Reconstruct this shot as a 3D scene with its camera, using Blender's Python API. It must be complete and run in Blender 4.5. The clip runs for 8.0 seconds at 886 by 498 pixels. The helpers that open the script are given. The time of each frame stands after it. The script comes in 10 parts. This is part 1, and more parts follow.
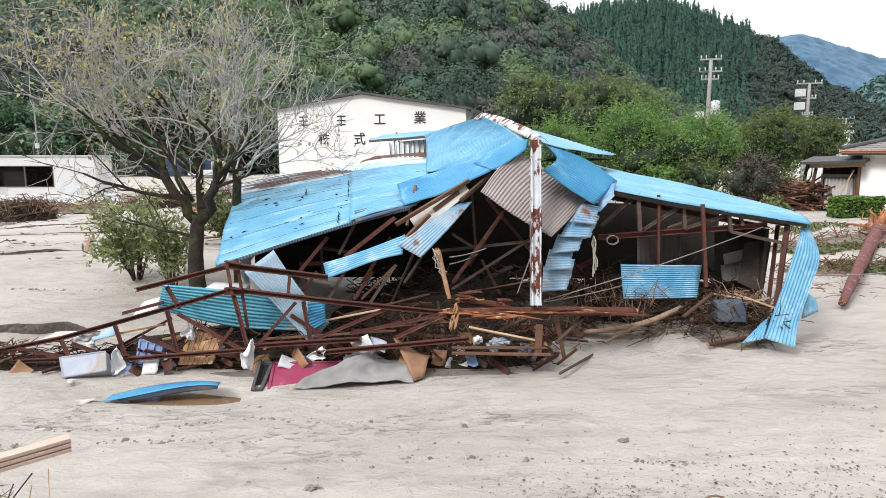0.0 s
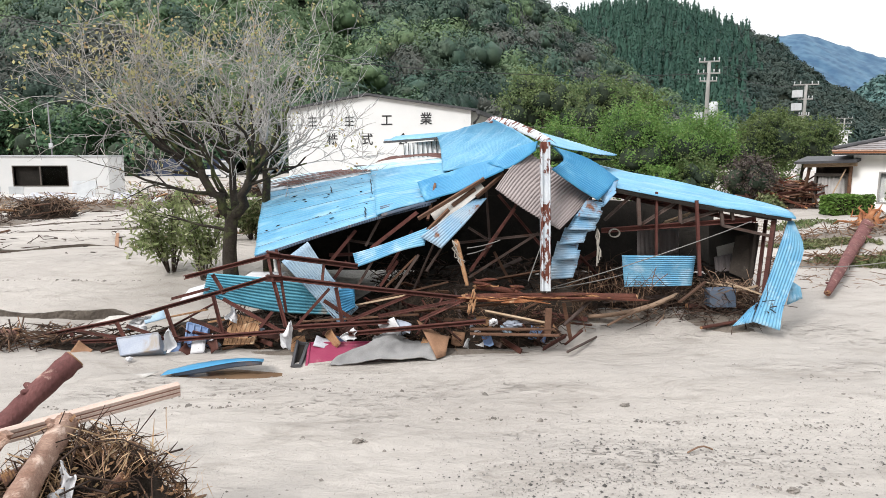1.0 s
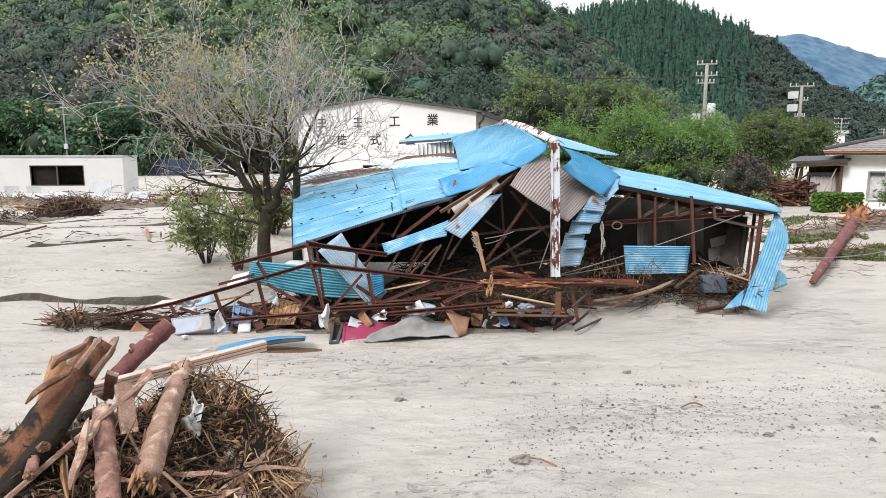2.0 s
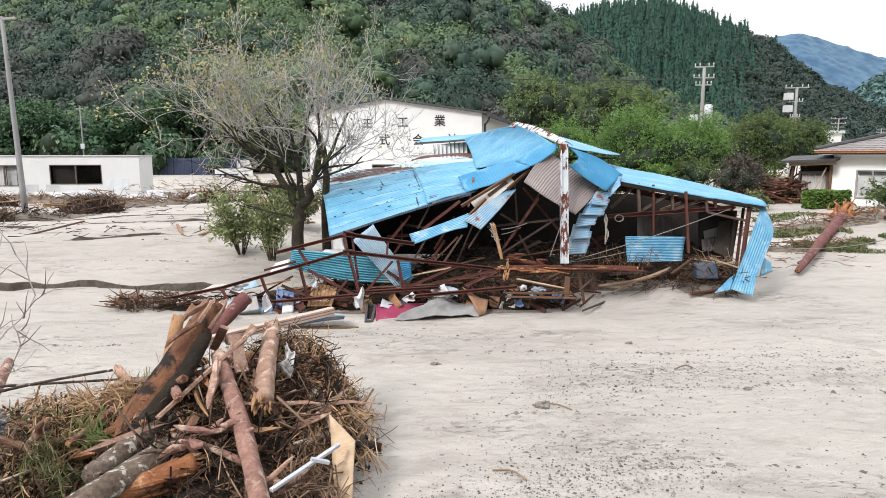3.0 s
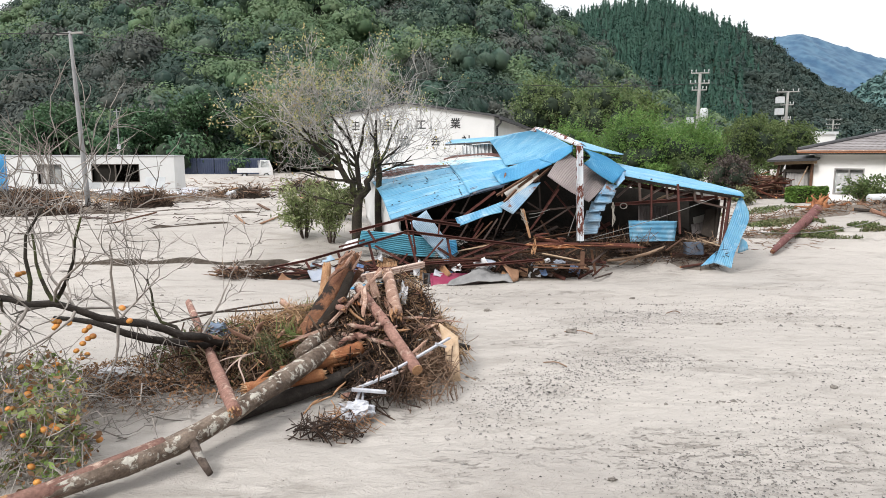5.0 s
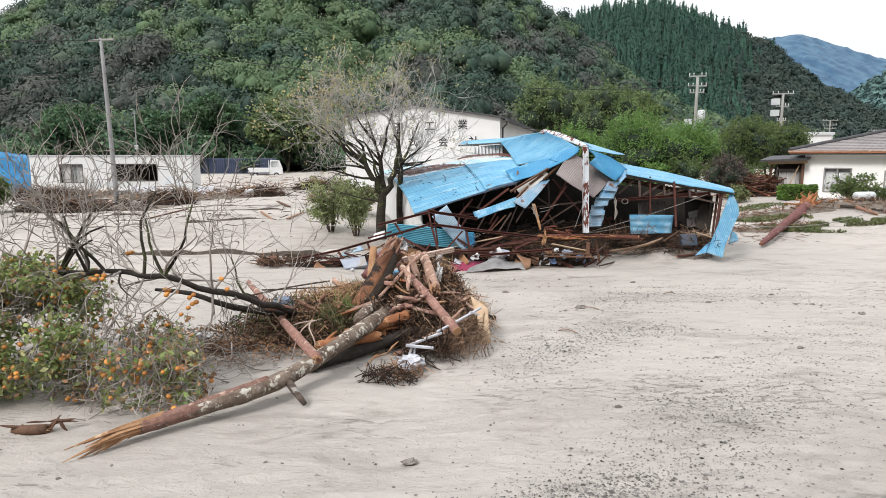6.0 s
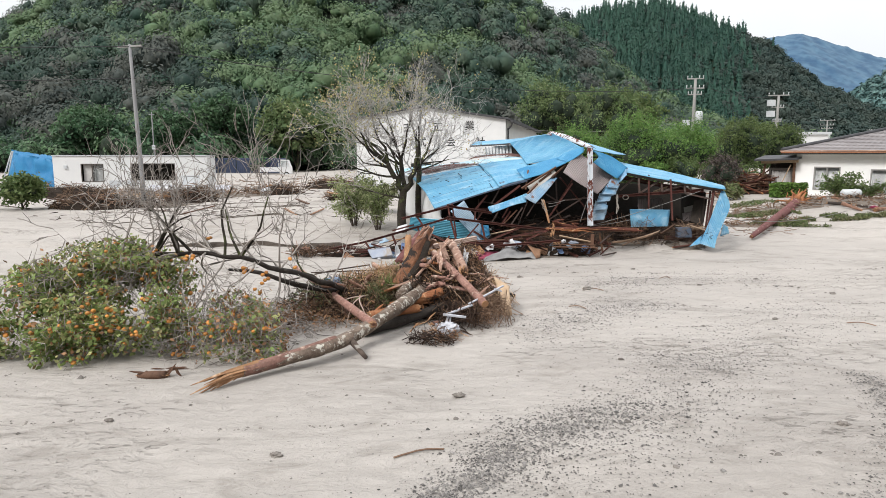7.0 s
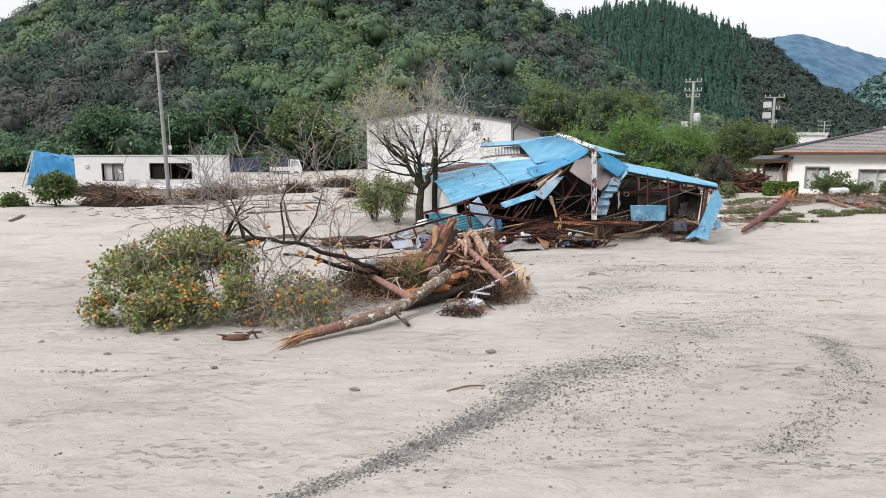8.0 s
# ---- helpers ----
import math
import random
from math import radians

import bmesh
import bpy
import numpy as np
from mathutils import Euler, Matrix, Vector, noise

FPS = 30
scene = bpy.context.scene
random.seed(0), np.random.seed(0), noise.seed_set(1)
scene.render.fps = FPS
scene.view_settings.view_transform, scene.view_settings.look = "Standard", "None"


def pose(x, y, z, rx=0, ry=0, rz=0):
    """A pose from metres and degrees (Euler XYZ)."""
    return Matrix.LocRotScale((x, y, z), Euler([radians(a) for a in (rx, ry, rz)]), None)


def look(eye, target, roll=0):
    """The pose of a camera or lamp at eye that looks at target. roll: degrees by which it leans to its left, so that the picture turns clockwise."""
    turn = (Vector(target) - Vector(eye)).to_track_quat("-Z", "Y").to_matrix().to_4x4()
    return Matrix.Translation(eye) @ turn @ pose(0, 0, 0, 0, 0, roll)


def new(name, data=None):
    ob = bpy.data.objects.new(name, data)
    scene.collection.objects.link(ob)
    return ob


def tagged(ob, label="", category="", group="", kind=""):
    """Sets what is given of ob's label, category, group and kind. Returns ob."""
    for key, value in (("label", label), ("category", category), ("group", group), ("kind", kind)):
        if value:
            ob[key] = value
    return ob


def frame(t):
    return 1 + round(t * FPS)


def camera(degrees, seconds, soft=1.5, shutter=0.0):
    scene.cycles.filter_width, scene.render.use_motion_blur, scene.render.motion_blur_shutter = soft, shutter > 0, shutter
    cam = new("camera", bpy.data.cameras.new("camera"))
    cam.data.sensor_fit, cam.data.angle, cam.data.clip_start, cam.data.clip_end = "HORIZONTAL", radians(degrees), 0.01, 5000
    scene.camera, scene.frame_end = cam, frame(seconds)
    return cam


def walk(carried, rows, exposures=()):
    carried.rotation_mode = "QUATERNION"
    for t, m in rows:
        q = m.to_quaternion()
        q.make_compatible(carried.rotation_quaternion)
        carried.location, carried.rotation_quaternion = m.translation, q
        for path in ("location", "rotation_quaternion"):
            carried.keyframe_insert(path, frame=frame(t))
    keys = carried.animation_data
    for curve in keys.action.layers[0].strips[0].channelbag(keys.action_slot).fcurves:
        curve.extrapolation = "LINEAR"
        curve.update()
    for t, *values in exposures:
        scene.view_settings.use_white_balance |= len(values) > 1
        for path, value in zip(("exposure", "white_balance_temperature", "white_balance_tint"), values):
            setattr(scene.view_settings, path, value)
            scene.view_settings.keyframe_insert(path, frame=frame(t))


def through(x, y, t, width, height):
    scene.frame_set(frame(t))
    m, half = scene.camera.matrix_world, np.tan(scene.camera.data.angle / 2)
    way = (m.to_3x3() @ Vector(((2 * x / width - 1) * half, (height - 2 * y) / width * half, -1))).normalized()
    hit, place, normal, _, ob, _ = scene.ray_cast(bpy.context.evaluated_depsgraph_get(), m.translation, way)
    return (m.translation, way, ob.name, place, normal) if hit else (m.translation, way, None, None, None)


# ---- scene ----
# the camera: a drone that backs away in a straight, level line
cam = camera(70.0, 8.0, soft=0.7)
# seconds, x, y, z, pitch, lean, turn
ROWS = [
    (0.0, 0.000, 0.000, 3.000, -8.34, -0.03, 0.02),
    (0.5, -0.141, -0.465, 2.995, -8.33, -0.02, 0.03),
    (1.0, -0.288, -0.975, 3.013, -8.37, -0.02, 0.04),
    (1.5, -0.461, -1.520, 3.008, -8.36, -0.01, 0.03),
    (3.0, -1.078, -3.498, 3.011, -8.40, 0.01, -0.03),
    (3.5, -1.312, -4.226, 3.013, -8.41, 0.01, -0.02),
    (4.0, -1.553, -5.011, 3.000, -8.39, 0.00, -0.03),
    (4.5, -1.801, -5.814, 2.988, -8.38, 0.00, -0.02),
    (6.0, -2.582, -8.346, 2.988, -8.37, 0.00, -0.03),
    (6.5, -2.841, -9.227, 2.992, -8.39, 0.01, -0.01),
    (7.0, -3.108, -10.131, 3.004, -8.41, 0.03, -0.01),
    (7.5, -3.372, -11.032, 3.004, -8.42, 0.02, 0.01),
    (8.0, -3.645, -11.957, 3.014, -8.42, 0.00, 0.02),
]
walk(cam, [(t, pose(x, y, z, 90 + pitch, lean, turn)) for t, x, y, z, pitch, lean, turn in ROWS],
     exposures=[(0.0, 0.43), (4.5, 0.37), (8.0, 0.18)])

# ---- light: overcast daylight ----
world = bpy.data.worlds.new("overcast_sky")
scene.world = world
world.use_nodes = True
wn, wl = world.node_tree.nodes, world.node_tree.links
wn.clear()
sky = wn.new("ShaderNodeTexSky")
sky.sky_type, sky.sun_disc = "NISHITA", False
sky.sun_elevation, sky.sun_rotation = radians(38), radians(222)
sky.air_density, sky.dust_density = 1.0, 3.0
cloud = wn.new("ShaderNodeTexNoise")
cloud.inputs["Scale"].default_value, cloud.inputs["Detail"].default_value = 2.2, 6
cramp = wn.new("ShaderNodeValToRGB")
cramp.color_ramp.elements[0].position, cramp.color_ramp.elements[0].color = 0.30, (10.5, 10.8, 11.2, 1)
cramp.color_ramp.elements[1].position, cramp.color_ramp.elements[1].color = 0.72, (13.0, 13.0, 13.0, 1)
wmix = wn.new("ShaderNodeMix")
wmix.data_type = "RGBA"
wmix.inputs[0].default_value = 0.82
wbg, wout = wn.new("ShaderNodeBackground"), wn.new("ShaderNodeOutputWorld")
wbg.inputs["Strength"].default_value = 0.105
wl.new(cloud.outputs["Fac"], cramp.inputs["Fac"])
wl.new(sky.outputs[0], wmix.inputs[6])
wl.new(cramp.outputs[0], wmix.inputs[7])
wtc, wsep, wmr, wmul = wn.new("ShaderNodeTexCoord"), wn.new("ShaderNodeSeparateXYZ"), wn.new("ShaderNodeMapRange"), wn.new("ShaderNodeMix")
wmr.inputs["To Min"].default_value, wmr.inputs["To Max"].default_value = 0.66, 1.42
wmul.data_type, wmul.blend_type = "RGBA", "MULTIPLY"
wmul.inputs[0].default_value = 1.0
wl.new(wtc.outputs["Generated"], wsep.inputs[0])
wl.new(wsep.outputs["Z"], wmr.inputs["Value"])
wl.new(wmix.outputs[2], wmul.inputs[6])
wl.new(wmr.outputs["Result"], wmul.inputs[7])
wl.new(wmul.outputs[2], wbg.inputs["Color"])
wl.new(wbg.outputs[0], wout.inputs[0])
sun_data = bpy.data.lights.new("sun", "SUN")
sun_data.energy, sun_data.angle, sun_data.color = 2.2, radians(14), (1.0, 0.975, 0.95)
sun = new("sun", sun_data)
sun.matrix_world = look((-20, -14, 27), (0, 8, 0))

# ---- small tools ----


def value_noise(x, y, seed=0):
    """Smooth value noise in about -1..1 on arrays."""
    x, y = np.asarray(x, float), np.asarray(y, float)
    xi, yi = np.floor(x).astype(np.int64), np.floor(y).astype(np.int64)
    fx, fy = x - xi, y - yi
    fx, fy = fx * fx * (3 - 2 * fx), fy * fy * (3 - 2 * fy)

    def lattice(a, b):
        h = (a * 374761393 + b * 668265263 + seed * 974711) & 0xFFFFFFFF
        h = ((h ^ (h >> 13)) * 1274126177) & 0xFFFFFFFF
        return ((h ^ (h >> 16)) & 0xFFFF) / 32767.5 - 1
    a, b = lattice(xi, yi), lattice(xi + 1, yi)
    c, d = lattice(xi, yi + 1), lattice(xi + 1, yi + 1)
    return (a * (1 - fx) + b * fx) * (1 - fy) + (c * (1 - fx) + d * fx) * fy


def fbm(x, y, octaves=4, seed=0):
    total, amp = 0.0, 0.5
    for k in range(octaves):
        total = total + amp * value_noise(x * 2 ** k, y * 2 ** k, seed + k)
        amp *= 0.5
    return total


def smooth(a, b, x):
    t = np.clip((np.asarray(x, float) - a) / (b - a), 0, 1)
    return t * t * (3 - 2 * t)


def V3(p):
    return np.array(p, float)


class Shape:
    """Collects vertices and faces of one mesh."""

    def __init__(self):
        self.v, self.f, self.n = [], [], 0

    def add(self, verts, faces):
        verts = np.asarray(verts, float)
        self.v.append(verts)
        self.f.extend([tuple(int(i) + self.n for i in f) for f in faces])
        self.n += len(verts)
        return self

    def verts(self):
        return np.concatenate(self.v) if self.v else np.zeros((0, 3))


ORIGIN = {}


def make_mesh(name, verts, faces, material, smoothed=False):
    me = bpy.data.meshes.new(name)
    me.from_pydata([tuple(p) for p in np.asarray(verts).tolist()], [], faces)
    if smoothed:
        me.polygons.foreach_set("use_smooth", [True] * len(me.polygons))
    me.materials.append(material)
    me.update()
    return me


def tri_mesh(name, verts, tris, material, inner=0):
    """A large mesh of triangles from arrays; the first inner faces carry the shade inside a crown as colour."""
    me = bpy.data.meshes.new(name)
    n, m = len(verts), len(tris)
    me.vertices.add(n)
    me.vertices.foreach_set("co", np.ascontiguousarray(verts, dtype=np.float32).ravel())
    me.loops.add(m * 3)
    me.loops.foreach_set("vertex_index", np.ascontiguousarray(tris, dtype=np.int32).ravel())
    me.polygons.add(m)
    me.polygons.foreach_set("loop_start", np.arange(0, m * 3, 3, dtype=np.int32))
    me.polygons.foreach_set("loop_total", np.full(m, 3, dtype=np.int32))
    me.materials.append(material)
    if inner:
        me.materials.append(M_CROWNSHADE)
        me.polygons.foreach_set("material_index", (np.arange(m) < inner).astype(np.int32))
    me.update()
    me.validate()
    return me


def thing(name, base, label, category, group="", kind=""):
    """An Empty at the base of a thing; its parts hang under it."""
    ob = new(name)
    ob.location = base
    ob.empty_display_size = 0.2
    ORIGIN[ob] = V3(base)
    return tagged(ob, label, category, group, kind)


def part(name, shape, material, parent, label="", smoothed=False, kind=""):
    """One mesh object under a thing or a part; the shape is in world places."""
    org = ORIGIN[parent]
    me = make_mesh(name, shape.verts() - org, shape.f, material, smoothed)
    ob = new(name, me)
    ob.parent = parent
    ORIGIN[ob] = org
    return tagged(ob, label, kind=kind)


def single(name, base, shape, material, label, category, group="", kind="", smoothed=False):
    """A top-level thing of one mesh."""
    me = make_mesh(name, shape.verts() - V3(base), shape.f, material, smoothed)
    ob = new(name, me)
    ob.location = base
    ORIGIN[ob] = V3(base)
    return tagged(ob, label, category, group, kind)


def frame_of(d, up=(0, 0, 1)):
    d = d / (np.linalg.norm(d) + 1e-9)
    u = V3(up)
    if abs(d @ u) > 0.97:
        u = V3((0, 1, 0)) if abs(d[1]) < 0.9 else V3((1, 0, 0))
    s = np.cross(d, u)
    s /= np.linalg.norm(s)
    return d, s, np.cross(s, d)


def extrude(section, p, q, up=(0, 0, 1), twist=0.0):
    """A closed section (side, up) swept from p to q, with end caps."""
    p, q = V3(p), V3(q)
    d, s, u = frame_of(q - p, up)
    c, k = math.cos(twist), math.sin(twist)
    s, u = c * s + k * u, -k * s + c * u
    n = len(section)
    ring = np.array([a * s + b * u for a, b in section])
    faces = [(i, (i + 1) % n, n + (i + 1) % n, n + i) for i in range(n)]
    faces += [tuple(range(n - 1, -1, -1)), tuple(range(n, 2 * n))]
    return np.vstack([p + ring, q + ring]), faces


def box_bar(p, q, w, h, up=(0, 0, 1), twist=0.0, bevel=0.12):
    b = bevel * min(w, h)
    a, c = w / 2, h / 2
    sec = [(-a + b, -c), (a - b, -c), (a, -c + b), (a, c - b), (a - b, c), (-a + b, c), (-a, c - b), (-a, -c + b)]
    return extrude(sec, p, q, up, twist)


def angle_bar(p, q, w, t=0.008, up=(0, 0, 1), twist=0.0):
    a = w / 2
    sec = [(-a, -a), (a, -a), (a, -a + t), (-a + t, -a + t), (-a + t, a), (-a, a)]
    return extrude(sec, p, q, up, twist)


def channel_bar(p, q, w, h, t=0.008, up=(0, 0, 1), twist=0.0):
    a, c = w / 2, h / 2
    sec = [(-a, -c), (a, -c), (a, -c + t), (-a + t, -c + t), (-a + t, c - t), (a, c - t), (a, c), (-a, c)]
    return extrude(sec, p, q, up, twist)


def box(lo, hi):
    (x0, y0, z0), (x1, y1, z1) = lo, hi
    v = [(x0, y0, z0), (x1, y0, z0), (x1, y1, z0), (x0, y1, z0), (x0, y0, z1), (x1, y0, z1), (x1, y1, z1), (x0, y1, z1)]
    return np.array(v, float), [(3, 2, 1, 0), (4, 5, 6, 7), (0, 1, 5, 4), (1, 2, 6, 5), (2, 3, 7, 6), (3, 0, 4, 7)]


def slab(a, b, c, d, t):
    """A plate of thickness t behind the four corners a b c d."""
    p = np.array([a, b, c, d], float)
    n = np.cross(p[1] - p[0], p[3] - p[0])
    n /= np.linalg.norm(n)
    return np.vstack([p, p - n * t]), [(0, 1, 2, 3), (7, 6, 5, 4), (0, 4, 5, 1), (1, 5, 6, 2), (2, 6, 7, 3), (3, 7, 4, 0)]


def tube(path, radii, sides=8, rough=0.0, seed=0, caps=True):
    """A tube along a path of points with a radius each."""
    path = np.asarray(path, float)
    n = len(path)
    radii = np.broadcast_to(np.asarray(radii, float), (n,))
    rng = np.random.default_rng(seed)
    out = []
    s_old = None
    ridges = rng.uniform(-1, 1, sides)
    for i in range(n):
        d = path[min(i + 1, n - 1)] - path[max(i - 1, 0)]
        d, s, u = frame_of(d)
        if s_old is not None:
            s = s_old - d * (s_old @ d)
            s /= np.linalg.norm(s) + 1e-9
            u = np.cross(s, d)
        s_old = s
        a = np.arange(sides) / sides * 2 * math.pi
        r = radii[i] * (1 + rough * (0.95 * ridges + 0.45 * rng.uniform(-1, 1, sides)))
        out.append(path[i] + np.outer(np.cos(a) * r, s) + np.outer(np.sin(a) * r, u))
    faces = [(i * sides + j, i * sides + (j + 1) % sides, (i + 1) * sides + (j + 1) % sides, (i + 1) * sides + j)
             for i in range(n - 1) for j in range(sides)]
    if caps:
        faces += [tuple(range(sides - 1, -1, -1)), tuple(range((n - 1) * sides, n * sides))]
    return np.vstack(out), faces


def catmull(points, t):
    """Points on a smooth line through control points, t in 0..1."""
    pts = np.asarray(points, float)
    n = len(pts)
    if n == 2:
        return pts[0] + np.outer(t, pts[1] - pts[0])
    x = np.clip(np.asarray(t) * (n - 1), 0, n - 1 - 1e-9)
    i = x.astype(int)
    f = (x - i)[:, None]
    p0, p1, p2, p3 = pts[np.maximum(i - 1, 0)], pts[i], pts[i + 1], pts[np.minimum(i + 2, n - 1)]
    return 0.5 * (2 * p1 + (p2 - p0) * f + (2 * p0 - 5 * p1 + 4 * p2 - p3) * f ** 2 + (3 * p1 - p0 - 3 * p2 + p3) * f ** 3)


def sheet(net, pitch=0.036, amp=0.008, run="u", seg=6, dent=0.02, ragged=0.0, seed=0, thick=0.004, step=0.14, freq=1.3):
    """A thin sheet over a net of control points (rows from near to far, each from left to right).
    pitch and amp: its corrugation, whose ridges run along the rows ("u") or across them ("v"); pitch 0: a flat sheet."""
    net = [np.asarray(r, float) for r in net]
    len_u = max(np.linalg.norm(np.diff(r, axis=0), axis=1).sum() for r in net)
    len_v = max(sum(np.linalg.norm(net[i + 1][k] - net[i][k]) for i in range(len(net) - 1)) for k in (0, -1))
    nu, nv = max(4, int(len_u / step)), max(4, int(len_v / step))
    waves = 0
    if pitch:
        if run == "u":
            waves = max(2, round(len_v / pitch))
            nv = waves * seg
        else:
            waves = max(2, round(len_u / pitch))
            nu = waves * seg
    tu, tv = np.linspace(0, 1, nu + 1), np.linspace(0, 1, nv + 1)
    rows = np.array([catmull(r, tu) for r in net])
    grid = np.stack([catmull(rows[:, k], tv) for k in range(nu + 1)], axis=1)
    rng = np.random.default_rng(seed)
    if ragged:
        if run == "u":
            j = ragged * np.repeat(rng.uniform(-1, 0.2, nv // (seg * 2) + 2), seg * 2)[: nv + 1, None]
            du = (rows[0, -1] - rows[0, 0]) / (np.linalg.norm(rows[0, -1] - rows[0, 0]) + 1e-9)
            grid += (j * (tu[None, :] > 0.999))[..., None] * du
        else:
            j = ragged * np.repeat(rng.uniform(-1, 0.2, nu // (seg * 2) + 2), seg * 2)[: nu + 1]
            dv = grid[-1, 0] - grid[0, 0]
            dv = dv / np.linalg.norm(dv)
            grid[0] -= j[:, None] * dv
    gu, gv = np.gradient(grid, axis=1), np.gradient(grid, axis=0)
    nrm = np.cross(gu, gv)
    nrm /= np.linalg.norm(nrm, axis=2, keepdims=True) + 1e-12
    tv2, tu2 = np.meshgrid(tv, tu, indexing="ij")
    h = dent * fbm(tu2 * len_u * freq + seed, tv2 * len_v * freq, 3, seed)
    if waves:
        h = h + amp * (2 * np.abs(np.sin(math.pi * waves * (tv2 if run == "u" else tu2))) ** 0.8 - 1)
    top = (grid + nrm * h[..., None]).reshape(-1, 3)
    low = top - nrm.reshape(-1, 3) * thick
    w = nu + 1
    off = len(top)
    faces = []
    for i in range(nv):
        for j in range(nu):
            a, b, c, d = i * w + j, i * w + j + 1, (i + 1) * w + j + 1, (i + 1) * w + j
            faces.append((a, b, c, d))
            faces.append((off + d, off + c, off + b, off + a))
    rim = [(j, j + 1) for j in range(nu)] + [(nv * w + j + 1, nv * w + j) for j in range(nu)]
    rim += [((i + 1) * w, i * w) for i in range(nv)] + [(i * w + nu, (i + 1) * w + nu) for i in range(nv)]
    faces += [(b, a, off + a, off + b) for a, b in rim]
    return np.vstack([top, low]), faces


def shape(*pieces):
    s = Shape()
    for v, f in pieces:
        s.add(v, f)
    return s


def ico(sub=1):
    bm = bmesh.new()
    bmesh.ops.create_icosphere(bm, subdivisions=sub, radius=1)
    v = np.array([p.co[:] for p in bm.verts])
    f = np.array([[p.index for p in q.verts] for q in bm.faces])
    bm.free()
    return v, f


ICO1, ICO2, ICO3 = ico(1), ico(2), ico(4)


def ground_z(x, y):
    """The height of the mud plain."""
    x, y = np.asarray(x, float), np.asarray(y, float)
    left = smooth(-4.4, -6.2, x)
    bank = 10.75 + 0.12 * value_noise(x * 0.55, x * 0 + 3.1, 5) + 0.10 * value_noise(x * 2.3, x * 0 + 9.1, 6)
    z = left * 0.13 * smooth(bank - 0.06, bank + 0.08, y)
    z = z + smooth(-2.0, -5.0, x) * 0.42 * smooth(10.6, 14.0, y) * (1 - 0.6 * smooth(-12, -19, x))
    for at, high, sd in ((15.6, 0.10, 71), (19.2, 0.11, 72), (23.0, 0.10, 73)):
        edge = at + 0.9 * value_noise(x * 0.22, x * 0 + sd, sd) + 0.15 * value_noise(x * 1.6, x * 0, sd + 5)
        broken = smooth(-0.15, 0.25, value_noise(x * 0.45, x * 0 + at, sd + 9)) * (0.55 + 0.45 * value_noise(x * 2.1, x * 0, sd + 3))
        z = z + smooth(-5.5, -8.0, x) * high * broken * (smooth(edge - 0.16, edge + 0.16, y) - 0.9 * smooth(edge + 0.4, edge + 3.0, y))
    z = z + 0.9 * smooth(42, 56, y) * smooth(10, -6, x)
    z = z + 0.62 * smooth(8.5, 14.5, x) * smooth(11, 21, y)
    z = z + 0.25 * smooth(3, 10, x) * smooth(12, 18, y)
    near = smooth(70, 30, np.hypot(x, y))
    z = z + near * (0.075 * fbm(x * 0.16 + 3, y * 0.32, 3, 11) + 0.045 * fbm(x * 0.7, y * 1.1, 3, 21))
    # shallow flow lines that bend to the lower right
    s = y + 0.22 * x + 1.1 * value_noise(x * 0.12, y * 0.12, 31)
    z = z + near * 0.018 * value_noise(s * 1.7, x * 0.10, 33) + near * 0.012 * np.maximum(0, value_noise(s * 4.0, x * 0.25, 35))
    # a shallow pool scoured beside the fallen sheets
    z = z - 0.16 * np.exp(-(((x + 3.3 + 0.3 * value_noise(x * 1.3, y * 2.0, 61)) / 1.35) ** 2 + ((y - 7.85 + 0.15 * value_noise(x * 1.7, y, 62)) / 0.30) ** 2))
    # silt banked up under the low roof
    z = z + 0.35 * np.exp(-((y - 10.0) / 0.7) ** 2) * smooth(1.0, 2.0, x) * smooth(5.9, 4.7, x)
    # the swell that runs along the front of the wreck
    z = z + 0.10 * np.exp(-((y - 7.2 + 0.05 * x) / 0.9) ** 2) * smooth(-1, 2, x) * smooth(7.5, 5.5, x)
    return z


def gz(x, y):
    return float(ground_z(x, y))


# ---- materials ----
def node_mat(name):
    m = bpy.data.materials.new(name)
    m.use_nodes = True
    nt = m.node_tree
    return m, nt.nodes, nt.links, nt.nodes["Principled BSDF"]


def mix_rgb(n, l, fac, a, b, blend="MIX"):
    x = n.new("ShaderNodeMix")
    x.data_type, x.blend_type = "RGBA", blend
    for sock, val in ((x.inputs[0], fac), (x.inputs[6], a), (x.inputs[7], b)):
        if isinstance(val, (int, float)):
            sock.default_value = val
        elif isinstance(val, tuple):
            sock.default_value = (*val, 1) if len(val) == 3 else val
        else:
            l.new(val, sock)
    return x.outputs[2]


def noise_fac(n, l, scale, lo, hi, detail=5, rough=0.6, stretch=None, coords="Object", warp=0.0):
    tc = n.new("ShaderNodeTexCoord")
    nz = n.new("ShaderNodeTexNoise")
    nz.inputs["Scale"].default_value, nz.inputs["Detail"].default_value = scale, detail
    nz.inputs["Roughness"].default_value, nz.inputs["Distortion"].default_value = rough, warp
    if stretch:
        mp = n.new("ShaderNodeMapping")
        mp.inputs["Scale"].default_value = stretch
        l.new(tc.outputs[coords], mp.inputs["Vector"])
        l.new(mp.outputs[0], nz.inputs["Vector"])
    else:
        l.new(tc.outputs[coords], nz.inputs["Vector"])
    mr = n.new("ShaderNodeMapRange")
    mr.inputs["From Min"].default_value, mr.inputs["From Max"].default_value = lo, hi
    l.new(nz.outputs["Fac"], mr.inputs["Value"])
    return mr.outputs["Result"]


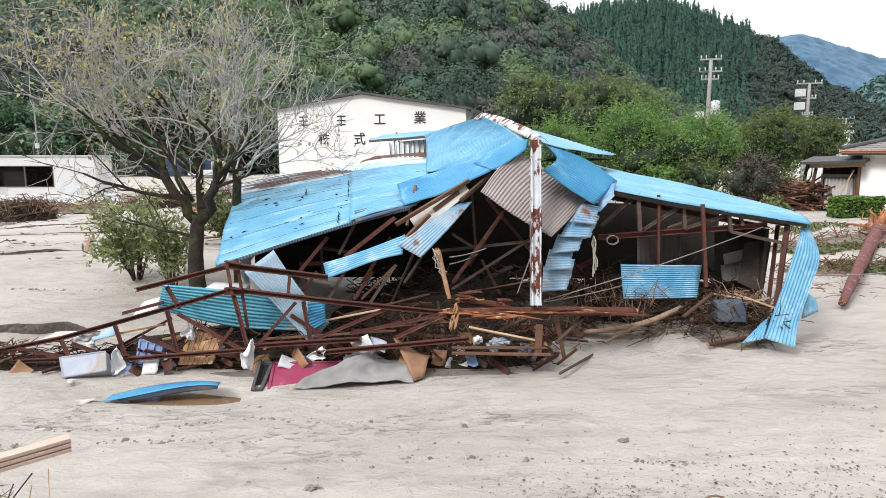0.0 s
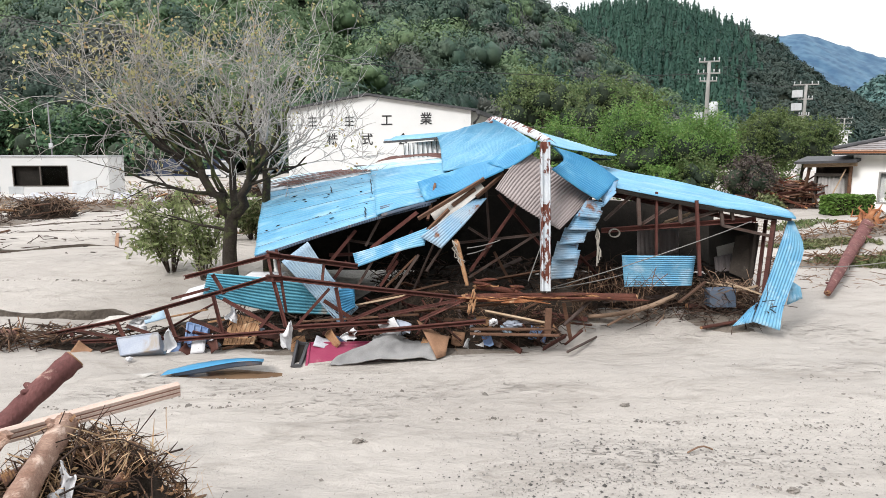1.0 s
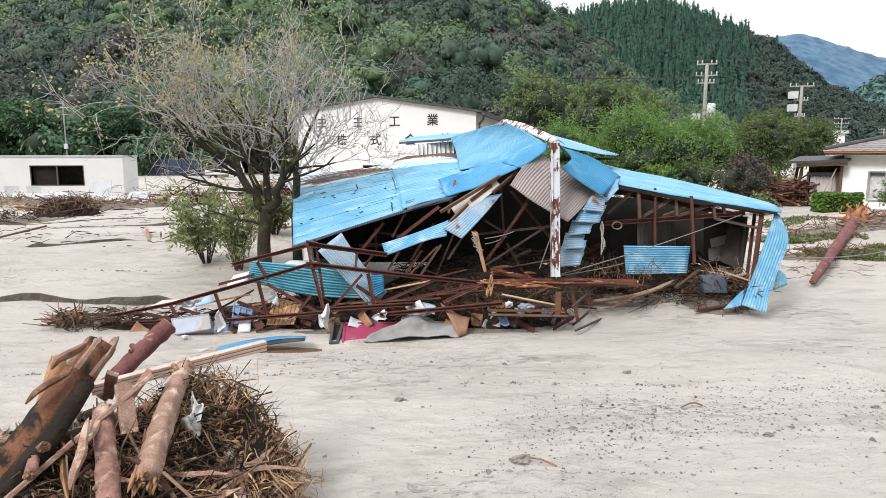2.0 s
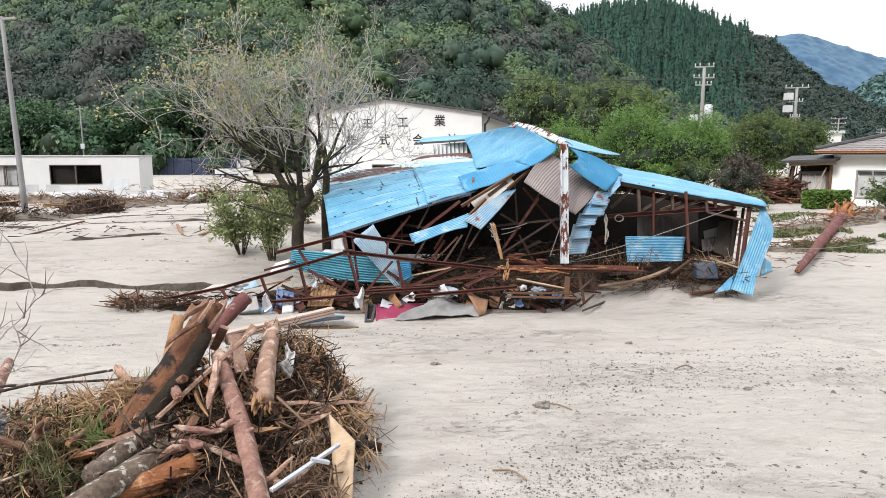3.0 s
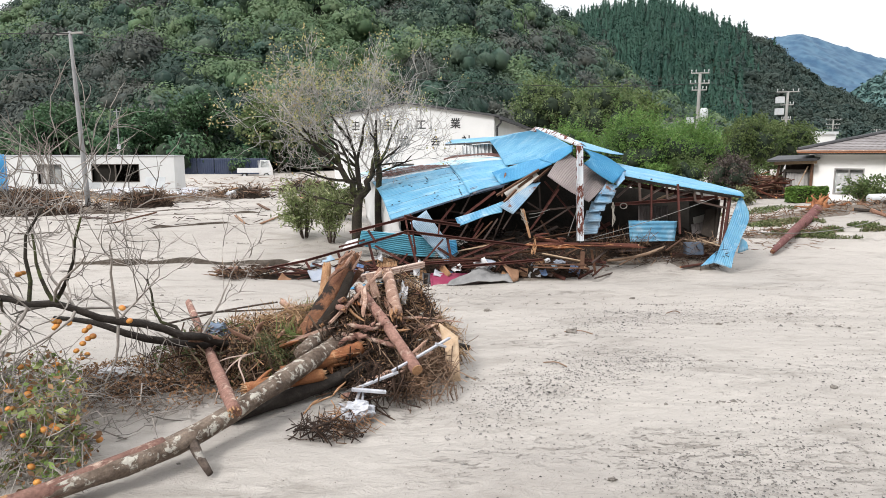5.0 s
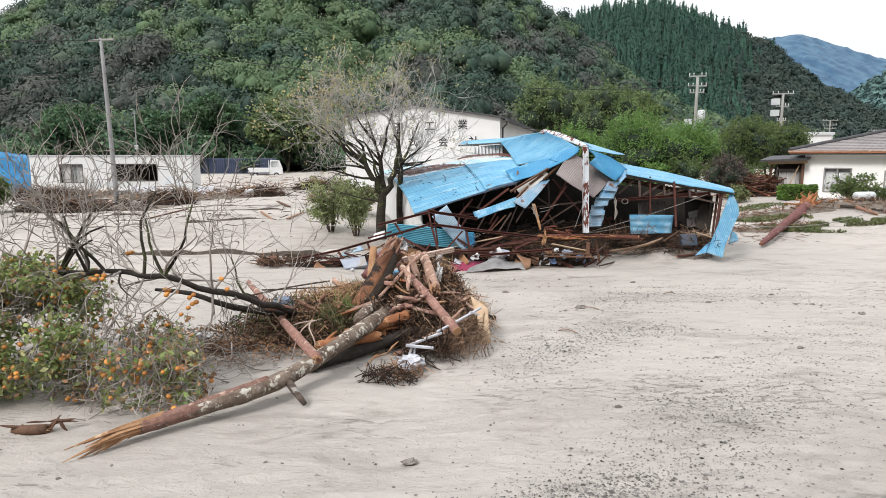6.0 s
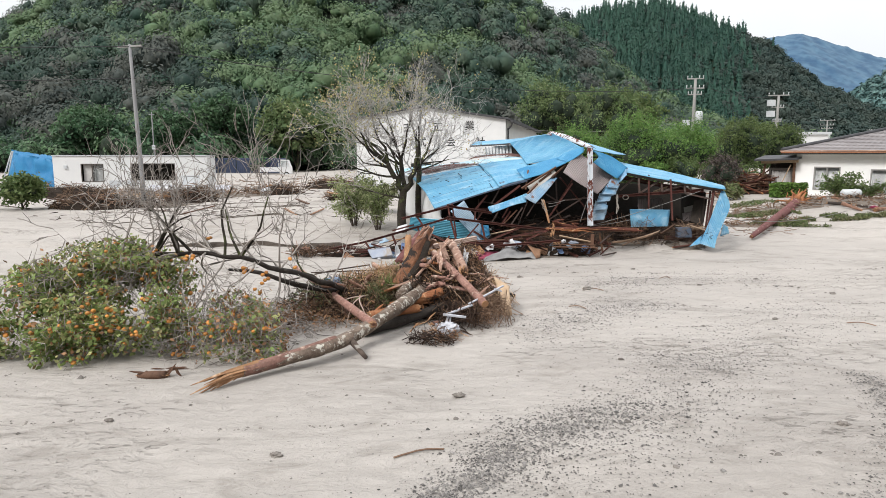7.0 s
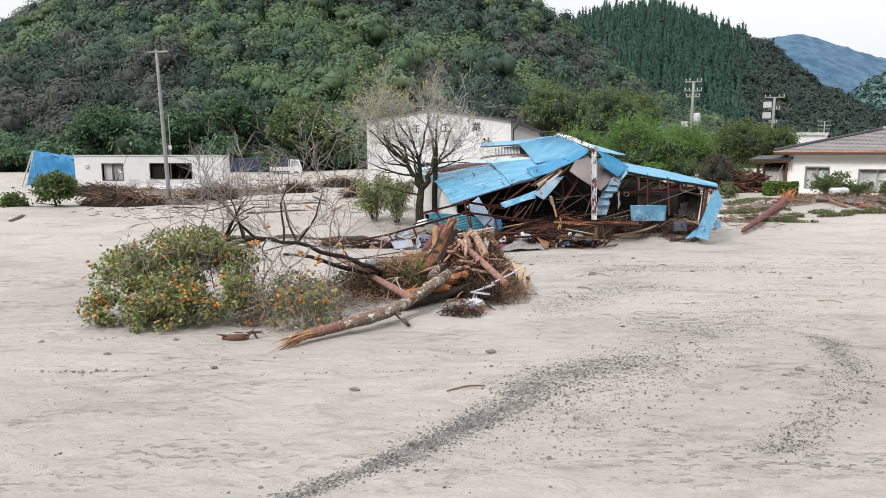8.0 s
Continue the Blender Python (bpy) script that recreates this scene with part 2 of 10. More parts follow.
def surface(name, a, b, scale=2.0, c=None, c_scale=3.0, c_lo=0.55, c_hi=0.62, fine=30.0, fine_amt=0.35, rough=0.85, rough_c=0.9,
            metal=0.0, bump=0.35, bump_scale=40.0, dist=0.01, vary=0.0, island=0.0, stretch=None, spec=0.3, c_stretch=None):
    """A general worn surface: two base colours mixed by broad noise, a third in patches, fine grain and relief."""
    m, n, l, p = node_mat(name)
    col = mix_rgb(n, l, noise_fac(n, l, scale, 0.35, 0.65, stretch=stretch), a, b)
    grain = noise_fac(n, l, fine, 0.25, 0.75, 4, 0.65, stretch=stretch)
    dark = tuple(x * (1 - fine_amt) for x in (1, 1, 1))
    col = mix_rgb(n, l, grain, mix_rgb(n, l, 1.0, col, dark, "MULTIPLY"), col)
    if vary or island:
        src = n.new("ShaderNodeNewGeometry").outputs["Random Per Island"] if island else n.new("ShaderNodeObjectInfo").outputs["Random"]
        amt = island or vary
        hs = n.new("ShaderNodeHueSaturation")
        mr = n.new("ShaderNodeMapRange")
        mr.inputs["To Min"].default_value, mr.inputs["To Max"].default_value = 1 - amt, 1 + amt
        l.new(src, mr.inputs["Value"])
        l.new(mr.outputs["Result"], hs.inputs["Value"])
        l.new(col, hs.inputs["Color"])
        col = hs.outputs["Color"]
    if c is not None:
        f = noise_fac(n, l, c_scale, c_lo, c_hi, 7, 0.65, stretch=c_stretch, warp=0.4)
        col = mix_rgb(n, l, f, col, c)
        rr = n.new("ShaderNodeMapRange")
        rr.inputs["To Min"].default_value, rr.inputs["To Max"].default_value = rough, rough_c
        l.new(f, rr.inputs["Value"])
        l.new(rr.outputs["Result"], p.inputs["Roughness"])
    else:
        p.inputs["Roughness"].default_value = rough
    l.new(col, p.inputs["Base Color"])
    p.inputs["Metallic"].default_value = metal
    p.inputs["Specular IOR Level"].default_value = spec
    if bump:
        bp = n.new("ShaderNodeBump")
        bp.inputs["Strength"].default_value, bp.inputs["Distance"].default_value = bump, dist
        l.new(noise_fac(n, l, bump_scale, 0.2, 0.8, 6, 0.7, stretch=stretch), bp.inputs["Height"])
        l.new(bp.outputs[0], p.inputs["Normal"])
    return m


def leaf_mat(name, a, b, c, patch=0.12, spread=0.35, through=0.25, c_amt=0.5):
    """Leaves: colour by broad patches and by the single leaf, some light passing through."""
    m, n, l, p = node_mat(name)
    out = n["Material Output"]
    isl = n.new("ShaderNodeNewGeometry").outputs["Random Per Island"]
    col = mix_rgb(n, l, noise_fac(n, l, patch, 0.38, 0.62, 3, 0.5), a, b)
    rp = n.new("ShaderNodeMapRange")
    rp.inputs["From Min"].default_value, rp.inputs["From Max"].default_value = 1 - c_amt, 1.0
    l.new(isl, rp.inputs["Value"])
    col = mix_rgb(n, l, rp.outputs["Result"], col, c)
    hs = n.new("ShaderNodeHueSaturation")
    mr = n.new("ShaderNodeMapRange")
    mr.inputs["To Min"].default_value, mr.inputs["To Max"].default_value = 1 - spread, 1 + spread
    wn_ = n.new("ShaderNodeTexWhiteNoise")
    wn_.noise_dimensions = "1D"
    l.new(isl, wn_.inputs["W"])
    l.new(wn_.outputs["Value"], mr.inputs["Value"])
    l.new(mr.outputs["Result"], hs.inputs["Value"])
    l.new(col, hs.inputs["Color"])
    l.new(hs.outputs["Color"], p.inputs["Base Color"])
    p.inputs["Roughness"].default_value = 0.62
    p.inputs["Specular IOR Level"].default_value = 0.25
    tr = n.new("ShaderNodeBsdfTranslucent")
    l.new(hs.outputs["Color"], tr.inputs["Color"])
    mx = n.new("ShaderNodeMixShader")
    mx.inputs[0].default_value = through
    l.new(p.outputs[0], mx.inputs[1])
    l.new(tr.outputs[0], mx.inputs[2])
    l.new(mx.outputs[0], out.inputs["Surface"])
    return m


def mud_mat():
    """Flood silt: pale sand, damp streaks, gravel specks, pits with shade in their colour, fine ripples."""
    m, n, l, p = node_mat("flood_mud")
    col = mix_rgb(n, l, noise_fac(n, l, 0.22, 0.35, 0.65, 6, 0.6, stretch=(0.8, 1.3, 1)), (0.526, 0.486, 0.446), (0.464, 0.428, 0.394))
    col = mix_rgb(n, l, noise_fac(n, l, 1.0, 0.52, 0.74, 8, 0.68, stretch=(0.7, 1.7, 1), warp=0.9), col, (0.330, 0.300, 0.266))
    col = mix_rgb(n, l, noise_fac(n, l, 0.11, 0.47, 0.60, 6, 0.62, stretch=(0.7, 1.7, 1), warp=0.8), col, mix_rgb(n, l, 1.0, col, (0.87, 0.865, 0.86), "MULTIPLY"))
    speck = noise_fac(n, l, 34, 0.58, 0.68, 4, 0.8)
    patch = noise_fac(n, l, 0.45, 0.45, 0.60, 4, 0.6, stretch=(0.6, 1.2, 1))
    both = n.new("ShaderNodeMath")
    both.operation = "MULTIPLY"
    l.new(speck, both.inputs[0])
    l.new(patch, both.inputs[1])
    col = mix_rgb(n, l, both.outputs[0], col, (0.17, 0.155, 0.14))
    col = mix_rgb(n, l, noise_fac(n, l, 90, 0.3, 0.75, 4, 0.8), mix_rgb(n, l, 1.0, col, (0.86, 0.86, 0.86), "MULTIPLY"), col)
    pit = noise_fac(n, l, 8.5, 0.56, 0.63, 3, 0.55, stretch=(0.6, 1.5, 1), warp=0.3)
    where = noise_fac(n, l, 0.35, 0.51, 0.63, 4, 0.6, stretch=(0.5, 1.6, 1))
    pits = n.new("ShaderNodeMath")
    pits.operation = "MULTIPLY"
    l.new(pit, pits.inputs[0])
    l.new(where, pits.inputs[1])
    # pits darkened in colour too, as shade the bump gives too faintly
    col = mix_rgb(n, l, pits.outputs[0], col, mix_rgb(n, l, 1.0, col, (0.78, 0.77, 0.76), "MULTIPLY"))
    l.new(col, p.inputs["Base Color"])
    p.inputs["Roughness"].default_value = 0.82
    p.inputs["Specular IOR Level"].default_value = 0.25
    b1, b2, b3 = n.new("ShaderNodeBump"), n.new("ShaderNodeBump"), n.new("ShaderNodeBump")
    b3.invert = True
    b3.inputs["Strength"].default_value, b3.inputs["Distance"].default_value = 1.0, 0.05
    l.new(pits.outputs[0], b3.inputs["Height"])
    b1.inputs["Strength"].default_value, b1.inputs["Distance"].default_value = 0.8, 0.07
    b2.inputs["Strength"].default_value, b2.inputs["Distance"].default_value = 0.6, 0.014
    l.new(noise_fac(n, l, 3.6, 0.2, 0.8, 8, 0.68, stretch=(0.8, 1.4, 1), warp=0.5), b1.inputs["Height"])
    l.new(noise_fac(n, l, 42, 0.2, 0.8, 5, 0.7), b2.inputs["Height"])
    l.new(b3.outputs[0], b1.inputs["Normal"])
    l.new(b1.outputs[0], b2.inputs["Normal"])
    l.new(b2.outputs[0], p.inputs["Normal"])
    return m


M_MUD = mud_mat()
M_BLUE = surface("sky_blue_painted_steel", (0.085, 0.300, 0.490), (0.150, 0.390, 0.560), 1.6, (0.38, 0.53, 0.62), 2.2, 0.52, 0.80, 50, 0.22, 0.42, 0.6,
                 0.0, 0.15, 25, 0.004, spec=0.5, c_stretch=(0.4, 1.6, 1))
M_EAVE = surface("dark_eave_steel", (0.075, 0.105, 0.155), (0.11, 0.14, 0.19), 2.0, (0.16, 0.13, 0.12), 4.0, 0.55, 0.68, 60, 0.3, 0.6, 0.9, 0.0, 0.2, 40, 0.004)
M_BLUE2 = surface("deep_blue_painted_steel", (0.045, 0.245, 0.46), (0.075, 0.31, 0.52), 1.6, (0.20, 0.45, 0.60), 1.8, 0.54, 0.78, 60, 0.2, 0.5, 0.6,
                  0.0, 0.15, 25, 0.004, spec=0.35)
M_FADED = surface("bleached_sky_blue_steel", (0.20, 0.46, 0.60), (0.42, 0.60, 0.68), 1.1, (0.60, 0.66, 0.70), 1.6, 0.46, 0.62, 50, 0.15, 0.5, 0.65,
                  0.0, 0.15, 25, 0.004, spec=0.45, c_stretch=(0.4, 1.6, 1))
M_CHAR = surface("charred_split_trunk", (0.36, 0.165, 0.085), (0.20, 0.085, 0.050), 5.0, (0.030, 0.023, 0.019), 1.7, 0.50, 0.57, 50, 0.5, 0.8, 0.9, 0.0, 1.0, 36, 0.025, c_stretch=(1.8, 1.8, 0.7))
M_GREYTWIG = surface("grey_brown_fruit_twigs", (0.37, 0.335, 0.305), (0.25, 0.222, 0.200), 2.0, None, fine=30, fine_amt=0.3, rough=0.9, bump=0.3, island=0.4)
M_DEADLEAF = surface("dead_brown_foliage", (0.34, 0.195, 0.105), (0.19, 0.105, 0.060), 2.5, (0.36, 0.29, 0.15), 1.6, 0.54, 0.66, 40, 0.2, 0.9, 0.9, 0.0, 0.2, island=0.6)
M_TEAL = surface("faded_teal_sheet", (0.075, 0.29, 0.40), (0.13, 0.37, 0.46), 1.4, (0.33, 0.33, 0.30), 2.0, 0.60, 0.70, 60, 0.2, 0.6, 0.85,
                 0.0, 0.15, 30, 0.004, vary=0.08)
M_SKY = surface("light_blue_sheet", (0.115, 0.335, 0.53), (0.19, 0.42, 0.58), 2.2, (0.44, 0.57, 0.66), 3.2, 0.50, 0.74, 60, 0.15, 0.55, 0.7, 0.0, 0.12, 30, 0.004, vary=0.06)
# stick colour lowered further for the shade inside the wreck
M_ROTTEN = surface("rotten_sticks_with_shade", (0.040, 0.025, 0.018), (0.075, 0.045, 0.032), 1.5, None, fine=40, fine_amt=0.3, rough=0.9, bump=0.3, island=0.6)
M_PALE = surface("pale_blue_sheet", (0.36, 0.47, 0.56), (0.27, 0.40, 0.53), 1.5, (0.16, 0.10, 0.075), 2.6, 0.64, 0.70, 60, 0.15, 0.55, 0.9,
                 0.0, 0.15, 30, 0.004)
M_GREYSHEET = surface("weathered_grey_sheet", (0.40, 0.345, 0.335), (0.31, 0.265, 0.26), 1.5, (0.12, 0.07, 0.055), 3.0, 0.62, 0.74, 70, 0.3, 0.7, 0.9,
                      0.0, 0.2, 40, 0.004)
M_RUSTBLUE = surface("rust_stained_blue_sheet", (0.14, 0.33, 0.52), (0.36, 0.45, 0.53), 1.8, (0.20, 0.10, 0.065), 4.0, 0.56, 0.66, 70, 0.2, 0.6, 0.95,
                     0.0, 0.2, 40, 0.004)
M_STRIPE = surface("bleached_roof_sheet", (0.58, 0.61, 0.64), (0.46, 0.52, 0.57), 1.6, (0.34, 0.27, 0.25), 2.4, 0.56, 0.70, 60, 0.2, 0.6, 0.85, 0.0, 0.2, 40, 0.004, stretch=(0.4, 2, 1))
M_RUST = surface("dark_red_rust", (0.155, 0.070, 0.055), (0.095, 0.042, 0.036), 3.0, (0.28, 0.20, 0.18), 4.0, 0.56, 0.68, 60, 0.35, 0.85, 0.9, 0.0, 0.3, 40, 0.004)
M_STEEL = surface("red_brown_primer_steel", (0.098, 0.032, 0.026), (0.128, 0.048, 0.038), 3.0, (0.050, 0.024, 0.019), 5.0, 0.52, 0.64, 60, 0.35, 0.75, 0.9,
                  0.0, 0.25, 60, 0.003, vary=0.2)
M_WETRED = surface("wet_red_timber", (0.098, 0.034, 0.024), (0.062, 0.024, 0.018), 4.0, (0.16, 0.075, 0.045), 4.0, 0.58, 0.7, 50, 0.4, 0.7, 0.85, 0.0, 0.4, 50, 0.006, vary=0.3)
M_STEELGREY = surface("grey_brown_roof_steel", (0.080, 0.054, 0.046), (0.124, 0.092, 0.080), 3.0, (0.080, 0.040, 0.028), 4.0, 0.52, 0.66, 60, 0.35, 0.75, 0.9,
                      0.0, 0.25, 60, 0.003, vary=0.15)
M_PEEL = surface("peeling_white_paint_on_rust", (0.62, 0.65, 0.68), (0.50, 0.55, 0.60), 3.0, (0.125, 0.040, 0.026), 3.4, 0.50, 0.54, 60, 0.15, 0.5, 0.9,
                 0.0, 0.3, 50, 0.004, c_stretch=(1.6, 1.6, 0.8))
M_WALL = surface("white_painted_wall", (0.71, 0.71, 0.705), (0.655, 0.66, 0.66), 0.8, (0.52, 0.505, 0.465), 1.0, 0.64, 0.85, 40, 0.06, 0.7, 0.85,
                 0.0, 0.1, 60, 0.003)
M_PLASTER = surface("dirty_plaster", (0.58, 0.56, 0.53), (0.42, 0.39, 0.35), 2.0, (0.20, 0.15, 0.11), 2.0, 0.55, 0.7, 40, 0.2, 0.85, 0.9, 0.0, 0.25, 40, 0.006)
# wall stains over base colours lowered for the shade indoors
M_OLDWALL = surface("stained_wall_with_shade", (0.072, 0.059, 0.049), (0.045, 0.036, 0.030), 1.6, (0.132, 0.114, 0.099), 2.5, 0.58, 0.7, 30, 0.35, 0.9, 0.9, 0.0, 0.3, 30, 0.01)
# near black for walls, gaps and voids: indoor shade put into the colour
M_DARK = surface("shade_and_grime_black", (0.015, 0.013, 0.011), (0.026, 0.022, 0.018), 2.0, None, fine=20, rough=0.95, bump=0.5, bump_scale=14, dist=0.03)
M_TRIM = surface("dark_roof_trim", (0.055, 0.055, 0.060), (0.085, 0.085, 0.09), 2.0, None, fine=40, rough=0.6, bump=0.1)
M_BARK = surface("grey_brown_bark", (0.19, 0.145, 0.12), (0.095, 0.066, 0.052), 5.0, (0.45, 0.42, 0.38), 6.5, 0.56, 0.60, 24, 0.6, 0.92, 0.9, 0.0, 1.0, 18, 0.05, vary=0.15)
M_REDBARK = surface("reddish_cedar_bark", (0.430, 0.245, 0.195), (0.250, 0.125, 0.100), 5.0, (0.620, 0.470, 0.375), 5.0, 0.54, 0.66, 26, 0.5, 0.9, 0.85, 0.0, 0.9, 30, 0.02,
                    vary=0.15, stretch=(1, 1, 1))
M_REDTORN = surface("wet_red_torn_log", (0.200, 0.066, 0.040), (0.110, 0.038, 0.026), 5.0, (0.520, 0.270, 0.120), 4.0, 0.55, 0.63, 50, 0.5, 0.75, 0.8, 0.0, 0.9, 40, 0.015, vary=0.2, c_stretch=(0.5, 1.6, 1.6))
M_RAW = surface("freshly_torn_wood", (0.50, 0.29, 0.155), (0.36, 0.185, 0.095), 5.0, (0.60, 0.43, 0.28), 6.0, 0.55, 0.68, 50, 0.4, 0.8, 0.8, 0.0, 0.7, 60, 0.01, vary=0.12)
M_BOARD = surface("pale_sawn_board", (0.53, 0.40, 0.28), (0.44, 0.31, 0.20), 6.0, (0.30, 0.20, 0.13), 5.0, 0.60, 0.72, 60, 0.25, 0.8, 0.85, 0.0, 0.3, 60, 0.004,
                  vary=0.18, stretch=(0.4, 2, 2))
M_PLANKRED = surface("wet_brown_timber", (0.128, 0.064, 0.041), (0.180, 0.098, 0.060), 4.0, (0.068, 0.038, 0.026), 4.0, 0.55, 0.7, 50, 0.4, 0.7, 0.85, 0.0, 0.4, 50, 0.006, vary=0.3)
M_DRIFT = surface("driftwood_sticks", (0.17, 0.105, 0.072), (0.31, 0.215, 0.15), 1.5, None, fine=40, fine_amt=0.3, rough=0.9, bump=0.3, island=0.55)
M_STRAW = surface("washed_up_straw", (0.44, 0.265, 0.155), (0.24, 0.13, 0.075), 3.0, (0.165, 0.180, 0.070), 1.4, 0.60, 0.68, 40, 0.2, 0.9, 0.9, 0.0, 0.2, island=0.75)
# soil taken near black so heap crevices hold shade in their colour
M_SOIL = surface("debris_soil_with_shade", (0.030, 0.022, 0.016), (0.056, 0.040, 0.029), 3.0, None, fine=18, fine_amt=0.5, rough=0.95, bump=0.9, bump_scale=16, dist=0.05)
M_BRANCH = surface("grey_bare_twigs", (0.50, 0.48, 0.455), (0.35, 0.33, 0.31), 2.0, None, fine=30, fine_amt=0.3, rough=0.9, bump=0.3, island=0.35)
M_TRUNK = surface("mossy_dark_trunk", (0.060, 0.049, 0.038), (0.038, 0.031, 0.024), 4.0, (0.085, 0.100, 0.036), 2.6, 0.52, 0.64, 20, 0.5, 0.95, 0.95, 0.0, 0.9, 22, 0.03)
M_TRIMGREY = surface("weathered_grey_concrete", (0.33, 0.33, 0.335), (0.26, 0.26, 0.265), 1.0, None, fine=30, fine_amt=0.2, rough=0.85, bump=0.15)
M_CONC = surface("grey_concrete", (0.36, 0.355, 0.34), (0.29, 0.285, 0.27), 1.5, None, fine=30, fine_amt=0.2, rough=0.85, bump=0.15)
M_DIRTYWHITE = surface("scuffed_white_enamel", (0.60, 0.61, 0.65), (0.42, 0.43, 0.48), 6.0, (0.22, 0.18, 0.15), 7.0, 0.54, 0.66, 40, 0.25, 0.55, 0.85, 0.0, 0.15)
M_CERAMIC = surface("pale_grey_fittings", (0.58, 0.60, 0.61), (0.48, 0.50, 0.52), 2.0, None, fine=30, fine_amt=0.1, rough=0.45, bump=0.05)
M_WIRE = surface("black_cable", (0.03, 0.03, 0.032), (0.05, 0.05, 0.05), 2.0, None, rough=0.6, bump=0.0)
M_WIREPALE = surface("weathered_steel_cable", (0.30, 0.29, 0.27), (0.22, 0.21, 0.20), 2.0, None, rough=0.6, bump=0.0)
M_STONE = surface("grey_gravel", (0.145, 0.135, 0.128), (0.25, 0.236, 0.222), 3.0, None, fine=40, fine_amt=0.3, rough=0.85, bump=0.3, island=0.7)
M_CLOD = surface("dark_mud_clods", (0.17, 0.152, 0.135), (0.25, 0.228, 0.205), 3.0, None, fine=30, fine_amt=0.3, rough=0.9, bump=0.4, island=0.3)
M_WATER = surface("muddy_puddle", (0.16, 0.10, 0.06), (0.20, 0.13, 0.08), 1.0, None, fine=8, fine_amt=0.1, rough=0.12, bump=0.05, bump_scale=6, spec=0.5)
M_CRIMSON = surface("crimson_painted_panel", (0.245, 0.024, 0.072), (0.29, 0.050, 0.10), 2.0, (0.40, 0.26, 0.24), 2.6, 0.60, 0.82, 40, 0.15, 0.45, 0.8, 0.0, 0.1, 30)
M_CLOTH = surface("wet_grey_cloth", (0.215, 0.212, 0.212), (0.30, 0.295, 0.29), 2.0, (0.30, 0.265, 0.225), 2.0, 0.58, 0.74, 80, 0.25, 0.95, 0.95, 0.0, 0.3, 120, 0.003)
M_BROWNSHEET = surface("brown_plywood", (0.25, 0.135, 0.08), (0.33, 0.19, 0.115), 3.0, (0.15, 0.08, 0.05), 3.0, 0.56, 0.7, 50, 0.25, 0.8, 0.8, 0.0, 0.2, 50, 0.004)
M_PLASTIC = surface("pale_blue_plastic", (0.29, 0.325, 0.40), (0.35, 0.38, 0.44), 3.0, (0.30, 0.26, 0.22), 3.0, 0.54, 0.70, 40, 0.15, 0.5, 0.8, 0.0, 0.05, vary=0.06)
M_GREYBLUE = surface("grey_blue_cloth", (0.17, 0.22, 0.30), (0.23, 0.28, 0.36), 3.0, (0.30, 0.29, 0.28), 3.0, 0.60, 0.76, 60, 0.15, 0.9, 0.95, 0.0, 0.2)
M_BLUEBIN = surface("blue_plastic", (0.13, 0.21, 0.40), (0.19, 0.28, 0.46), 3.0, (0.36, 0.32, 0.27), 3.0, 0.60, 0.76, 40, 0.1, 0.5, 0.8, 0.0, 0.05)
M_BAG = surface("white_plastic_film", (0.66, 0.66, 0.67), (0.52, 0.52, 0.54), 4.0, (0.36, 0.32, 0.27), 4.0, 0.58, 0.74, 40, 0.1, 0.45, 0.8, 0.0, 0.3, 30, 0.01)
M_TARP = surface("blue_tarpaulin", (0.020, 0.155, 0.34), (0.03, 0.20, 0.40), 1.0, None, fine=30, fine_amt=0.15, rough=0.5, bump=0.4, bump_scale=3, dist=0.05)
M_TILE = surface("grey_purple_roof_tile", (0.215, 0.195, 0.195), (0.275, 0.255, 0.255), 1.2, None, fine=30, fine_amt=0.2, rough=0.6, bump=0.1, vary=0.12)
M_ALU = surface("dull_window_aluminium", (0.40, 0.385, 0.37), (0.33, 0.32, 0.31), 2.0, None, fine=40, rough=0.45, bump=0.0)
# wet bank earth, darkened further for the shade on its steep face
M_BANK = surface("wet_torn_bank_shade", (0.11, 0.090, 0.074), (0.17, 0.142, 0.118), 4.0, None, fine=20, fine_amt=0.5, rough=0.9, bump=0.9, bump_scale=14, dist=0.05)
M_FASCIA = surface("orange_brown_fascia", (0.42, 0.18, 0.09), (0.34, 0.14, 0.07), 1.0, None, fine=30, rough=0.6, bump=0.1)
M_CREAM = surface("cream_house_wall", (0.90, 0.89, 0.875), (0.87, 0.86, 0.84), 0.8, (0.68, 0.64, 0.58), 1.0, 0.70, 0.9, 50, 0.05, 0.8, 0.85, 0.0, 0.15, 80, 0.003)
M_FRAME = surface("bronze_window_frame", (0.11, 0.095, 0.085), (0.14, 0.12, 0.105), 2.0, None, fine=40, rough=0.45, bump=0.0)
M_CURTAIN = surface("grey_curtain", (0.66, 0.64, 0.62), (0.54, 0.52, 0.51), 2.0, None, fine=60, rough=0.95, bump=0.2)
M_CARWHITE = surface("white_car_paint", (0.72, 0.73, 0.74), (0.66, 0.66, 0.66), 2.0, (0.42, 0.37, 0.31), 1.5, 0.60, 0.78, 30, 0.05, 0.3, 0.8, 0.0, 0.0)
M_RUBBER = surface("black_rubber", (0.03, 0.03, 0.03), (0.05, 0.045, 0.04), 2.0, None, rough=0.8, bump=0.1)
M_FENCE = surface("navy_sheet_fence", (0.035, 0.05, 0.10), (0.06, 0.075, 0.12), 1.0, None, fine=20, rough=0.6, bump=0.1)
M_INK = surface("black_sign_paint", (0.025, 0.025, 0.027), (0.04, 0.04, 0.04), 3.0, None, rough=0.6, bump=0.0)
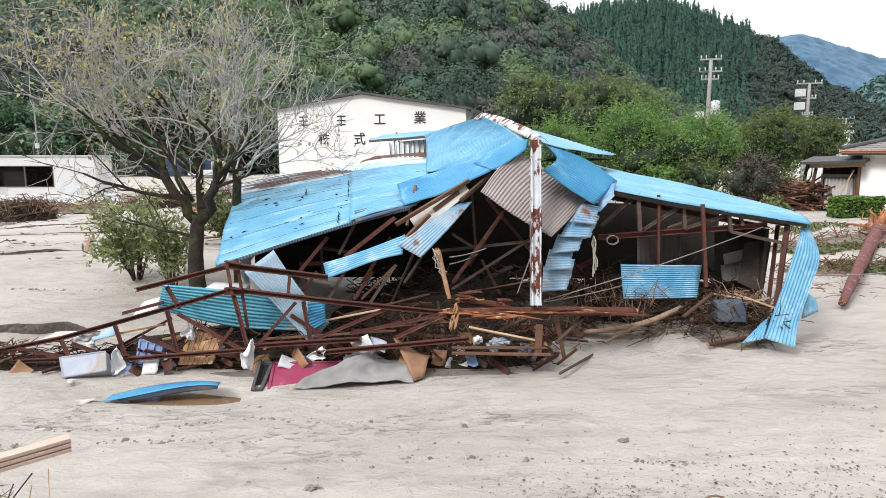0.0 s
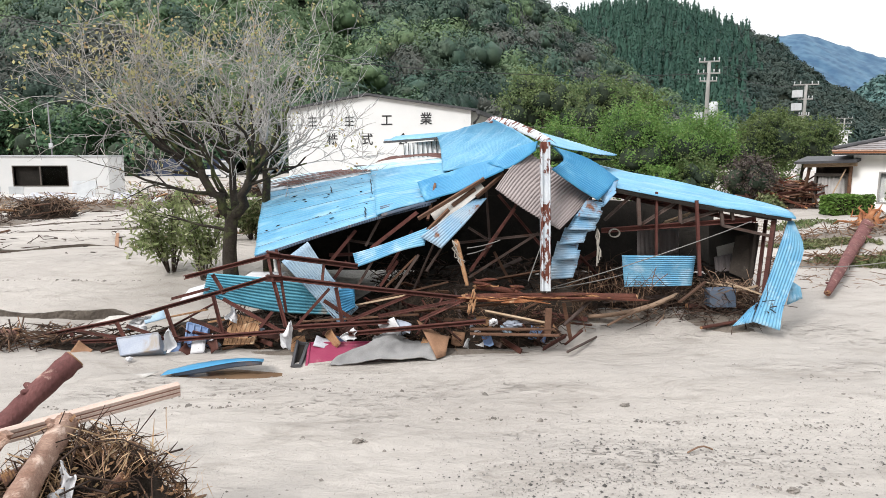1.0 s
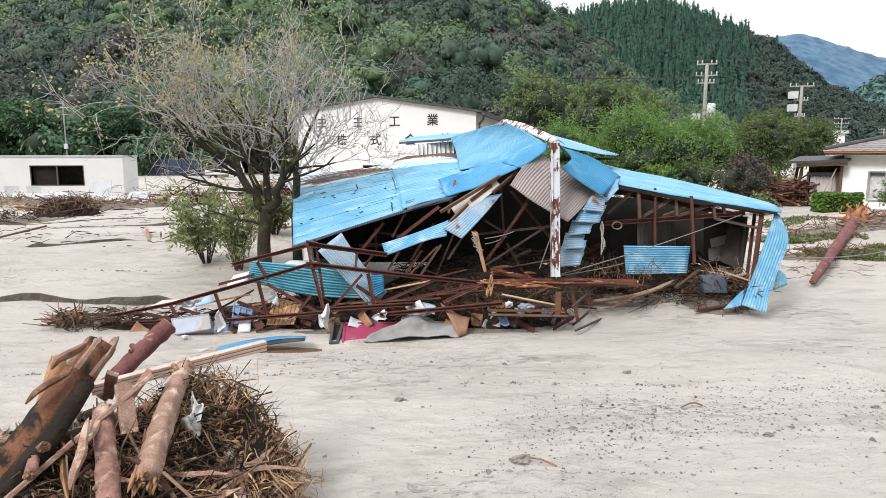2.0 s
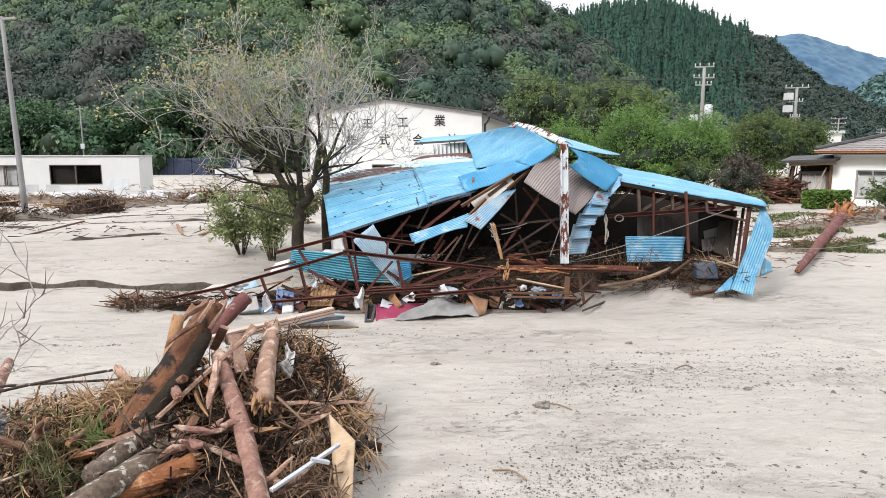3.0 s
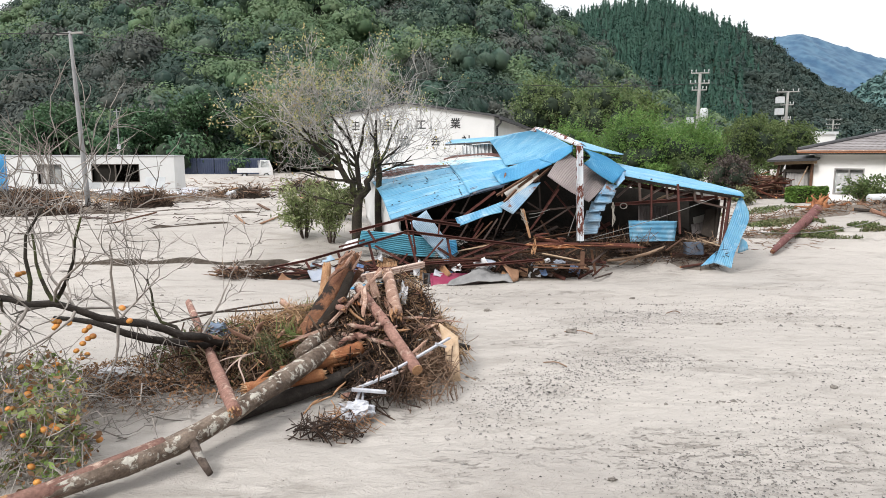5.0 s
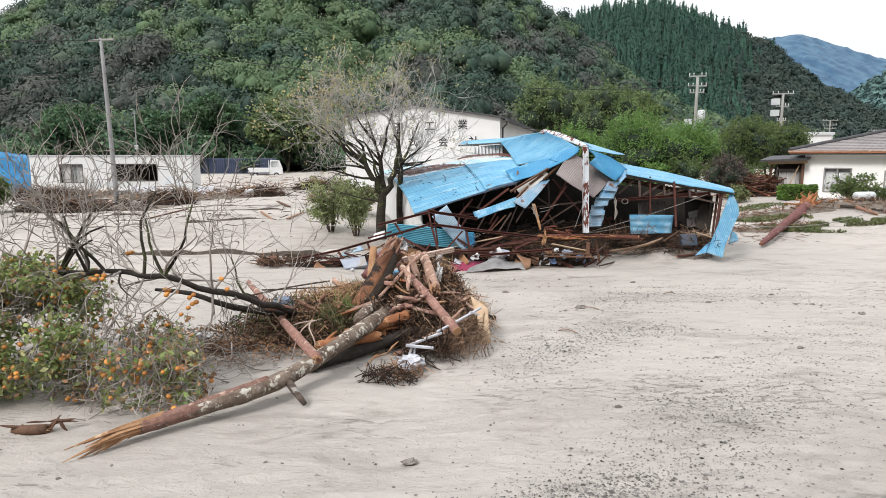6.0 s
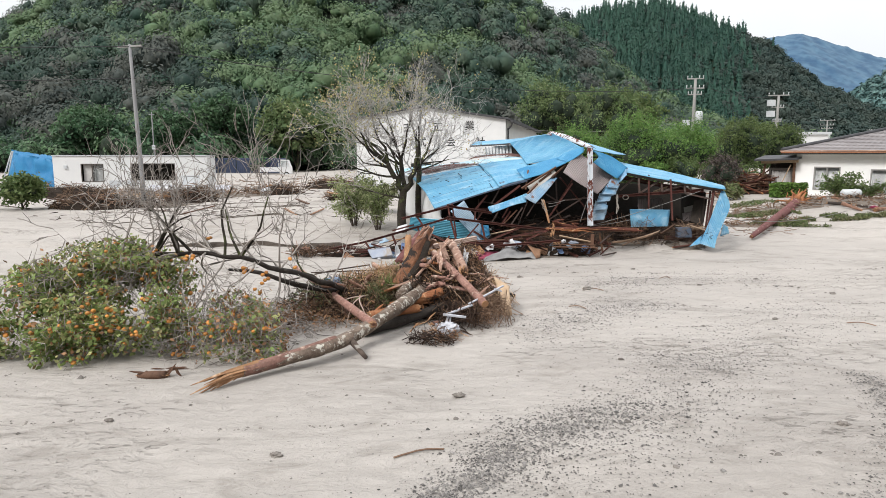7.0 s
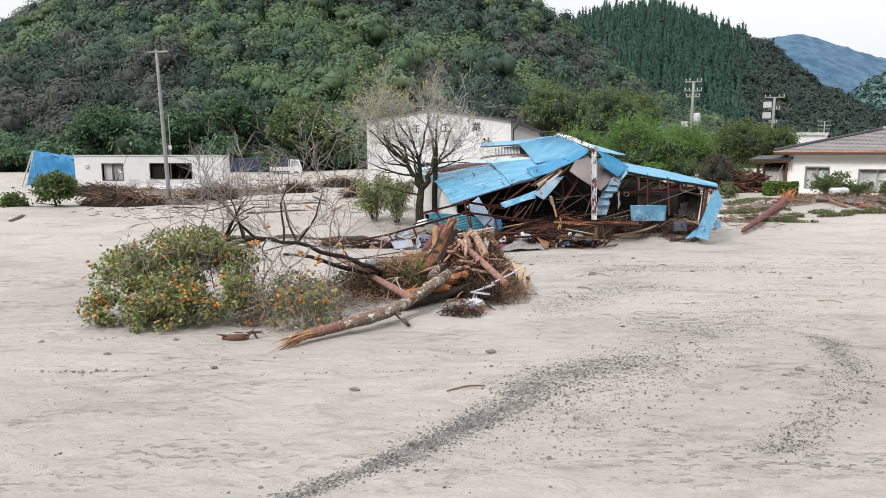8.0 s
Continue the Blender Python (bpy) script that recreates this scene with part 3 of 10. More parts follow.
M_FRUIT = surface("ripe_persimmon_skin", (0.46, 0.150, 0.035), (0.52, 0.255, 0.065), 6.0, None, fine=20, fine_amt=0.2, rough=0.5, bump=0.0, vary=0.45)
M_ROPE = surface("pale_rope", (0.45, 0.42, 0.37), (0.34, 0.31, 0.27), 20.0, None, fine=80, rough=0.95, bump=0.4, bump_scale=90)


def glass_mat():
    m, n, l, p = node_mat("window_glass")
    p.inputs["Base Color"].default_value = (0.75, 0.78, 0.79, 1)
    p.inputs["Roughness"].default_value = 0.06
    p.inputs["Specular IOR Level"].default_value = 0.6
    p.inputs["Transmission Weight"].default_value = 1.0
    p.inputs["IOR"].default_value = 1.12
    return m


M_GLASS = glass_mat()
# dark green of crown cores: the shade between leaves, put into the colour
M_CROWNSHADE = surface("crown_shade", (0.030, 0.048, 0.031), (0.044, 0.060, 0.038), 0.8, None, fine=6, fine_amt=0.4, rough=0.95, bump=0.5, bump_scale=4, dist=0.1)
L_HILL = leaf_mat("mixed_hill_foliage", (0.034, 0.074, 0.054), (0.078, 0.116, 0.078), (0.084, 0.118, 0.080), 0.20, 0.12, 0.15, 0.2)
L_HILL4 = leaf_mat("deep_green_hill_foliage", (0.018, 0.042, 0.032), (0.034, 0.060, 0.044), (0.044, 0.070, 0.050), 0.20, 0.16, 0.15, 0.2)
L_HILL2 = leaf_mat("yellow_green_hill_foliage", (0.074, 0.132, 0.064), (0.120, 0.176, 0.086), (0.130, 0.180, 0.096), 0.20, 0.12, 0.15, 0.25)
L_HILL3 = leaf_mat("grey_brown_hill_foliage", (0.046, 0.060, 0.054), (0.082, 0.088, 0.074), (0.090, 0.096, 0.080), 0.20, 0.12, 0.15, 0.25)
# cedar green moved towards teal, with the valley haze in the colour
L_CEDAR = leaf_mat("haze_tinted_cedar", (0.020, 0.062, 0.046), (0.032, 0.080, 0.056), (0.038, 0.088, 0.062), 0.03, 0.10, 0.1, 0.3)
L_KUDZU = leaf_mat("vine_covered_scrub", (0.045, 0.108, 0.054), (0.085, 0.150, 0.068), (0.140, 0.200, 0.125), 0.3, 0.32, 0.2, 0.3)
L_BRIGHT = leaf_mat("bright_green_leaves", (0.150, 0.270, 0.068), (0.098, 0.195, 0.054), (0.225, 0.310, 0.100), 0.5, 0.28, 0.4, 0.35)
L_BAMBOO = leaf_mat("yellow_green_grove", (0.160, 0.212, 0.088), (0.104, 0.162, 0.068), (0.230, 0.265, 0.130), 0.35, 0.26, 0.35, 0.35)
L_ROUND = leaf_mat("olive_green_leaves", (0.084, 0.132, 0.046), (0.118, 0.158, 0.056), (0.165, 0.195, 0.080), 0.5, 0.26, 0.35, 0.3)
L_PURPLE = leaf_mat("dull_purple_brown_leaves", (0.060, 0.046, 0.044), (0.092, 0.070, 0.060), (0.110, 0.105, 0.066), 0.5, 0.4, 0.1, 0.3)
L_SHRUB = leaf_mat("shrub_leaves", (0.185, 0.235, 0.095), (0.245, 0.275, 0.125), (0.46, 0.47, 0.29), 1.2, 0.45, 0.4, 0.4)
L_KAKI = leaf_mat("persimmon_leaves", (0.180, 0.265, 0.080), (0.245, 0.285, 0.112), (0.42, 0.38, 0.19), 1.8, 0.5, 0.35, 0.4)
L_YELLOW = leaf_mat("last_yellowing_leaves", (0.33, 0.34, 0.15), (0.40, 0.36, 0.18), (0.48, 0.32, 0.17), 0.9, 0.3, 0.4, 0.25)
L_HEDGE = leaf_mat("clipped_hedge_leaves", (0.105, 0.190, 0.036), (0.080, 0.155, 0.034), (0.170, 0.250, 0.065), 1.5, 0.35, 0.25, 0.3)
L_WEED = leaf_mat("flattened_weeds", (0.100, 0.135, 0.050), (0.140, 0.145, 0.068), (0.22, 0.20, 0.12), 1.0, 0.4, 0.2, 0.3)
L_SPRAY = leaf_mat("fresh_torn_sprays", (0.135, 0.205, 0.065), (0.185, 0.235, 0.080), (0.30, 0.30, 0.13), 2.0, 0.35, 0.3, 0.3)
# distance haze mixed into the leaf colours of the two far slopes
L_FAR = leaf_mat("haze_blue_far_wood", (0.016, 0.068, 0.140), (0.058, 0.135, 0.210), (0.050, 0.115, 0.19), 0.035, 0.12, 0.0, 0.3)
L_FAR2 = leaf_mat("haze_tinted_green_wood", (0.060, 0.120, 0.115), (0.075, 0.14, 0.13), (0.10, 0.17, 0.15), 0.02, 0.25, 0.0, 0.3)
L_MIXFAR = leaf_mat("dull_far_foliage", (0.024, 0.048, 0.042), (0.040, 0.058, 0.046), (0.046, 0.064, 0.050), 0.05, 0.08, 0.1, 0.25)
M_TORN = surface("half_stripped_log", (0.400, 0.225, 0.155), (0.230, 0.115, 0.080), 6.0, (0.550, 0.380, 0.280), 5.0, 0.54, 0.66, 60, 0.5, 0.8, 0.8, 0.0, 0.9, 50, 0.015, stretch=(0.35, 2, 2))
M_PINK = surface("torn_pinkish_wood", (0.590, 0.390, 0.300), (0.390, 0.225, 0.165), 6.0, (0.680, 0.520, 0.430), 7.0, 0.55, 0.66, 60, 0.5, 0.85, 0.85, 0.0, 0.9, 50, 0.015, vary=0.2, stretch=(0.648, 1.620, 1.620))
M_PALEBOARD = surface("pale_pinkish_laminate", (0.58, 0.45, 0.385), (0.50, 0.37, 0.31), 6.0, (0.38, 0.26, 0.21), 5.0, 0.60, 0.74, 60, 0.25, 0.8, 0.85, 0.0, 0.3, 60, 0.004)
M_REDSTRIPE = surface("red_brown_laminate", (0.36, 0.20, 0.155), (0.28, 0.145, 0.11), 6.0, None, fine=60, fine_amt=0.3, rough=0.85, bump=0.3)
M_ORANGE = surface("orange_split_heartwood", (0.52, 0.235, 0.105), (0.36, 0.125, 0.055), 5.0, (0.62, 0.40, 0.24), 6.0, 0.58, 0.68, 60, 0.55, 0.8, 0.8, 0.0, 1.0, 50, 0.015)
M_PLUM = surface("purple_red_bark", (0.275, 0.120, 0.112), (0.180, 0.072, 0.070), 5.0, (0.52, 0.37, 0.31), 6.0, 0.60, 0.68, 40, 0.5, 0.9, 0.85, 0.0, 0.9, 40, 0.02, stretch=(1, 1, 0.4))
M_LICHEN = surface("lichened_grey_bark", (0.43, 0.335, 0.265), (0.20, 0.140, 0.105), 5.0, (0.70, 0.66, 0.58), 9.0, 0.54, 0.60, 24, 0.6, 0.92, 0.9, 0.0, 1.0, 18, 0.05)
M_BLACKBARK = surface("wet_black_bark", (0.036, 0.029, 0.025), (0.060, 0.048, 0.040), 4.0, (0.11, 0.095, 0.08), 5.0, 0.60, 0.70, 20, 0.5, 0.8, 0.9, 0.0, 0.9, 22, 0.03)
M_STRAWPALE = surface("pale_dry_straw", (0.50, 0.36, 0.22), (0.36, 0.22, 0.12), 3.0, None, fine=40, fine_amt=0.2, rough=0.9, bump=0.2, island=0.5)
M_STRAWDARK = surface("wet_dark_straw", (0.240, 0.143, 0.090), (0.135, 0.083, 0.054), 3.0, None, fine=40, fine_amt=0.2, rough=0.9, bump=0.2, island=0.6)
# brown silt of the heaps, also laid as shade below the wreck
M_WETMUD = surface("wet_mud_and_shade", (0.20, 0.165, 0.135), (0.27, 0.235, 0.20), 1.5, (0.11, 0.085, 0.065), 1.2, 0.55, 0.68, 18, 0.4, 0.85, 0.9, 0.0, 0.8, 12, 0.05)


# ---- ground and hills ----
def spaced(lo, hi, step, far, ratio=1.09):
    inner = list(np.arange(lo, hi + 1e-6, step))
    up, d = [inner[-1]], step
    while up[-1] < far:
        d *= ratio
        up.append(up[-1] + d)
    down, d = [inner[0]], step
    while down[-1] > -far:
        d *= ratio
        down.append(down[-1] - d)
    return np.array(down[:0:-1] + inner + up[1:])


def grid_mesh(name, xs, ys, zs, material):
    nx, ny = len(xs), len(ys)
    gx, gy = np.meshgrid(xs, ys)
    v = np.stack([gx, gy, zs], axis=2).reshape(-1, 3)
    a = (np.arange(ny - 1)[:, None] * nx + np.arange(nx - 1)[None, :]).ravel()
    t = np.concatenate([np.stack([a, a + 1, a + nx + 1], 1), np.stack([a, a + nx + 1, a + nx], 1)])
    me = tri_mesh(name, v, t, material)
    me.polygons.foreach_set("use_smooth", [True] * len(me.polygons))
    return me


gxs, gys = spaced(-13, 13, 0.125, 2600, 1.11), spaced(-13, 24.0, 0.125, 2600, 1.11)
GX, GY = np.meshgrid(gxs, gys)
GZ = ground_z(GX, GY)
dents = np.random.default_rng(3)
for k in range(900):
    # clods and scoured hollows, long across the flow
    cx, cy = dents.uniform(-13, 13), dents.uniform(-13, 13)
    ax, ay, dz = dents.uniform(0.12, 0.42), dents.uniform(0.08, 0.2), dents.uniform(-0.030, 0.014)
    i0, i1 = np.searchsorted(gys, [cy - 3 * ay, cy + 3 * ay])
    j0, j1 = np.searchsorted(gxs, [cx - 3 * ax, cx + 3 * ax])
    sub = np.s_[i0:i1, j0:j1]
    GZ[sub] += dz * np.exp(-((GX[sub] - cx) / ax) ** 2 - ((GY[sub] - cy) / ay) ** 2)
ground = new("ground", grid_mesh("ground", gxs, gys, GZ, M_MUD))
tagged(ground, "pale flood mud plain with ripples, hollows and damp streaks", "ground", kind="structure")


def bearing(table, u):
    t = np.array(table)
    return np.interp(u, t[:, 0], t[:, 1])


# each hill: the depth of foot and ridge, and the rise of its skyline over the bearing x/y
HILLS = {
    "near": (66, 215, [(-1.6, 0.15), (-0.85, 0.165), (-0.74, 0.19), (-0.67, 0.225), (-0.58, 0.27), (-0.45, 0.33), (-0.2, 0.36), (0.02, 0.30), (0.12, 0.24), (0.17, 0.210),
                       (0.24, 0.160), (0.30, 0.110), (0.36, 0.072), (0.45, 0.034), (0.55, 0.01), (0.7, 0.0)]),
    "cedar": (190, 340, [(-0.1, 0.10), (0.10, 0.17), (0.19, 0.206), (0.235, 0.220), (0.28, 0.224), (0.328, 0.232), (0.374, 0.218), (0.42, 0.197), (0.467, 0.188), (0.513, 0.168),
                         (0.56, 0.134), (0.60, 0.107), (0.652, 0.083), (0.72, 0.055), (0.85, 0.03), (1.2, 0.02)]),
    "hazy": (420, 700, [(0.3, 0.0), (0.55, 0.02), (0.62, 0.07), (0.66, 0.112), (0.70, 0.14), (0.80, 0.17), (1.0, 0.2), (1.4, 0.2)]),
    "blue": (900, 1500, [(0.2, 0.10), (0.42, 0.16), (0.50, 0.181), (0.55, 0.187), (0.60, 0.172), (0.64, 0.16), (0.68, 0.150), (0.75, 0.14), (0.9, 0.15), (1.4, 0.15)]),
}


def hill_z(kind, x, y):
    foot, ridge, table = HILLS[kind]
    u = x / np.maximum(y, 1)
    if kind == "near":
        foot = foot + 26 * smooth(0.0, 0.4, u) - 8 * smooth(-0.2, -0.9, u)
    t = np.clip((y - foot) / (ridge - foot), 0, 1.6)
    rise = np.where(t <= 1, t ** 0.92, 1 - 0.5 * (t - 1))
    z = bearing(table, u) * ridge * rise
    k = ridge / 215
    z = z * (1 + 0.16 * np.clip(1.1 - t, 0.1, 1) * fbm(x / (34 * k), y / (34 * k), 3, 41)) + 2 * k * t * np.clip(1.2 - t, 0.15, 1) * value_noise(x / (11 * k), y / (11 * k), 47)
    if kind == "blue":
        z = z + 2.5 * value_noise(x / 9, y / 40, 49)
    return np.where(t <= 0, -2.0, z)


M_HILLSOIL = surface("forest_floor", (0.016, 0.024, 0.013), (0.026, 0.034, 0.018), 0.1, None, fine=2, rough=0.95, bump=0.6, bump_scale=0.6, dist=0.6)


def hill_sheet(kind, u0, u1, material, label, nu=150, nv=60):
    foot, ridge, _ = HILLS[kind]
    us, ts = np.linspace(u0, u1, nu), np.linspace(-0.25, 1.5, nv)
    U, T = np.meshgrid(us, ts)
    Y = foot + T * (ridge - foot)
    X = U * Y
    Z = hill_z(kind, X, Y)
    v = np.stack([X, Y, Z], 2).reshape(-1, 3)
    a = (np.arange(nv - 1)[:, None] * nu + np.arange(nu - 1)[None, :]).ravel()
    tri = np.concatenate([np.stack([a, a + 1, a + nu + 1], 1), np.stack([a, a + nu + 1, a + nu], 1)])
    me = tri_mesh("hill", v, tri, material)
    me.polygons.foreach_set("use_smooth", [True] * len(me.polygons))
    return tagged(new("hill", me), label, "hill", kind="structure")


hill_sheet("near", -1.5, 0.68, M_HILLSOIL, "steep wooded hillside behind the flooded plain")
hill_sheet("cedar", -0.1, 1.2, M_HILLSOIL, "cedar-covered hill further up the valley")

# unseen hill ring added behind the camera to cut low sky light
th, tr = np.meshgrid(np.radians(np.linspace(62, 292, 90)), np.linspace(0, 1, 14))
back_r = 150 + 190 * tr
back_z = -1.5 + 118 * tr ** 0.9 * (1 + 0.22 * fbm(th * 5, tr * 2, 3, 91))
back_v = np.stack([np.sin(th) * back_r, np.cos(th) * back_r, back_z], 2).reshape(-1, 3)
back_a = (np.arange(13)[:, None] * 90 + np.arange(89)[None, :]).ravel()
back_t = np.concatenate([np.stack([back_a, back_a + 1, back_a + 91], 1), np.stack([back_a, back_a + 91, back_a + 90], 1)])
tagged(new("hill", tri_mesh("hill", back_v, back_t, M_HILLSOIL)), "added unseen hill ring that blocks low sky light", "hill", kind="structure")


# ---- foliage ----
def leaf_tris(centres, normals, size, rng, long=1.5):
    """One bent leaf of two triangles at each centre, facing about its normal."""
    n = len(centres)
    nr = normals + rng.normal(0, 0.55, (n, 3))
    nr /= np.linalg.norm(nr, axis=1, keepdims=True)
    a = np.cross(nr, rng.normal(0, 1, (n, 3)))
    a /= np.linalg.norm(a, axis=1, keepdims=True) + 1e-9
    b = np.cross(nr, a)
    s = size * rng.uniform(0.6, 1.35, (n, 1))
    p0, p2 = centres - a * s * long * 0.5, centres + a * s * long * 0.5 - nr * s * 0.15
    p1, p3 = centres + b * s * 0.5, centres - b * s * 0.5
    v = np.stack([p0, p1, p2, p3], 1).reshape(-1, 3)
    k = np.arange(n)[:, None] * 4
    return v, np.concatenate([k + [0, 1, 2], k + [0, 2, 3]])


def one_tri_leaves(centres, normals, size, rng):
    n = len(centres)
    nr = normals + rng.normal(0, 0.22, (n, 3))
    nr /= np.linalg.norm(nr, axis=1, keepdims=True)
    a = np.cross(nr, rng.normal(0, 1, (n, 3)))
    a /= np.linalg.norm(a, axis=1, keepdims=True) + 1e-9
    b = np.cross(nr, a)
    s = size * rng.uniform(0.55, 1.4, (n, 1))
    v = np.stack([centres + a * s * 0.62, centres - a * s * 0.45 + b * s * 0.5, centres - a * s * 0.45 - b * s * 0.5], 1).reshape(-1, 3)
    return v, np.arange(n * 3).reshape(-1, 3)


def lumps(rng, n, flat=0.75):
    """Centres and radii of the rounded masses that make up a crown of radius one."""
    d = rng.normal(0, 1, (n, 3))
    d /= np.linalg.norm(d, axis=1, keepdims=True)
    d[:, 2] = np.abs(d[:, 2]) * 0.9 - 0.15
    c = d * rng.uniform(0.35, 0.68, (n, 1)) * np.array([1, 1, flat])
    return np.vstack([[(0, 0, 0.05)], c]), np.concatenate([[0.6], rng.uniform(0.28, 0.46, n)])


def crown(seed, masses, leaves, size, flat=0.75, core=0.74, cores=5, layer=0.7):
    """A crown of leaves in flat layers over inner masses that can take the shade colour, about one unit in radius, and
    the number of inner faces.
    """
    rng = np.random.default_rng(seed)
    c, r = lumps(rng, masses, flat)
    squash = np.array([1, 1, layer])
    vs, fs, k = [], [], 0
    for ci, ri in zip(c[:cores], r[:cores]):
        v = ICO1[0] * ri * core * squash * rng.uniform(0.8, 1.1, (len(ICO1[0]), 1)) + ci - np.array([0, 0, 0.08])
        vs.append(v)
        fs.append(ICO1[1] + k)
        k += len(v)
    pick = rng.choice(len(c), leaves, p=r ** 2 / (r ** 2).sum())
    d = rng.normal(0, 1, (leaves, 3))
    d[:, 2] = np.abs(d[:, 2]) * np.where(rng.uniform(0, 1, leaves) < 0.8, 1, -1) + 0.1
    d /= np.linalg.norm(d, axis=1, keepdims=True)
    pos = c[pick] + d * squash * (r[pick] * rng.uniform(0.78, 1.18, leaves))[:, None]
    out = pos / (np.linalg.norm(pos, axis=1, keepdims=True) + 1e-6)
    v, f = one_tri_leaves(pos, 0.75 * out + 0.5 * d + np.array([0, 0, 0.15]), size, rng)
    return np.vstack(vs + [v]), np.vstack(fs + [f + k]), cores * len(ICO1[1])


def conifer(seed, leaves=150):
    """A narrow cedar, one unit high, of drooping sprays round a cone."""
    rng = np.random.default_rng(seed)
    n = 9
    a = np.arange(n) / n * 2 * math.pi
    base = np.stack([np.cos(a) * 0.15, np.sin(a) * 0.15, np.full(n, 0.12)], 1)
    v0 = np.vstack([base, [(0, 0, 0.96)]])
    f0 = np.array([(i, (i + 1) % n, n) for i in range(n)])
    h = 1 - np.sqrt(rng.uniform(0, 1, leaves))
    ang = rng.uniform(0, 2 * math.pi, leaves)
    rad = 0.21 * (1 - h) * rng.uniform(0.75, 1.15, leaves) + 0.01
    pos = np.stack([np.cos(ang) * rad, np.sin(ang) * rad, 0.1 + 0.9 * h], 1)
    out = np.stack([np.cos(ang), np.sin(ang), np.full(leaves, 0.9)], 1)
    v1, f1 = one_tri_leaves(pos, out, 0.085, rng)
    return np.vstack([v0, v1]), np.vstack([f0, f1 + len(v0)]), len(f0)


def scatter(name, protos, places, material, label, category):
    """Many crowns joined into one object: places are rows of x, y, z, radius, height factor, turn, kind."""
    vs, fs, ins, k = [], [], [], 0
    for x, y, z, r, h, a, kind in places:
        v, f, inner = protos[int(kind)]
        c, s = math.cos(a), math.sin(a)
        w = np.empty_like(v)
        w[:, 0] = (v[:, 0] * c - v[:, 1] * s) * r + x
        w[:, 1] = (v[:, 0] * s + v[:, 1] * c) * r + y
        w[:, 2] = v[:, 2] * r * h + z
        vs.append(w)
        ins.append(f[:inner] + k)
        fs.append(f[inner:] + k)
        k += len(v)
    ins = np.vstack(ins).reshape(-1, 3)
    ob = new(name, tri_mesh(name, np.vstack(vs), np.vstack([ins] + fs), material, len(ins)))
    return tagged(ob, label, category, kind="stuff")


rw = np.random.default_rng(17)
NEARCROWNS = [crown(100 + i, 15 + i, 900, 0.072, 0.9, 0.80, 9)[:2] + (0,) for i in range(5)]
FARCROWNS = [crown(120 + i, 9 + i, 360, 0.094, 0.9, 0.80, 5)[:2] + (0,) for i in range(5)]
stands = {}
for k in range(1750):
    y = 64 + 165 * ((k * 0.7548777) % 1) ** 1.1
    x = -0.74 * (y + 12) - 9 + (1.34 * y + 17.9) * ((k * 0.5698403) % 1) + rw.normal(0, 1)
    z = float(hill_z("near", np.array(x), np.array(y)))
    if z < -1 or (x / y > 0.42 and y < 95):
        continue
    r = rw.uniform(2.4, 5.6) * (0.85 + 0.25 * min(1, y / 200))
    tone = fbm(x / 26, y / 26, 2, 81) + rw.normal(0, 0.16)
    kind = 1 if tone > 0.16 else (2 if tone < -0.20 else 0)
    if kind != 1 and rw.uniform() < 0.34:
        kind = 3
    row = (x, y, max(z, 0.5) + r * 0.6, r, rw.uniform(0.9, 1.55), rw.uniform(0, 6.28), rw.integers(0, 5))
    stands.setdefault((kind, y < 104 and -0.85 < x / y < 0.4), []).append(row)
TONES = ((L_HILL, "dense dark green wood on the hillside"), (L_HILL2, "yellow-green broadleaf trees on the hillside"), (L_HILL3, "dull grey-brown trees on the hillside"), (L_HILL4, "deep green evergreen trees on the hillside"))
for (kind, close), rows_ in sorted(stands.items()):
    scatter("hillside_wood", NEARCROWNS if close else FARCROWNS, rows_, TONES[kind][0], TONES[kind][1], "forest")

MIDCROWNS = [crown(140 + i, 5, 90, 0.19, 1.0, cores=1)[:2] + (0,) for i in range(5)]
CEDARS = [conifer(200 + i, 84)[:2] + (0,) for i in range(4)]
places, mixed = [], []
for k in range(3600):
    y = rw.uniform(205, 350)
    x = rw.uniform(0.04, 0.80) * y
    z = float(hill_z("cedar", np.array(x), np.array(y)))
    if z < -1:
        continue
    if x / y > 0.455 + rw.normal(0, 0.02) or rw.uniform() < 0.08:
        r = rw.uniform(2.4, 4.6)
        mixed.append((x, y, z + r * 0.6, r, rw.uniform(0.9, 1.4), rw.uniform(0, 6.28), rw.integers(0, 5)))
    else:
        places.append((x, y, z - 1.2, rw.uniform(6.5, 10.5), 1.15, rw.uniform(0, 6.28), rw.integers(0, 4)))
scatter("cedar_wood", CEDARS, places, L_CEDAR, "dark green cedar plantation on the far hill", "forest")
scatter("mixed_far_wood", MIDCROWNS, mixed, L_MIXFAR, "dull mixed wood on the far hill shoulder", "forest")

SMALL = [crown(300 + i, 5, 70, 0.28, 0.8, cores=1)[:2] + (0,) for i in range(3)]
places = []
for k in range(560):
    y = rw.uniform(430, 760)
    x = rw.uniform(0.52, 1.1) * y
    z = float(hill_z("hazy", np.array(x), np.array(y)))
    if z < -1:
        continue
    r = rw.uniform(6, 11)
    places.append((x, y, z + r * 0.4, r, rw.uniform(0.9, 1.4), rw.uniform(0, 6.28), rw.integers(0, 3)))
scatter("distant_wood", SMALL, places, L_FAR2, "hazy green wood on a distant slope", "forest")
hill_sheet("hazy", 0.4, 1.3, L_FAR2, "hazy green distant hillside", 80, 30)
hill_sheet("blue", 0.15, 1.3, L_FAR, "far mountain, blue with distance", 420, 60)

# vine-covered scrub along the foot of the hill
SCRUB = [crown(400 + i, 14, 560, 0.105, 0.95, cores=6, layer=0.85) for i in range(4)]
places = []
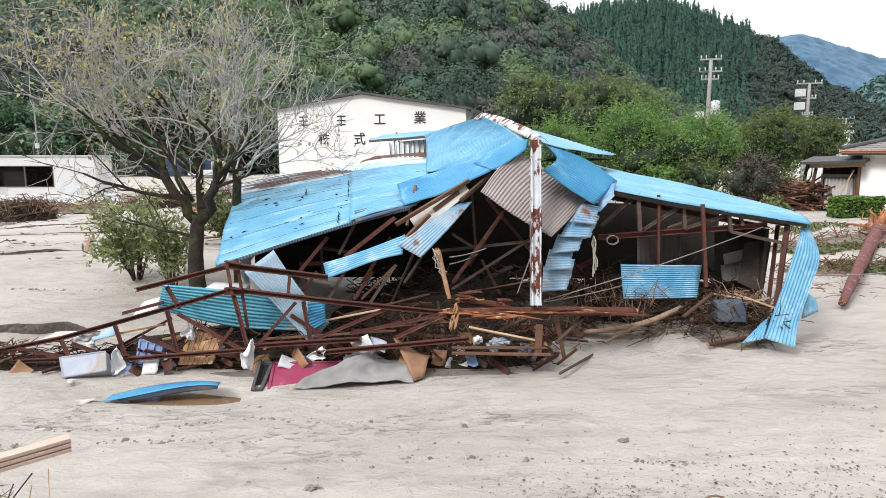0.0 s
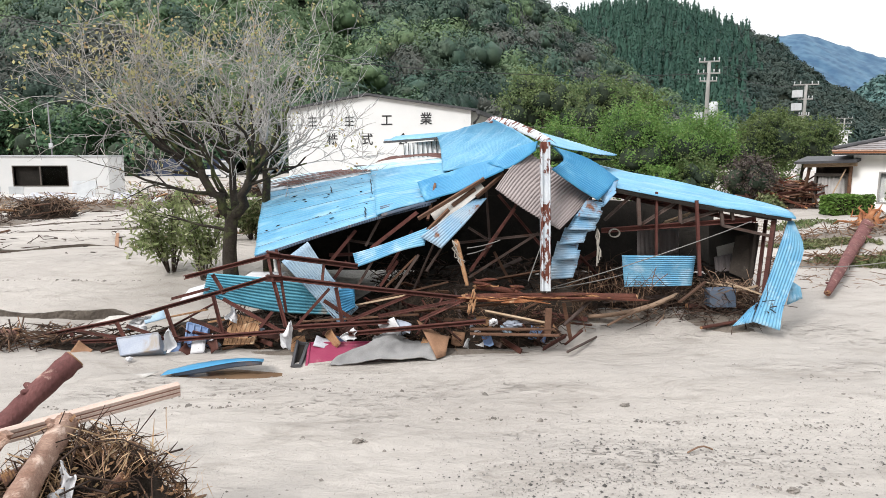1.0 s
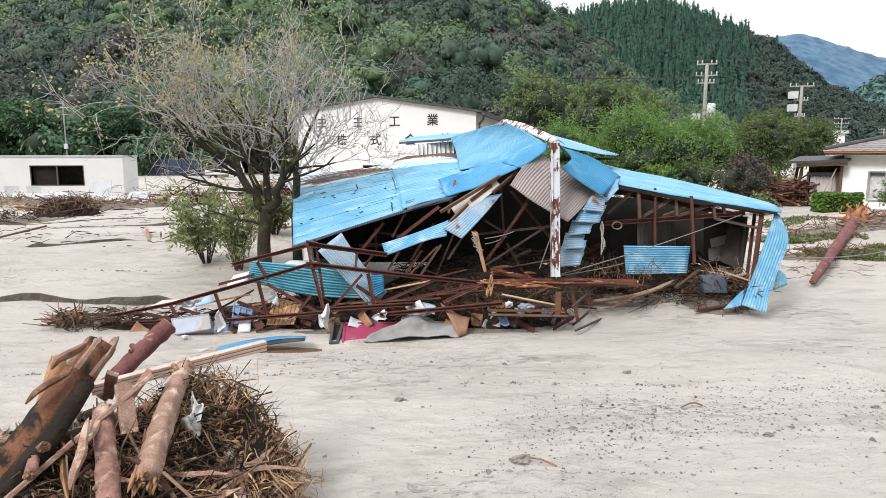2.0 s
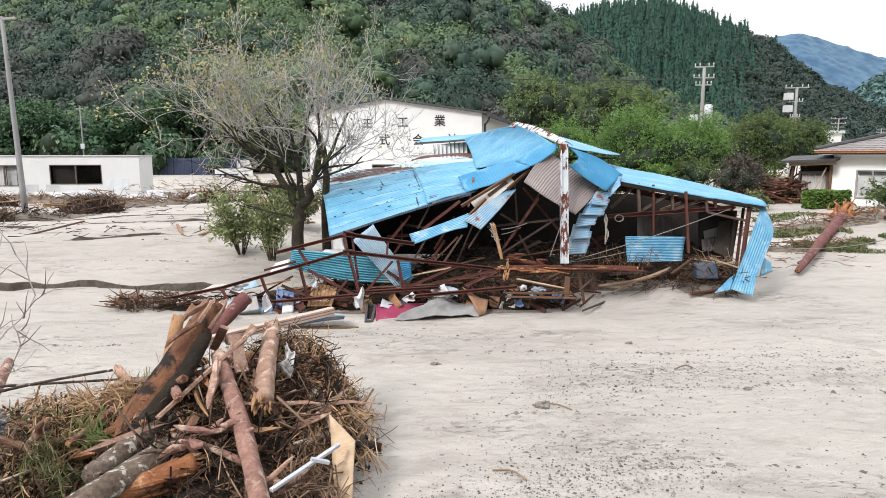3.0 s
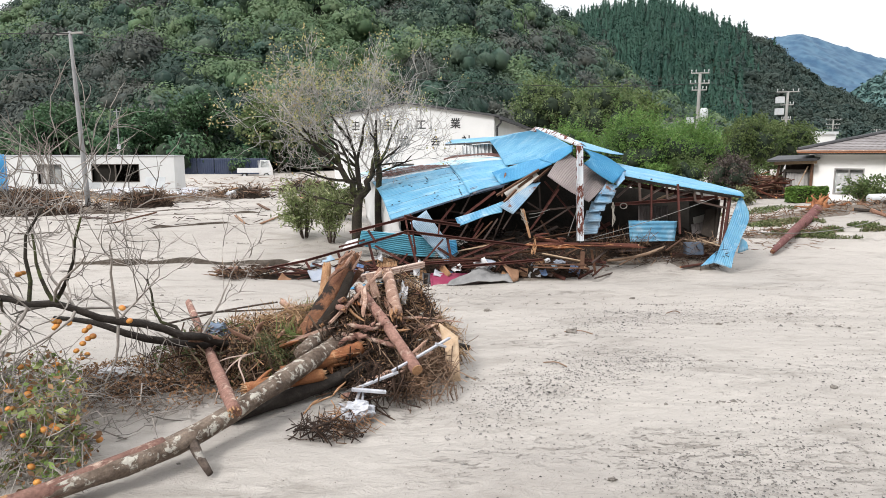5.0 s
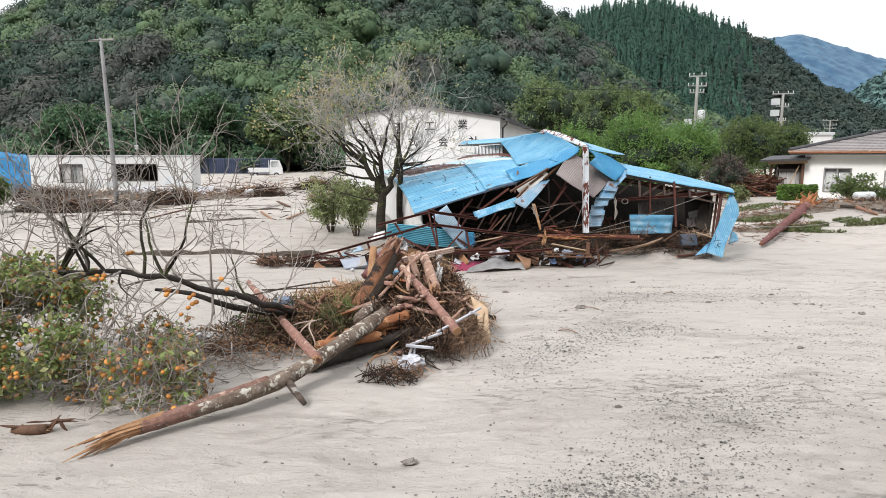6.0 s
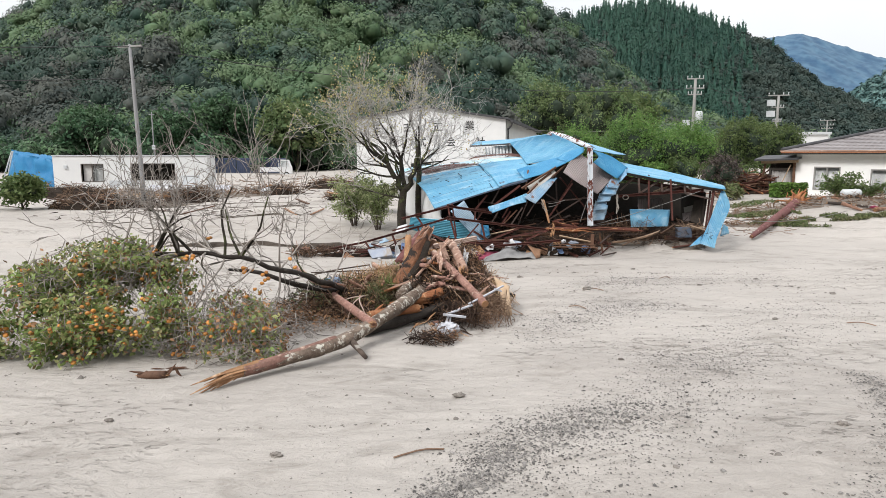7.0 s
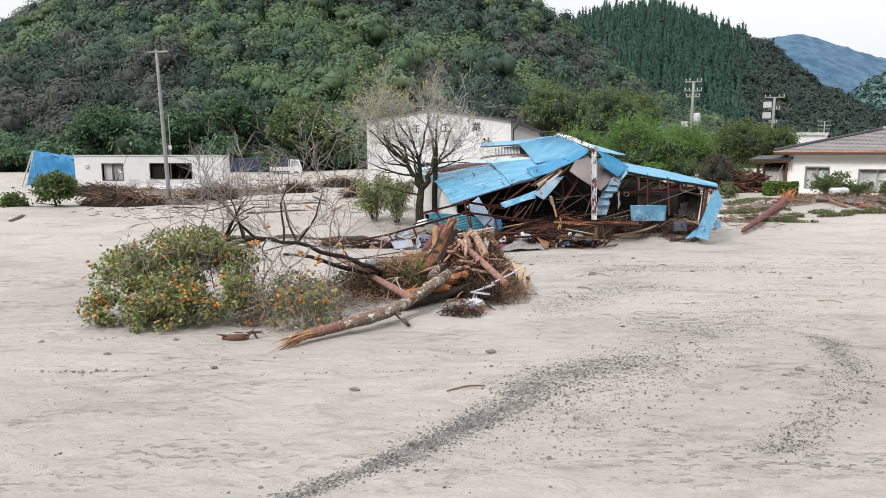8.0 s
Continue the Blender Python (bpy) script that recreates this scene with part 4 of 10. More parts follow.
for k in range(330):
    y = rw.uniform(57, 80)
    x = rw.uniform(-1.02, 0.0) * y
    if -21 < x < -14 and y < 60:
        continue
    r = rw.uniform(1.4, 3.1)
    places.append((x, y, 0.6 + max(0, y - 60) * 0.33 + r * rw.uniform(0.3, 1.0), r, rw.uniform(0.9, 1.4), rw.uniform(0, 6.28), rw.integers(0, 4)))
scatter("vine_scrub", SCRUB, places, L_KUDZU, "rank green scrub overgrown with vines at the hill foot", "bushes")


def limb_path(p, q, rng, n=7, sway=0.08):
    p, q = V3(p), V3(q)
    t = np.linspace(0, 1, n)
    path = p + np.outer(t, q - p)
    path[1:-1] += rng.normal(0, sway * np.linalg.norm(q - p) * 0.5, (n - 2, 3))
    return path


def leafy_tree(name, base, height, radius, leaf_material, seed, label, leaves=5200, leaf=0.17, flat=0.8, masses=13, rise=0.35, shape_z=1.0, bark=None):
    """A standing tree: tapered trunk with limbs and a crown of leafy shoots that rise outward."""
    rng = np.random.default_rng(seed)
    base = V3(base)
    tree = thing(name, tuple(base), label, "tree" if height > 3 else "bush")
    top = base + V3((rng.uniform(-0.3, 0.3), rng.uniform(-0.3, 0.3), height * 0.8))
    trunk = Shape()
    path = limb_path(base - V3((0, 0, 0.2)), top, rng)
    trunk.add(*tube(path, np.linspace(height * 0.022, height * 0.006, len(path)), 8, 0.1, seed))
    c, r = lumps(rng, masses, flat)
    mid = base + V3((0, 0, height - radius * shape_z * 0.95))
    c = c * radius * np.array([1, 1, shape_z]) + mid
    r = r * radius
    for ci in c[1:8]:
        k = rng.uniform(0.25, 0.7)
        start = path[int(k * (len(path) - 1))]
        lp = limb_path(start, ci, rng, 5)
        trunk.add(*tube(lp, np.linspace(height * 0.009, height * 0.003, 5), 6, 0.1, seed))
    part("trunk", trunk, bark or M_TRUNK, tree, "rough dark bark", True)
    vs, fs, k = [], [], 0
    # inner lumps, coloured as the shade behind the leaves
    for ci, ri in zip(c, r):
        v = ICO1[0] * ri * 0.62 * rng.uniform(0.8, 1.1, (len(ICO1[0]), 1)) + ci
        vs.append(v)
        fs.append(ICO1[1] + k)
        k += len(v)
    shoots = leaves // 20
    pick = rng.choice(len(c), shoots, p=r ** 2 / (r ** 2).sum())
    d = rng.normal(0, 1, (shoots, 3))
    d[:, 2] += 0.3
    d /= np.linalg.norm(d, axis=1, keepdims=True)
    start = c[pick] + d * (r[pick] * rng.uniform(0.5, 0.9, shoots))[:, None]
    run = (d + V3((0, 0, rise))) * (r[pick] * rng.uniform(0.15, 0.45 + 0.5 * rise, shoots))[:, None]
    own = np.repeat(np.arange(shoots), 20)
    along = rng.uniform(0, 1, len(own))[:, None]
    pos = start[own] + run[own] * along + rng.normal(0, 1, (len(own), 3)) * leaf * (1.9 - 1.3 * along)
    v, f = leaf_tris(pos, 0.6 * d[own] + V3((0, 0, 0.35)) + rng.normal(0, 0.45, pos.shape), leaf, rng, 1.9)
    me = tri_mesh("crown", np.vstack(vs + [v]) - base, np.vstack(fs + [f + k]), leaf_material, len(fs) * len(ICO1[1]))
    ob = new("crown", me)
    ob.parent = tree
    ORIGIN[ob] = base
    return tree


# ---- factory ----
def wall_frame(r, l):
    """Along the wall from its right end r to its left end l, and outward."""
    a = V3(l) - V3(r)
    n = np.linalg.norm(a)
    a = a / n
    return V3(r), a, np.array([-a[1], a[0], 0.0]), n


FR, FA, FB, FLEN = wall_frame((1.2, 34.0, 0), (-9.4, 36.6, 0))
FBACK = -FB if (FB @ V3((0, 1, 0))) < 0 else FB


def on_front(k, z, out=0.0):
    """A point on the factory's front: k metres from its right end, z up, out towards the plain."""
    return FR + FA * k + V3((0, 0, z)) - FBACK * out


factory = thing("factory_building", (-4, 40, 0.5), "white gabled factory hall with painted black lettering", "building")
apex_k, z_r, z_l, z_a = 5.9, 5.45, 5.62, 6.35
DEPTH = 25.0


def prism(outline, depth):
    """A wall outline on the front, carried back by depth."""
    f = np.array(outline)
    b = f + FBACK * depth
    n = len(f)
    faces = [tuple(range(n)), tuple(range(2 * n - 1, n - 1, -1))] + [(i, n + i, n + (i + 1) % n, (i + 1) % n) for i in range(n)]
    return np.vstack([f, b]), faces


win = [(2.6, 3.9, 2.05, 2.5), (5.3, 6.8, 1.95, 2.45)]
# front wall in strips round the two low windows
cuts = [0.0, 2.6, 3.9, 5.3, apex_k, 6.8, FLEN]


def eave_z(k):
    return z_r + (z_a - z_r) * k / apex_k if k <= apex_k else z_a + (z_l - z_a) * (k - apex_k) / (FLEN - apex_k)


for a, b in zip(cuts[:-1], cuts[1:]):
    hole = next((w for w in win if w[0] <= a and b <= w[1] + 1e-6), None)
    if hole:
        part("wall_section", shape(prism([on_front(a, 0), on_front(b, 0), on_front(b, hole[2]), on_front(a, hole[2])], 0.2)), M_WALL, factory)
        part("wall_section", shape(prism([on_front(a, hole[3]), on_front(b, hole[3]), on_front(b, eave_z(b)), on_front(a, eave_z(a))], 0.2)), M_WALL, factory)
    else:
        part("wall_section", shape(prism([on_front(a, 0), on_front(b, 0), on_front(b, eave_z(b)), on_front(a, eave_z(a))], 0.2)), M_WALL, factory)
for w in win:
    pane = Shape()
    pane.add(*prism([on_front(w[0], w[2], -0.12), on_front(w[1], w[2], -0.12), on_front(w[1], w[3], -0.12), on_front(w[0], w[3], -0.12)], 0.02))
    wnd = part("window", pane, M_GLASS, factory, "dark window pane")
    fr_ = Shape()
    mid = (w[0] + w[1]) / 2
    for k0, k1, z0, z1 in ((w[0], w[1], w[2] - 0.03, w[2] + 0.03), (w[0], w[1], w[3] - 0.03, w[3] + 0.03), (mid - 0.02, mid + 0.02, w[2], w[3])):
        fr_.add(*prism([on_front(k0, z0, 0.012), on_front(k1, z0, 0.012), on_front(k1, z1, 0.012), on_front(k0, z1, 0.012)], 0.1))
    part("window_frame", fr_, M_FRAME, wnd)
part("side_wall", shape(prism([on_front(0, 0, -0.2), on_front(0.2, 0, -0.2), on_front(0.2, z_r - 0.02, -0.2), on_front(0, z_r - 0.02, -0.2)], DEPTH - 0.2)), M_WALL, factory)
part("side_wall", shape(prism([on_front(FLEN - 0.2, 0, -0.2), on_front(FLEN, 0, -0.2), on_front(FLEN, z_l - 0.02, -0.2), on_front(FLEN - 0.2, z_l - 0.02, -0.2)], DEPTH - 0.2)), M_WALL, factory)
roof = Shape()
roof.add(*prism([on_front(-0.35, z_r - 0.05, 0.25), on_front(apex_k, z_a + 0.02, 0.25), on_front(apex_k, z_a + 0.14, 0.25), on_front(-0.35, z_r + 0.07, 0.25)], DEPTH))
roof.add(*prism([on_front(apex_k, z_a + 0.02, 0.25), on_front(FLEN + 0.3, z_l - 0.05, 0.25), on_front(FLEN + 0.3, z_l + 0.07, 0.25), on_front(apex_k, z_a + 0.14, 0.25)], DEPTH))
part("roof", roof, M_TRIM, factory, "dark grey folded metal roof")
gut = Shape()
gut.add(*prism([on_front(-0.55, z_r - 0.22, 0.3), on_front(-0.35, z_r - 0.22, 0.3), on_front(-0.35, z_r - 0.05, 0.3), on_front(-0.55, z_r - 0.05, 0.3)], DEPTH))
part("gutter", gut, M_TRIM, factory)
pipe = Shape()
pts = [on_front(-0.45, z_r - 0.2, 0.15), on_front(-0.42, z_r - 0.4, 0.1), on_front(-0.15, z_r - 0.65, -0.3), on_front(-0.12, z_r - 1.0, -0.4), on_front(-0.12, 0.5, -0.4)]
pipe.add(*tube(catmull(pts, np.linspace(0, 1, 16)), 0.06, 8))
part("downpipe", pipe, M_TRIM, factory)


def sign_mesh(char, size):
    """One painted character as a thin mesh."""
    cu = bpy.data.curves.new("sign", "FONT")
    cu.body, cu.size, cu.extrude, cu.align_x, cu.align_y = char, size, 0.008, "CENTER", "CENTER"
    cu.offset = 0.008
    tmp = new("sign", cu)
    dg = bpy.context.evaluated_depsgraph_get()
    me = bpy.data.meshes.new_from_object(tmp.evaluated_get(dg))
    bpy.data.objects.remove(tmp)
    bpy.data.curves.remove(cu)
    me.materials.clear()
    me.materials.append(M_INK)
    return me


right_axis, out_axis = Vector(-FA), Vector(-FBACK)
turn = Matrix((right_axis, Vector((0, 0, 1)), out_axis)).transposed().to_4x4()
for char, k, z in (("工", 4.80, 4.95), ("業", 2.52, 5.00), ("株", 8.10, 3.92), ("式", 5.98, 3.90), ("会", 3.85, 3.90), ("社", 1.75, 3.90)):
    letter = new("painted_character", sign_mesh(char, 0.70))
    letter.parent = factory
    letter.matrix_basis = Matrix.Translation(Vector(on_front(k, z, 0.012)) - Vector(ORIGIN[factory])) @ turn
    tagged(letter, "black painted character")
for k in (9.32, 7.05):
    bars = Shape()
    for dz in (-0.22, 0.0, 0.22):
        bars.add(*prism([on_front(k + 0.26, 4.95 + dz - 0.035, 0.012), on_front(k - 0.26, 4.95 + dz - 0.035, 0.012),
                         on_front(k - 0.26, 4.95 + dz + 0.035, 0.012), on_front(k + 0.26, 4.95 + dz + 0.035, 0.012)], 0.008))
    bars.add(*prism([on_front(k + 0.035, 4.64, 0.016), on_front(k - 0.035, 4.64, 0.016), on_front(k - 0.035, 5.26, 0.016), on_front(k + 0.035, 5.26, 0.016)], 0.008))
    part("painted_bars", bars, M_INK, factory)


# ---- prefabricated cabin ----
CL, CR = V3((-31.4, 37.3, 0)), V3((-20.4, 38.6, 0))
CA = (CR - CL) / np.linalg.norm(CR - CL)
CB = np.array([-CA[1], CA[0], 0.0])
CW = float(np.linalg.norm(CR - CL))


CL = CL + V3((-0.70, 0, 0))


def cab(k, b, z):
    return CL + CA * k + CB * b + V3((0, 0, z))


def cab_box(k0, k1, b0, b1, z0, z1):
    v = np.array([cab(k0, b0, z0), cab(k1, b0, z0), cab(k1, b1, z0), cab(k0, b1, z0), cab(k0, b0, z1), cab(k1, b0, z1), cab(k1, b1, z1), cab(k0, b1, z1)])
    return v, box((0, 0, 0), (1, 1, 1))[1]


cabin = thing("prefab_cabin", tuple(cab(CW / 2, 1.5, 0.1)), "long white prefabricated site cabin with broken windows", "building")
CWIN = [(1.95, 3.55, 1.05, 2.4), (5.5, 8.7, 1.15, 2.42)]
w_ = Shape()
for z0, z1, holes in ((0.0, 1.05, []), (1.05, 1.15, [CWIN[0]]), (1.15, 2.40, CWIN), (2.40, 2.42, [CWIN[1]]), (2.42, 2.96, [])):
    k = 0.0
    for h in holes:
        w_.add(*cab_box(k, h[0], 0, 0.08, z0, z1))
        k = h[1]
    w_.add(*cab_box(k, CW, 0, 0.08, z0, z1))
part("front_wall", w_, M_WALL, cabin)
part("end_wall", shape(cab_box(0, 0.08, 0.08, 2.6, 0, 2.96)), M_WALL, cabin)
part("end_wall", shape(cab_box(CW - 0.08, CW, 0.08, 2.6, 0, 2.96)), M_WALL, cabin)
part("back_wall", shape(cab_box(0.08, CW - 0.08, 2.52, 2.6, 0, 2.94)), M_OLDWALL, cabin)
part("roof", shape(cab_box(-0.05, CW + 0.05, -0.06, 2.66, 2.965, 3.05)), M_CERAMIC, cabin)
for h in CWIN:
    fr_ = Shape()
    mid = (h[0] + h[1]) / 2
    for k0, k1, z0, z1 in ((h[0], h[1], h[2], h[2] + 0.05), (h[0], h[1], h[3] - 0.05, h[3]), (h[0], h[0] + 0.05, h[2], h[3]), (h[1] - 0.05, h[1], h[2], h[3]), (mid - 0.04, mid + 0.04, h[2], h[3])):
        fr_.add(*cab_box(k0, k1, -0.02, 0.06, z0, z1))
    wd = part("window", fr_, M_FRAME, cabin, "dark aluminium window frame")
    part("pane", shape(cab_box(mid + 0.05, h[1] - 0.06, 0.03, 0.036, h[2] + 0.06, h[3] - 0.06)), M_GLASS, wd)
    # the second window's panel is near black, as the dark room inside
    part("curtain", shape(cab_box(h[0] + 0.1, mid, 0.2, 0.22, h[2], h[3])), M_DARK if h is CWIN[1] else M_CURTAIN, wd)
    if h is CWIN[0]:
        part("curtain", shape(cab_box(mid + 0.05, h[1] - 0.1, 0.2, 0.22, h[2], h[3])), M_CURTAIN, wd)
part("vent_cover", shape(cab_box(0.78, 1.0, -0.09, 0.0, 2.05, 2.28)), M_CERAMIC, cabin, "small round-cornered vent cover")
for k in (3.9, 5.2):
    part("repair_plate", shape(cab_box(k, k + 0.85, -0.015, 0.0, 0.45, 1.15)), M_CERAMIC, cabin)


# ---- utility poles and wires ----
def tri_arm(p, half, ax, z):
    a, b = V3(p) - V3(ax) * half + V3((0, 0, z)), V3(p) + V3(ax) * half + V3((0, 0, z))
    return box_bar(a, b, 0.09, 0.09)


def utility_pole(base, height, ax, arms, label, transformer=None, boxes=False, slim=1.0, lean=0.0, concrete=None, knob=None):
    pole = thing("utility_pole", base, label, "utility pole", "valley power line")
    b = V3(base)
    t = np.linspace(0, 1, 6)
    shaft = Shape().add(*tube(b + np.outer(t, (lean, 0, height)) - V3((0, 0, 0.3)), (0.17 - 0.07 * t) * slim, 12))
    part("shaft", shaft, concrete or M_CONC, pole, "tapered concrete shaft", True)
    for z, half in arms:
        b = V3(base) + V3((lean * z / height, 0, 0))
        arm = part("crossarm", shape(tri_arm(b, half, ax, z)), M_CONC, pole)
        for s in (-0.92, -0.45, 0.45, 0.92):
            ins = Shape()
            q = b + V3(ax) * half * s + V3((0, 0, z + 0.04))
            ins.add(*tube([q, q + V3((0, 0, 0.09)), q + V3((0, 0, 0.1)), q + V3((0, 0, 0.2))], [0.025, 0.025, 0.045, 0.04], 8))
            part("insulator", ins, knob or M_CERAMIC, arm)
    if transformer:
        q = b + V3(ax) * 0.38 + V3((0, 0, transformer))
        can = Shape().add(*tube([q, q + V3((0, 0, 0.04)), q + V3((0, 0, 0.85)), q + V3((0, 0, 0.95))], [0.2, 0.27, 0.27, 0.18], 14))
        part("transformer", can, M_CERAMIC, pole, "pale grey transformer can", True)
        q2 = b - V3(ax) * 0.5 + V3((0, 0, transformer + 0.1))
        part("switch_box", shape(box(tuple(q2 - 0.2), tuple(q2 + 0.22))), M_CERAMIC, pole)
    if boxes:
        for z in (height - 0.95, height - 1.9):
            q2 = b - V3(ax) * 0.55 + V3((0, 0, z))
            part("switch_box", shape(box(tuple(q2 - 0.26), tuple(q2 + 0.26))), M_CERAMIC, pole)
    return pole


AX = (0.96, -0.28, 0)
utility_pole((-19.1, 23.8, 0.25), 8.75, AX, [(8.35, 0.75)], "slender grey concrete pole with a single crossarm", slim=0.75, lean=-0.22, concrete=M_TRIMGREY, knob=M_WIRE)
utility_pole((15.9, 38.8, 0.6), 8.35, AX, [(8.1, 0.6), (7.4, 0.65), (6.95, 0.5)], "grey concrete power pole with crossarms and transformer", transformer=4.75)
utility_pole((26.6, 47.2, 0.8), 7.75, AX, [(7.45, 0.85), (6.4, 0.5), (5.2, 0.35)], "grey concrete power pole with pale switch boxes", boxes=True)
utility_pole((65.0, 104.0, 0.8), 8.6, AX, [(8.3, 1.2), (7.5, 1.1), (6.9, 0.9)], "far grey power pole with three crossarms", transformer=5.0)
utility_pole((105.0, 152.0, 1.0), 8.8, AX, [(8.3, 1.2), (7.5, 1.1)], "far small grey power pole")


def cable(name, p, q, sag, r, material, label, n=28, category="cable"):
    t = np.linspace(0, 1, n)
    path = V3(p) + np.outer(t, V3(q) - V3(p))
    path[:, 2] -= sag * 4 * t * (1 - t)
    c = tuple(path[n // 2])
    return single(name, c, shape(tube(path, r, 5)), material, label, category, "overhead lines", smoothed=True)


cable("power_line", (-19.1, 23.8, 8.6), (15.9, 38.8, 8.0), 1.0, 0.02, M_WIRE, "thin black overhead wire between two poles")
cable("power_line", (-19.1, 23.8, 7.0), (-75, 10, 7.4), 0.9, 0.02, M_WIRE, "thin black overhead wire leaving a pole")
cable("power_line", (-19.1, 23.8, 8.6), (-75, 9, 9.0), 0.9, 0.02, M_WIRE, "thin black overhead wire leaving a pole")
cable("power_line", (15.9, 38.8, 5.6), (-2.0, 50, 6.6), 1.1, 0.016, M_WIREPALE, "grey service wire sagging towards the factory")
cable("power_line", (15.9, 38.8, 8.4), (26.6, 47.2, 8.2), 0.5, 0.014, M_WIRE, "thin black overhead wire between two poles")
cable("power_line", (26.6, 47.2, 8.2), (65, 104, 9.0), 1.2, 0.014, M_WIRE, "thin black overhead wire running up the valley")
cable("guy_wire", (-19.1, 23.8, 7.6), (-23.0, 24.6, 0.3), 0.0, 0.012, M_WIRE, "taut steel guy wire from pole to ground", 6)

# ---- middle distance: trees ----
leafy_tree("willow_tree", (9.4, 31, 0.5), 5.2, 2.9, L_BRIGHT, 51, "bright green feathery tree behind the wrecked shed", 22000, 0.062, 1.0, 26, 0.8)
leafy_tree("willow_tree", (13.2, 33, 0.5), 4.9, 2.5, L_BRIGHT, 52, "bright green bushy tree behind the wrecked shed", 18000, 0.062, 1.0, 24, 0.8)
leafy_tree("willow_tree", (6.0, 34, 0.5), 4.6, 2.3, L_BRIGHT, 53, "bright green bushy tree beside the factory", 15000, 0.062, 1.0, 22, 0.8)
leafy_tree("round_tree", (18.3, 36.5, 0.7), 5.3, 2.9, L_ROUND, 54, "broad round olive green tree near the house", 22000, 0.07, 1.0, 40, 0.15)
leafy_tree("round_tree", (22.0, 38.5, 0.7), 5.3, 2.6, L_ROUND, 55, "broad olive green tree near the house", 17000, 0.07, 1.0, 34, 0.15)
leafy_tree("dark_bush", (12.7, 25.9, 0.5), 2.75, 1.35, L_PURPLE, 56, "withered purple-brown bush beside broken timber", 5600, 0.06, 0.95, 22, 0.5)
leafy_tree("bamboo_grove", (8.5, 58, 0.5), 11.0, 5.0, L_BAMBOO, 57, "yellow-green grove at the foot of the hill", 17000, 0.135, 1.0, 42, 0.25)
leafy_tree("bamboo_grove", (15.5, 66, 0.5), 11.5, 5.2, L_BAMBOO, 58, "yellow-green grove at the foot of the hill", 17000, 0.135, 1.0, 42, 0.25)
leafy_tree("bamboo_grove", (21.5, 74, 0.5), 11.0, 5.0, L_ROUND, 59, "olive green grove at the foot of the hill", 10000, 0.22, 1.0, 18)
for x, y, h, r, m, sd in ((5.2, 30.4, 2.7, 1.6, L_BRIGHT, 171), (7.4, 29.8, 2.9, 1.7, L_ROUND, 172), (9.6, 29.4, 2.8, 1.7, L_BRIGHT, 173), (11.6, 29.2, 3.0, 1.7, L_ROUND, 174), (14.6, 30.2, 2.8, 1.8, L_ROUND, 175), (17.2, 32.2, 2.4, 1.7, L_ROUND, 176)):
    leafy_tree("thicket", (x, y, 0.3), h, r, m, sd, "dense green undergrowth below the trees", 4200, 0.07, 0.9, 16, 0.45)
leafy_tree("bamboo_grove", (-19.5, 61, 0.8), 9.2, 4.6, L_BAMBOO, 60, "yellow-green tree at the foot of the hill", 9000, 0.22, 0.9, 16)
leafy_tree("vine_tree", (-42.0, 60, 0.8), 8.4, 3.6, L_KUDZU, 68, "tree smothered in green vines at the hill foot", 8000, 0.2, 1.0, 16)
leafy_tree("vine_tree", (-33.5, 61, 0.8), 7.6, 3.2, L_KUDZU, 69, "tree smothered in green vines at the hill foot", 7000, 0.2, 1.0, 14)
leafy_tree("vine_tree", (-27.5, 62, 0.8), 9.0, 3.0, L_KUDZU, 70, "tree smothered in green vines at the hill foot", 7000, 0.2, 1.0, 14)
leafy_tree("round_tree", (30.0, 56, 0.7), 5.6, 3.0, L_ROUND, 61, "olive green tree beyond the house roof", 4500, 0.22, 0.8, 14)
leafy_tree("garden_bush", (-24.3, 21.7, 0.1), 2.2, 1.2, L_ROUND, 62, "rounded green bush standing in the mud by the cabin", 3400, 0.12, 0.85, 12)


# ---- the collapsed shed ----
shed = thing("collapsed_shed", (1.0, 10.5, 0.0), "collapsed steel-framed shed with sky-blue corrugated roof sheets", "shed")


def roof_sheet(net, material, label="", name="roof_sheet", **kw):
    return part(name, shape(sheet(net, **kw)), material, shed, label, True)


# left slope, slumped, in three overlapping lengths
roof_sheet([[(-3.38, 9.25, 1.40), (-2.35, 9.32, 1.74), (-1.32, 9.40, 2.05)],
            [(-3.75, 10.9, 1.86), (-2.60, 10.9, 2.14), (-1.50, 10.9, 2.38)],
            [(-4.22, 12.9, 2.20), (-3.00, 12.8, 2.45), (-1.75, 12.7, 2.66)]], M_BLUE, "faded sky-blue sheet with dark punctures", amp=0.013, pitch=0.12, seg=6, dent=0.04, seed=1)
roof_sheet([[(-1.40, 9.36, 2.07), (-0.90, 9.45, 2.20), (-0.35, 9.60, 2.33)],
            [(-1.58, 10.9, 2.40), (-0.95, 10.9, 2.52), (-0.25, 10.9, 2.62)],
            [(-1.85, 12.7, 2.69), (-1.05, 12.5, 2.80), (-0.15, 12.3, 2.88)]], M_BLUE, "faded sky-blue sheet", amp=0.013, pitch=0.12, seg=6, dent=0.04, seed=2)
roof_sheet([[(-1.30, 9.34, 2.045), (-0.85, 9.43, 2.17), (-0.40, 9.55, 2.29)],
            [(-1.36, 9.70, 2.165), (-0.88, 9.78, 2.275), (-0.40, 9.88, 2.385)]], M_EAVE, "dark ridged edge strip", amp=0.018, pitch=0.06, dent=0.01, seed=3)
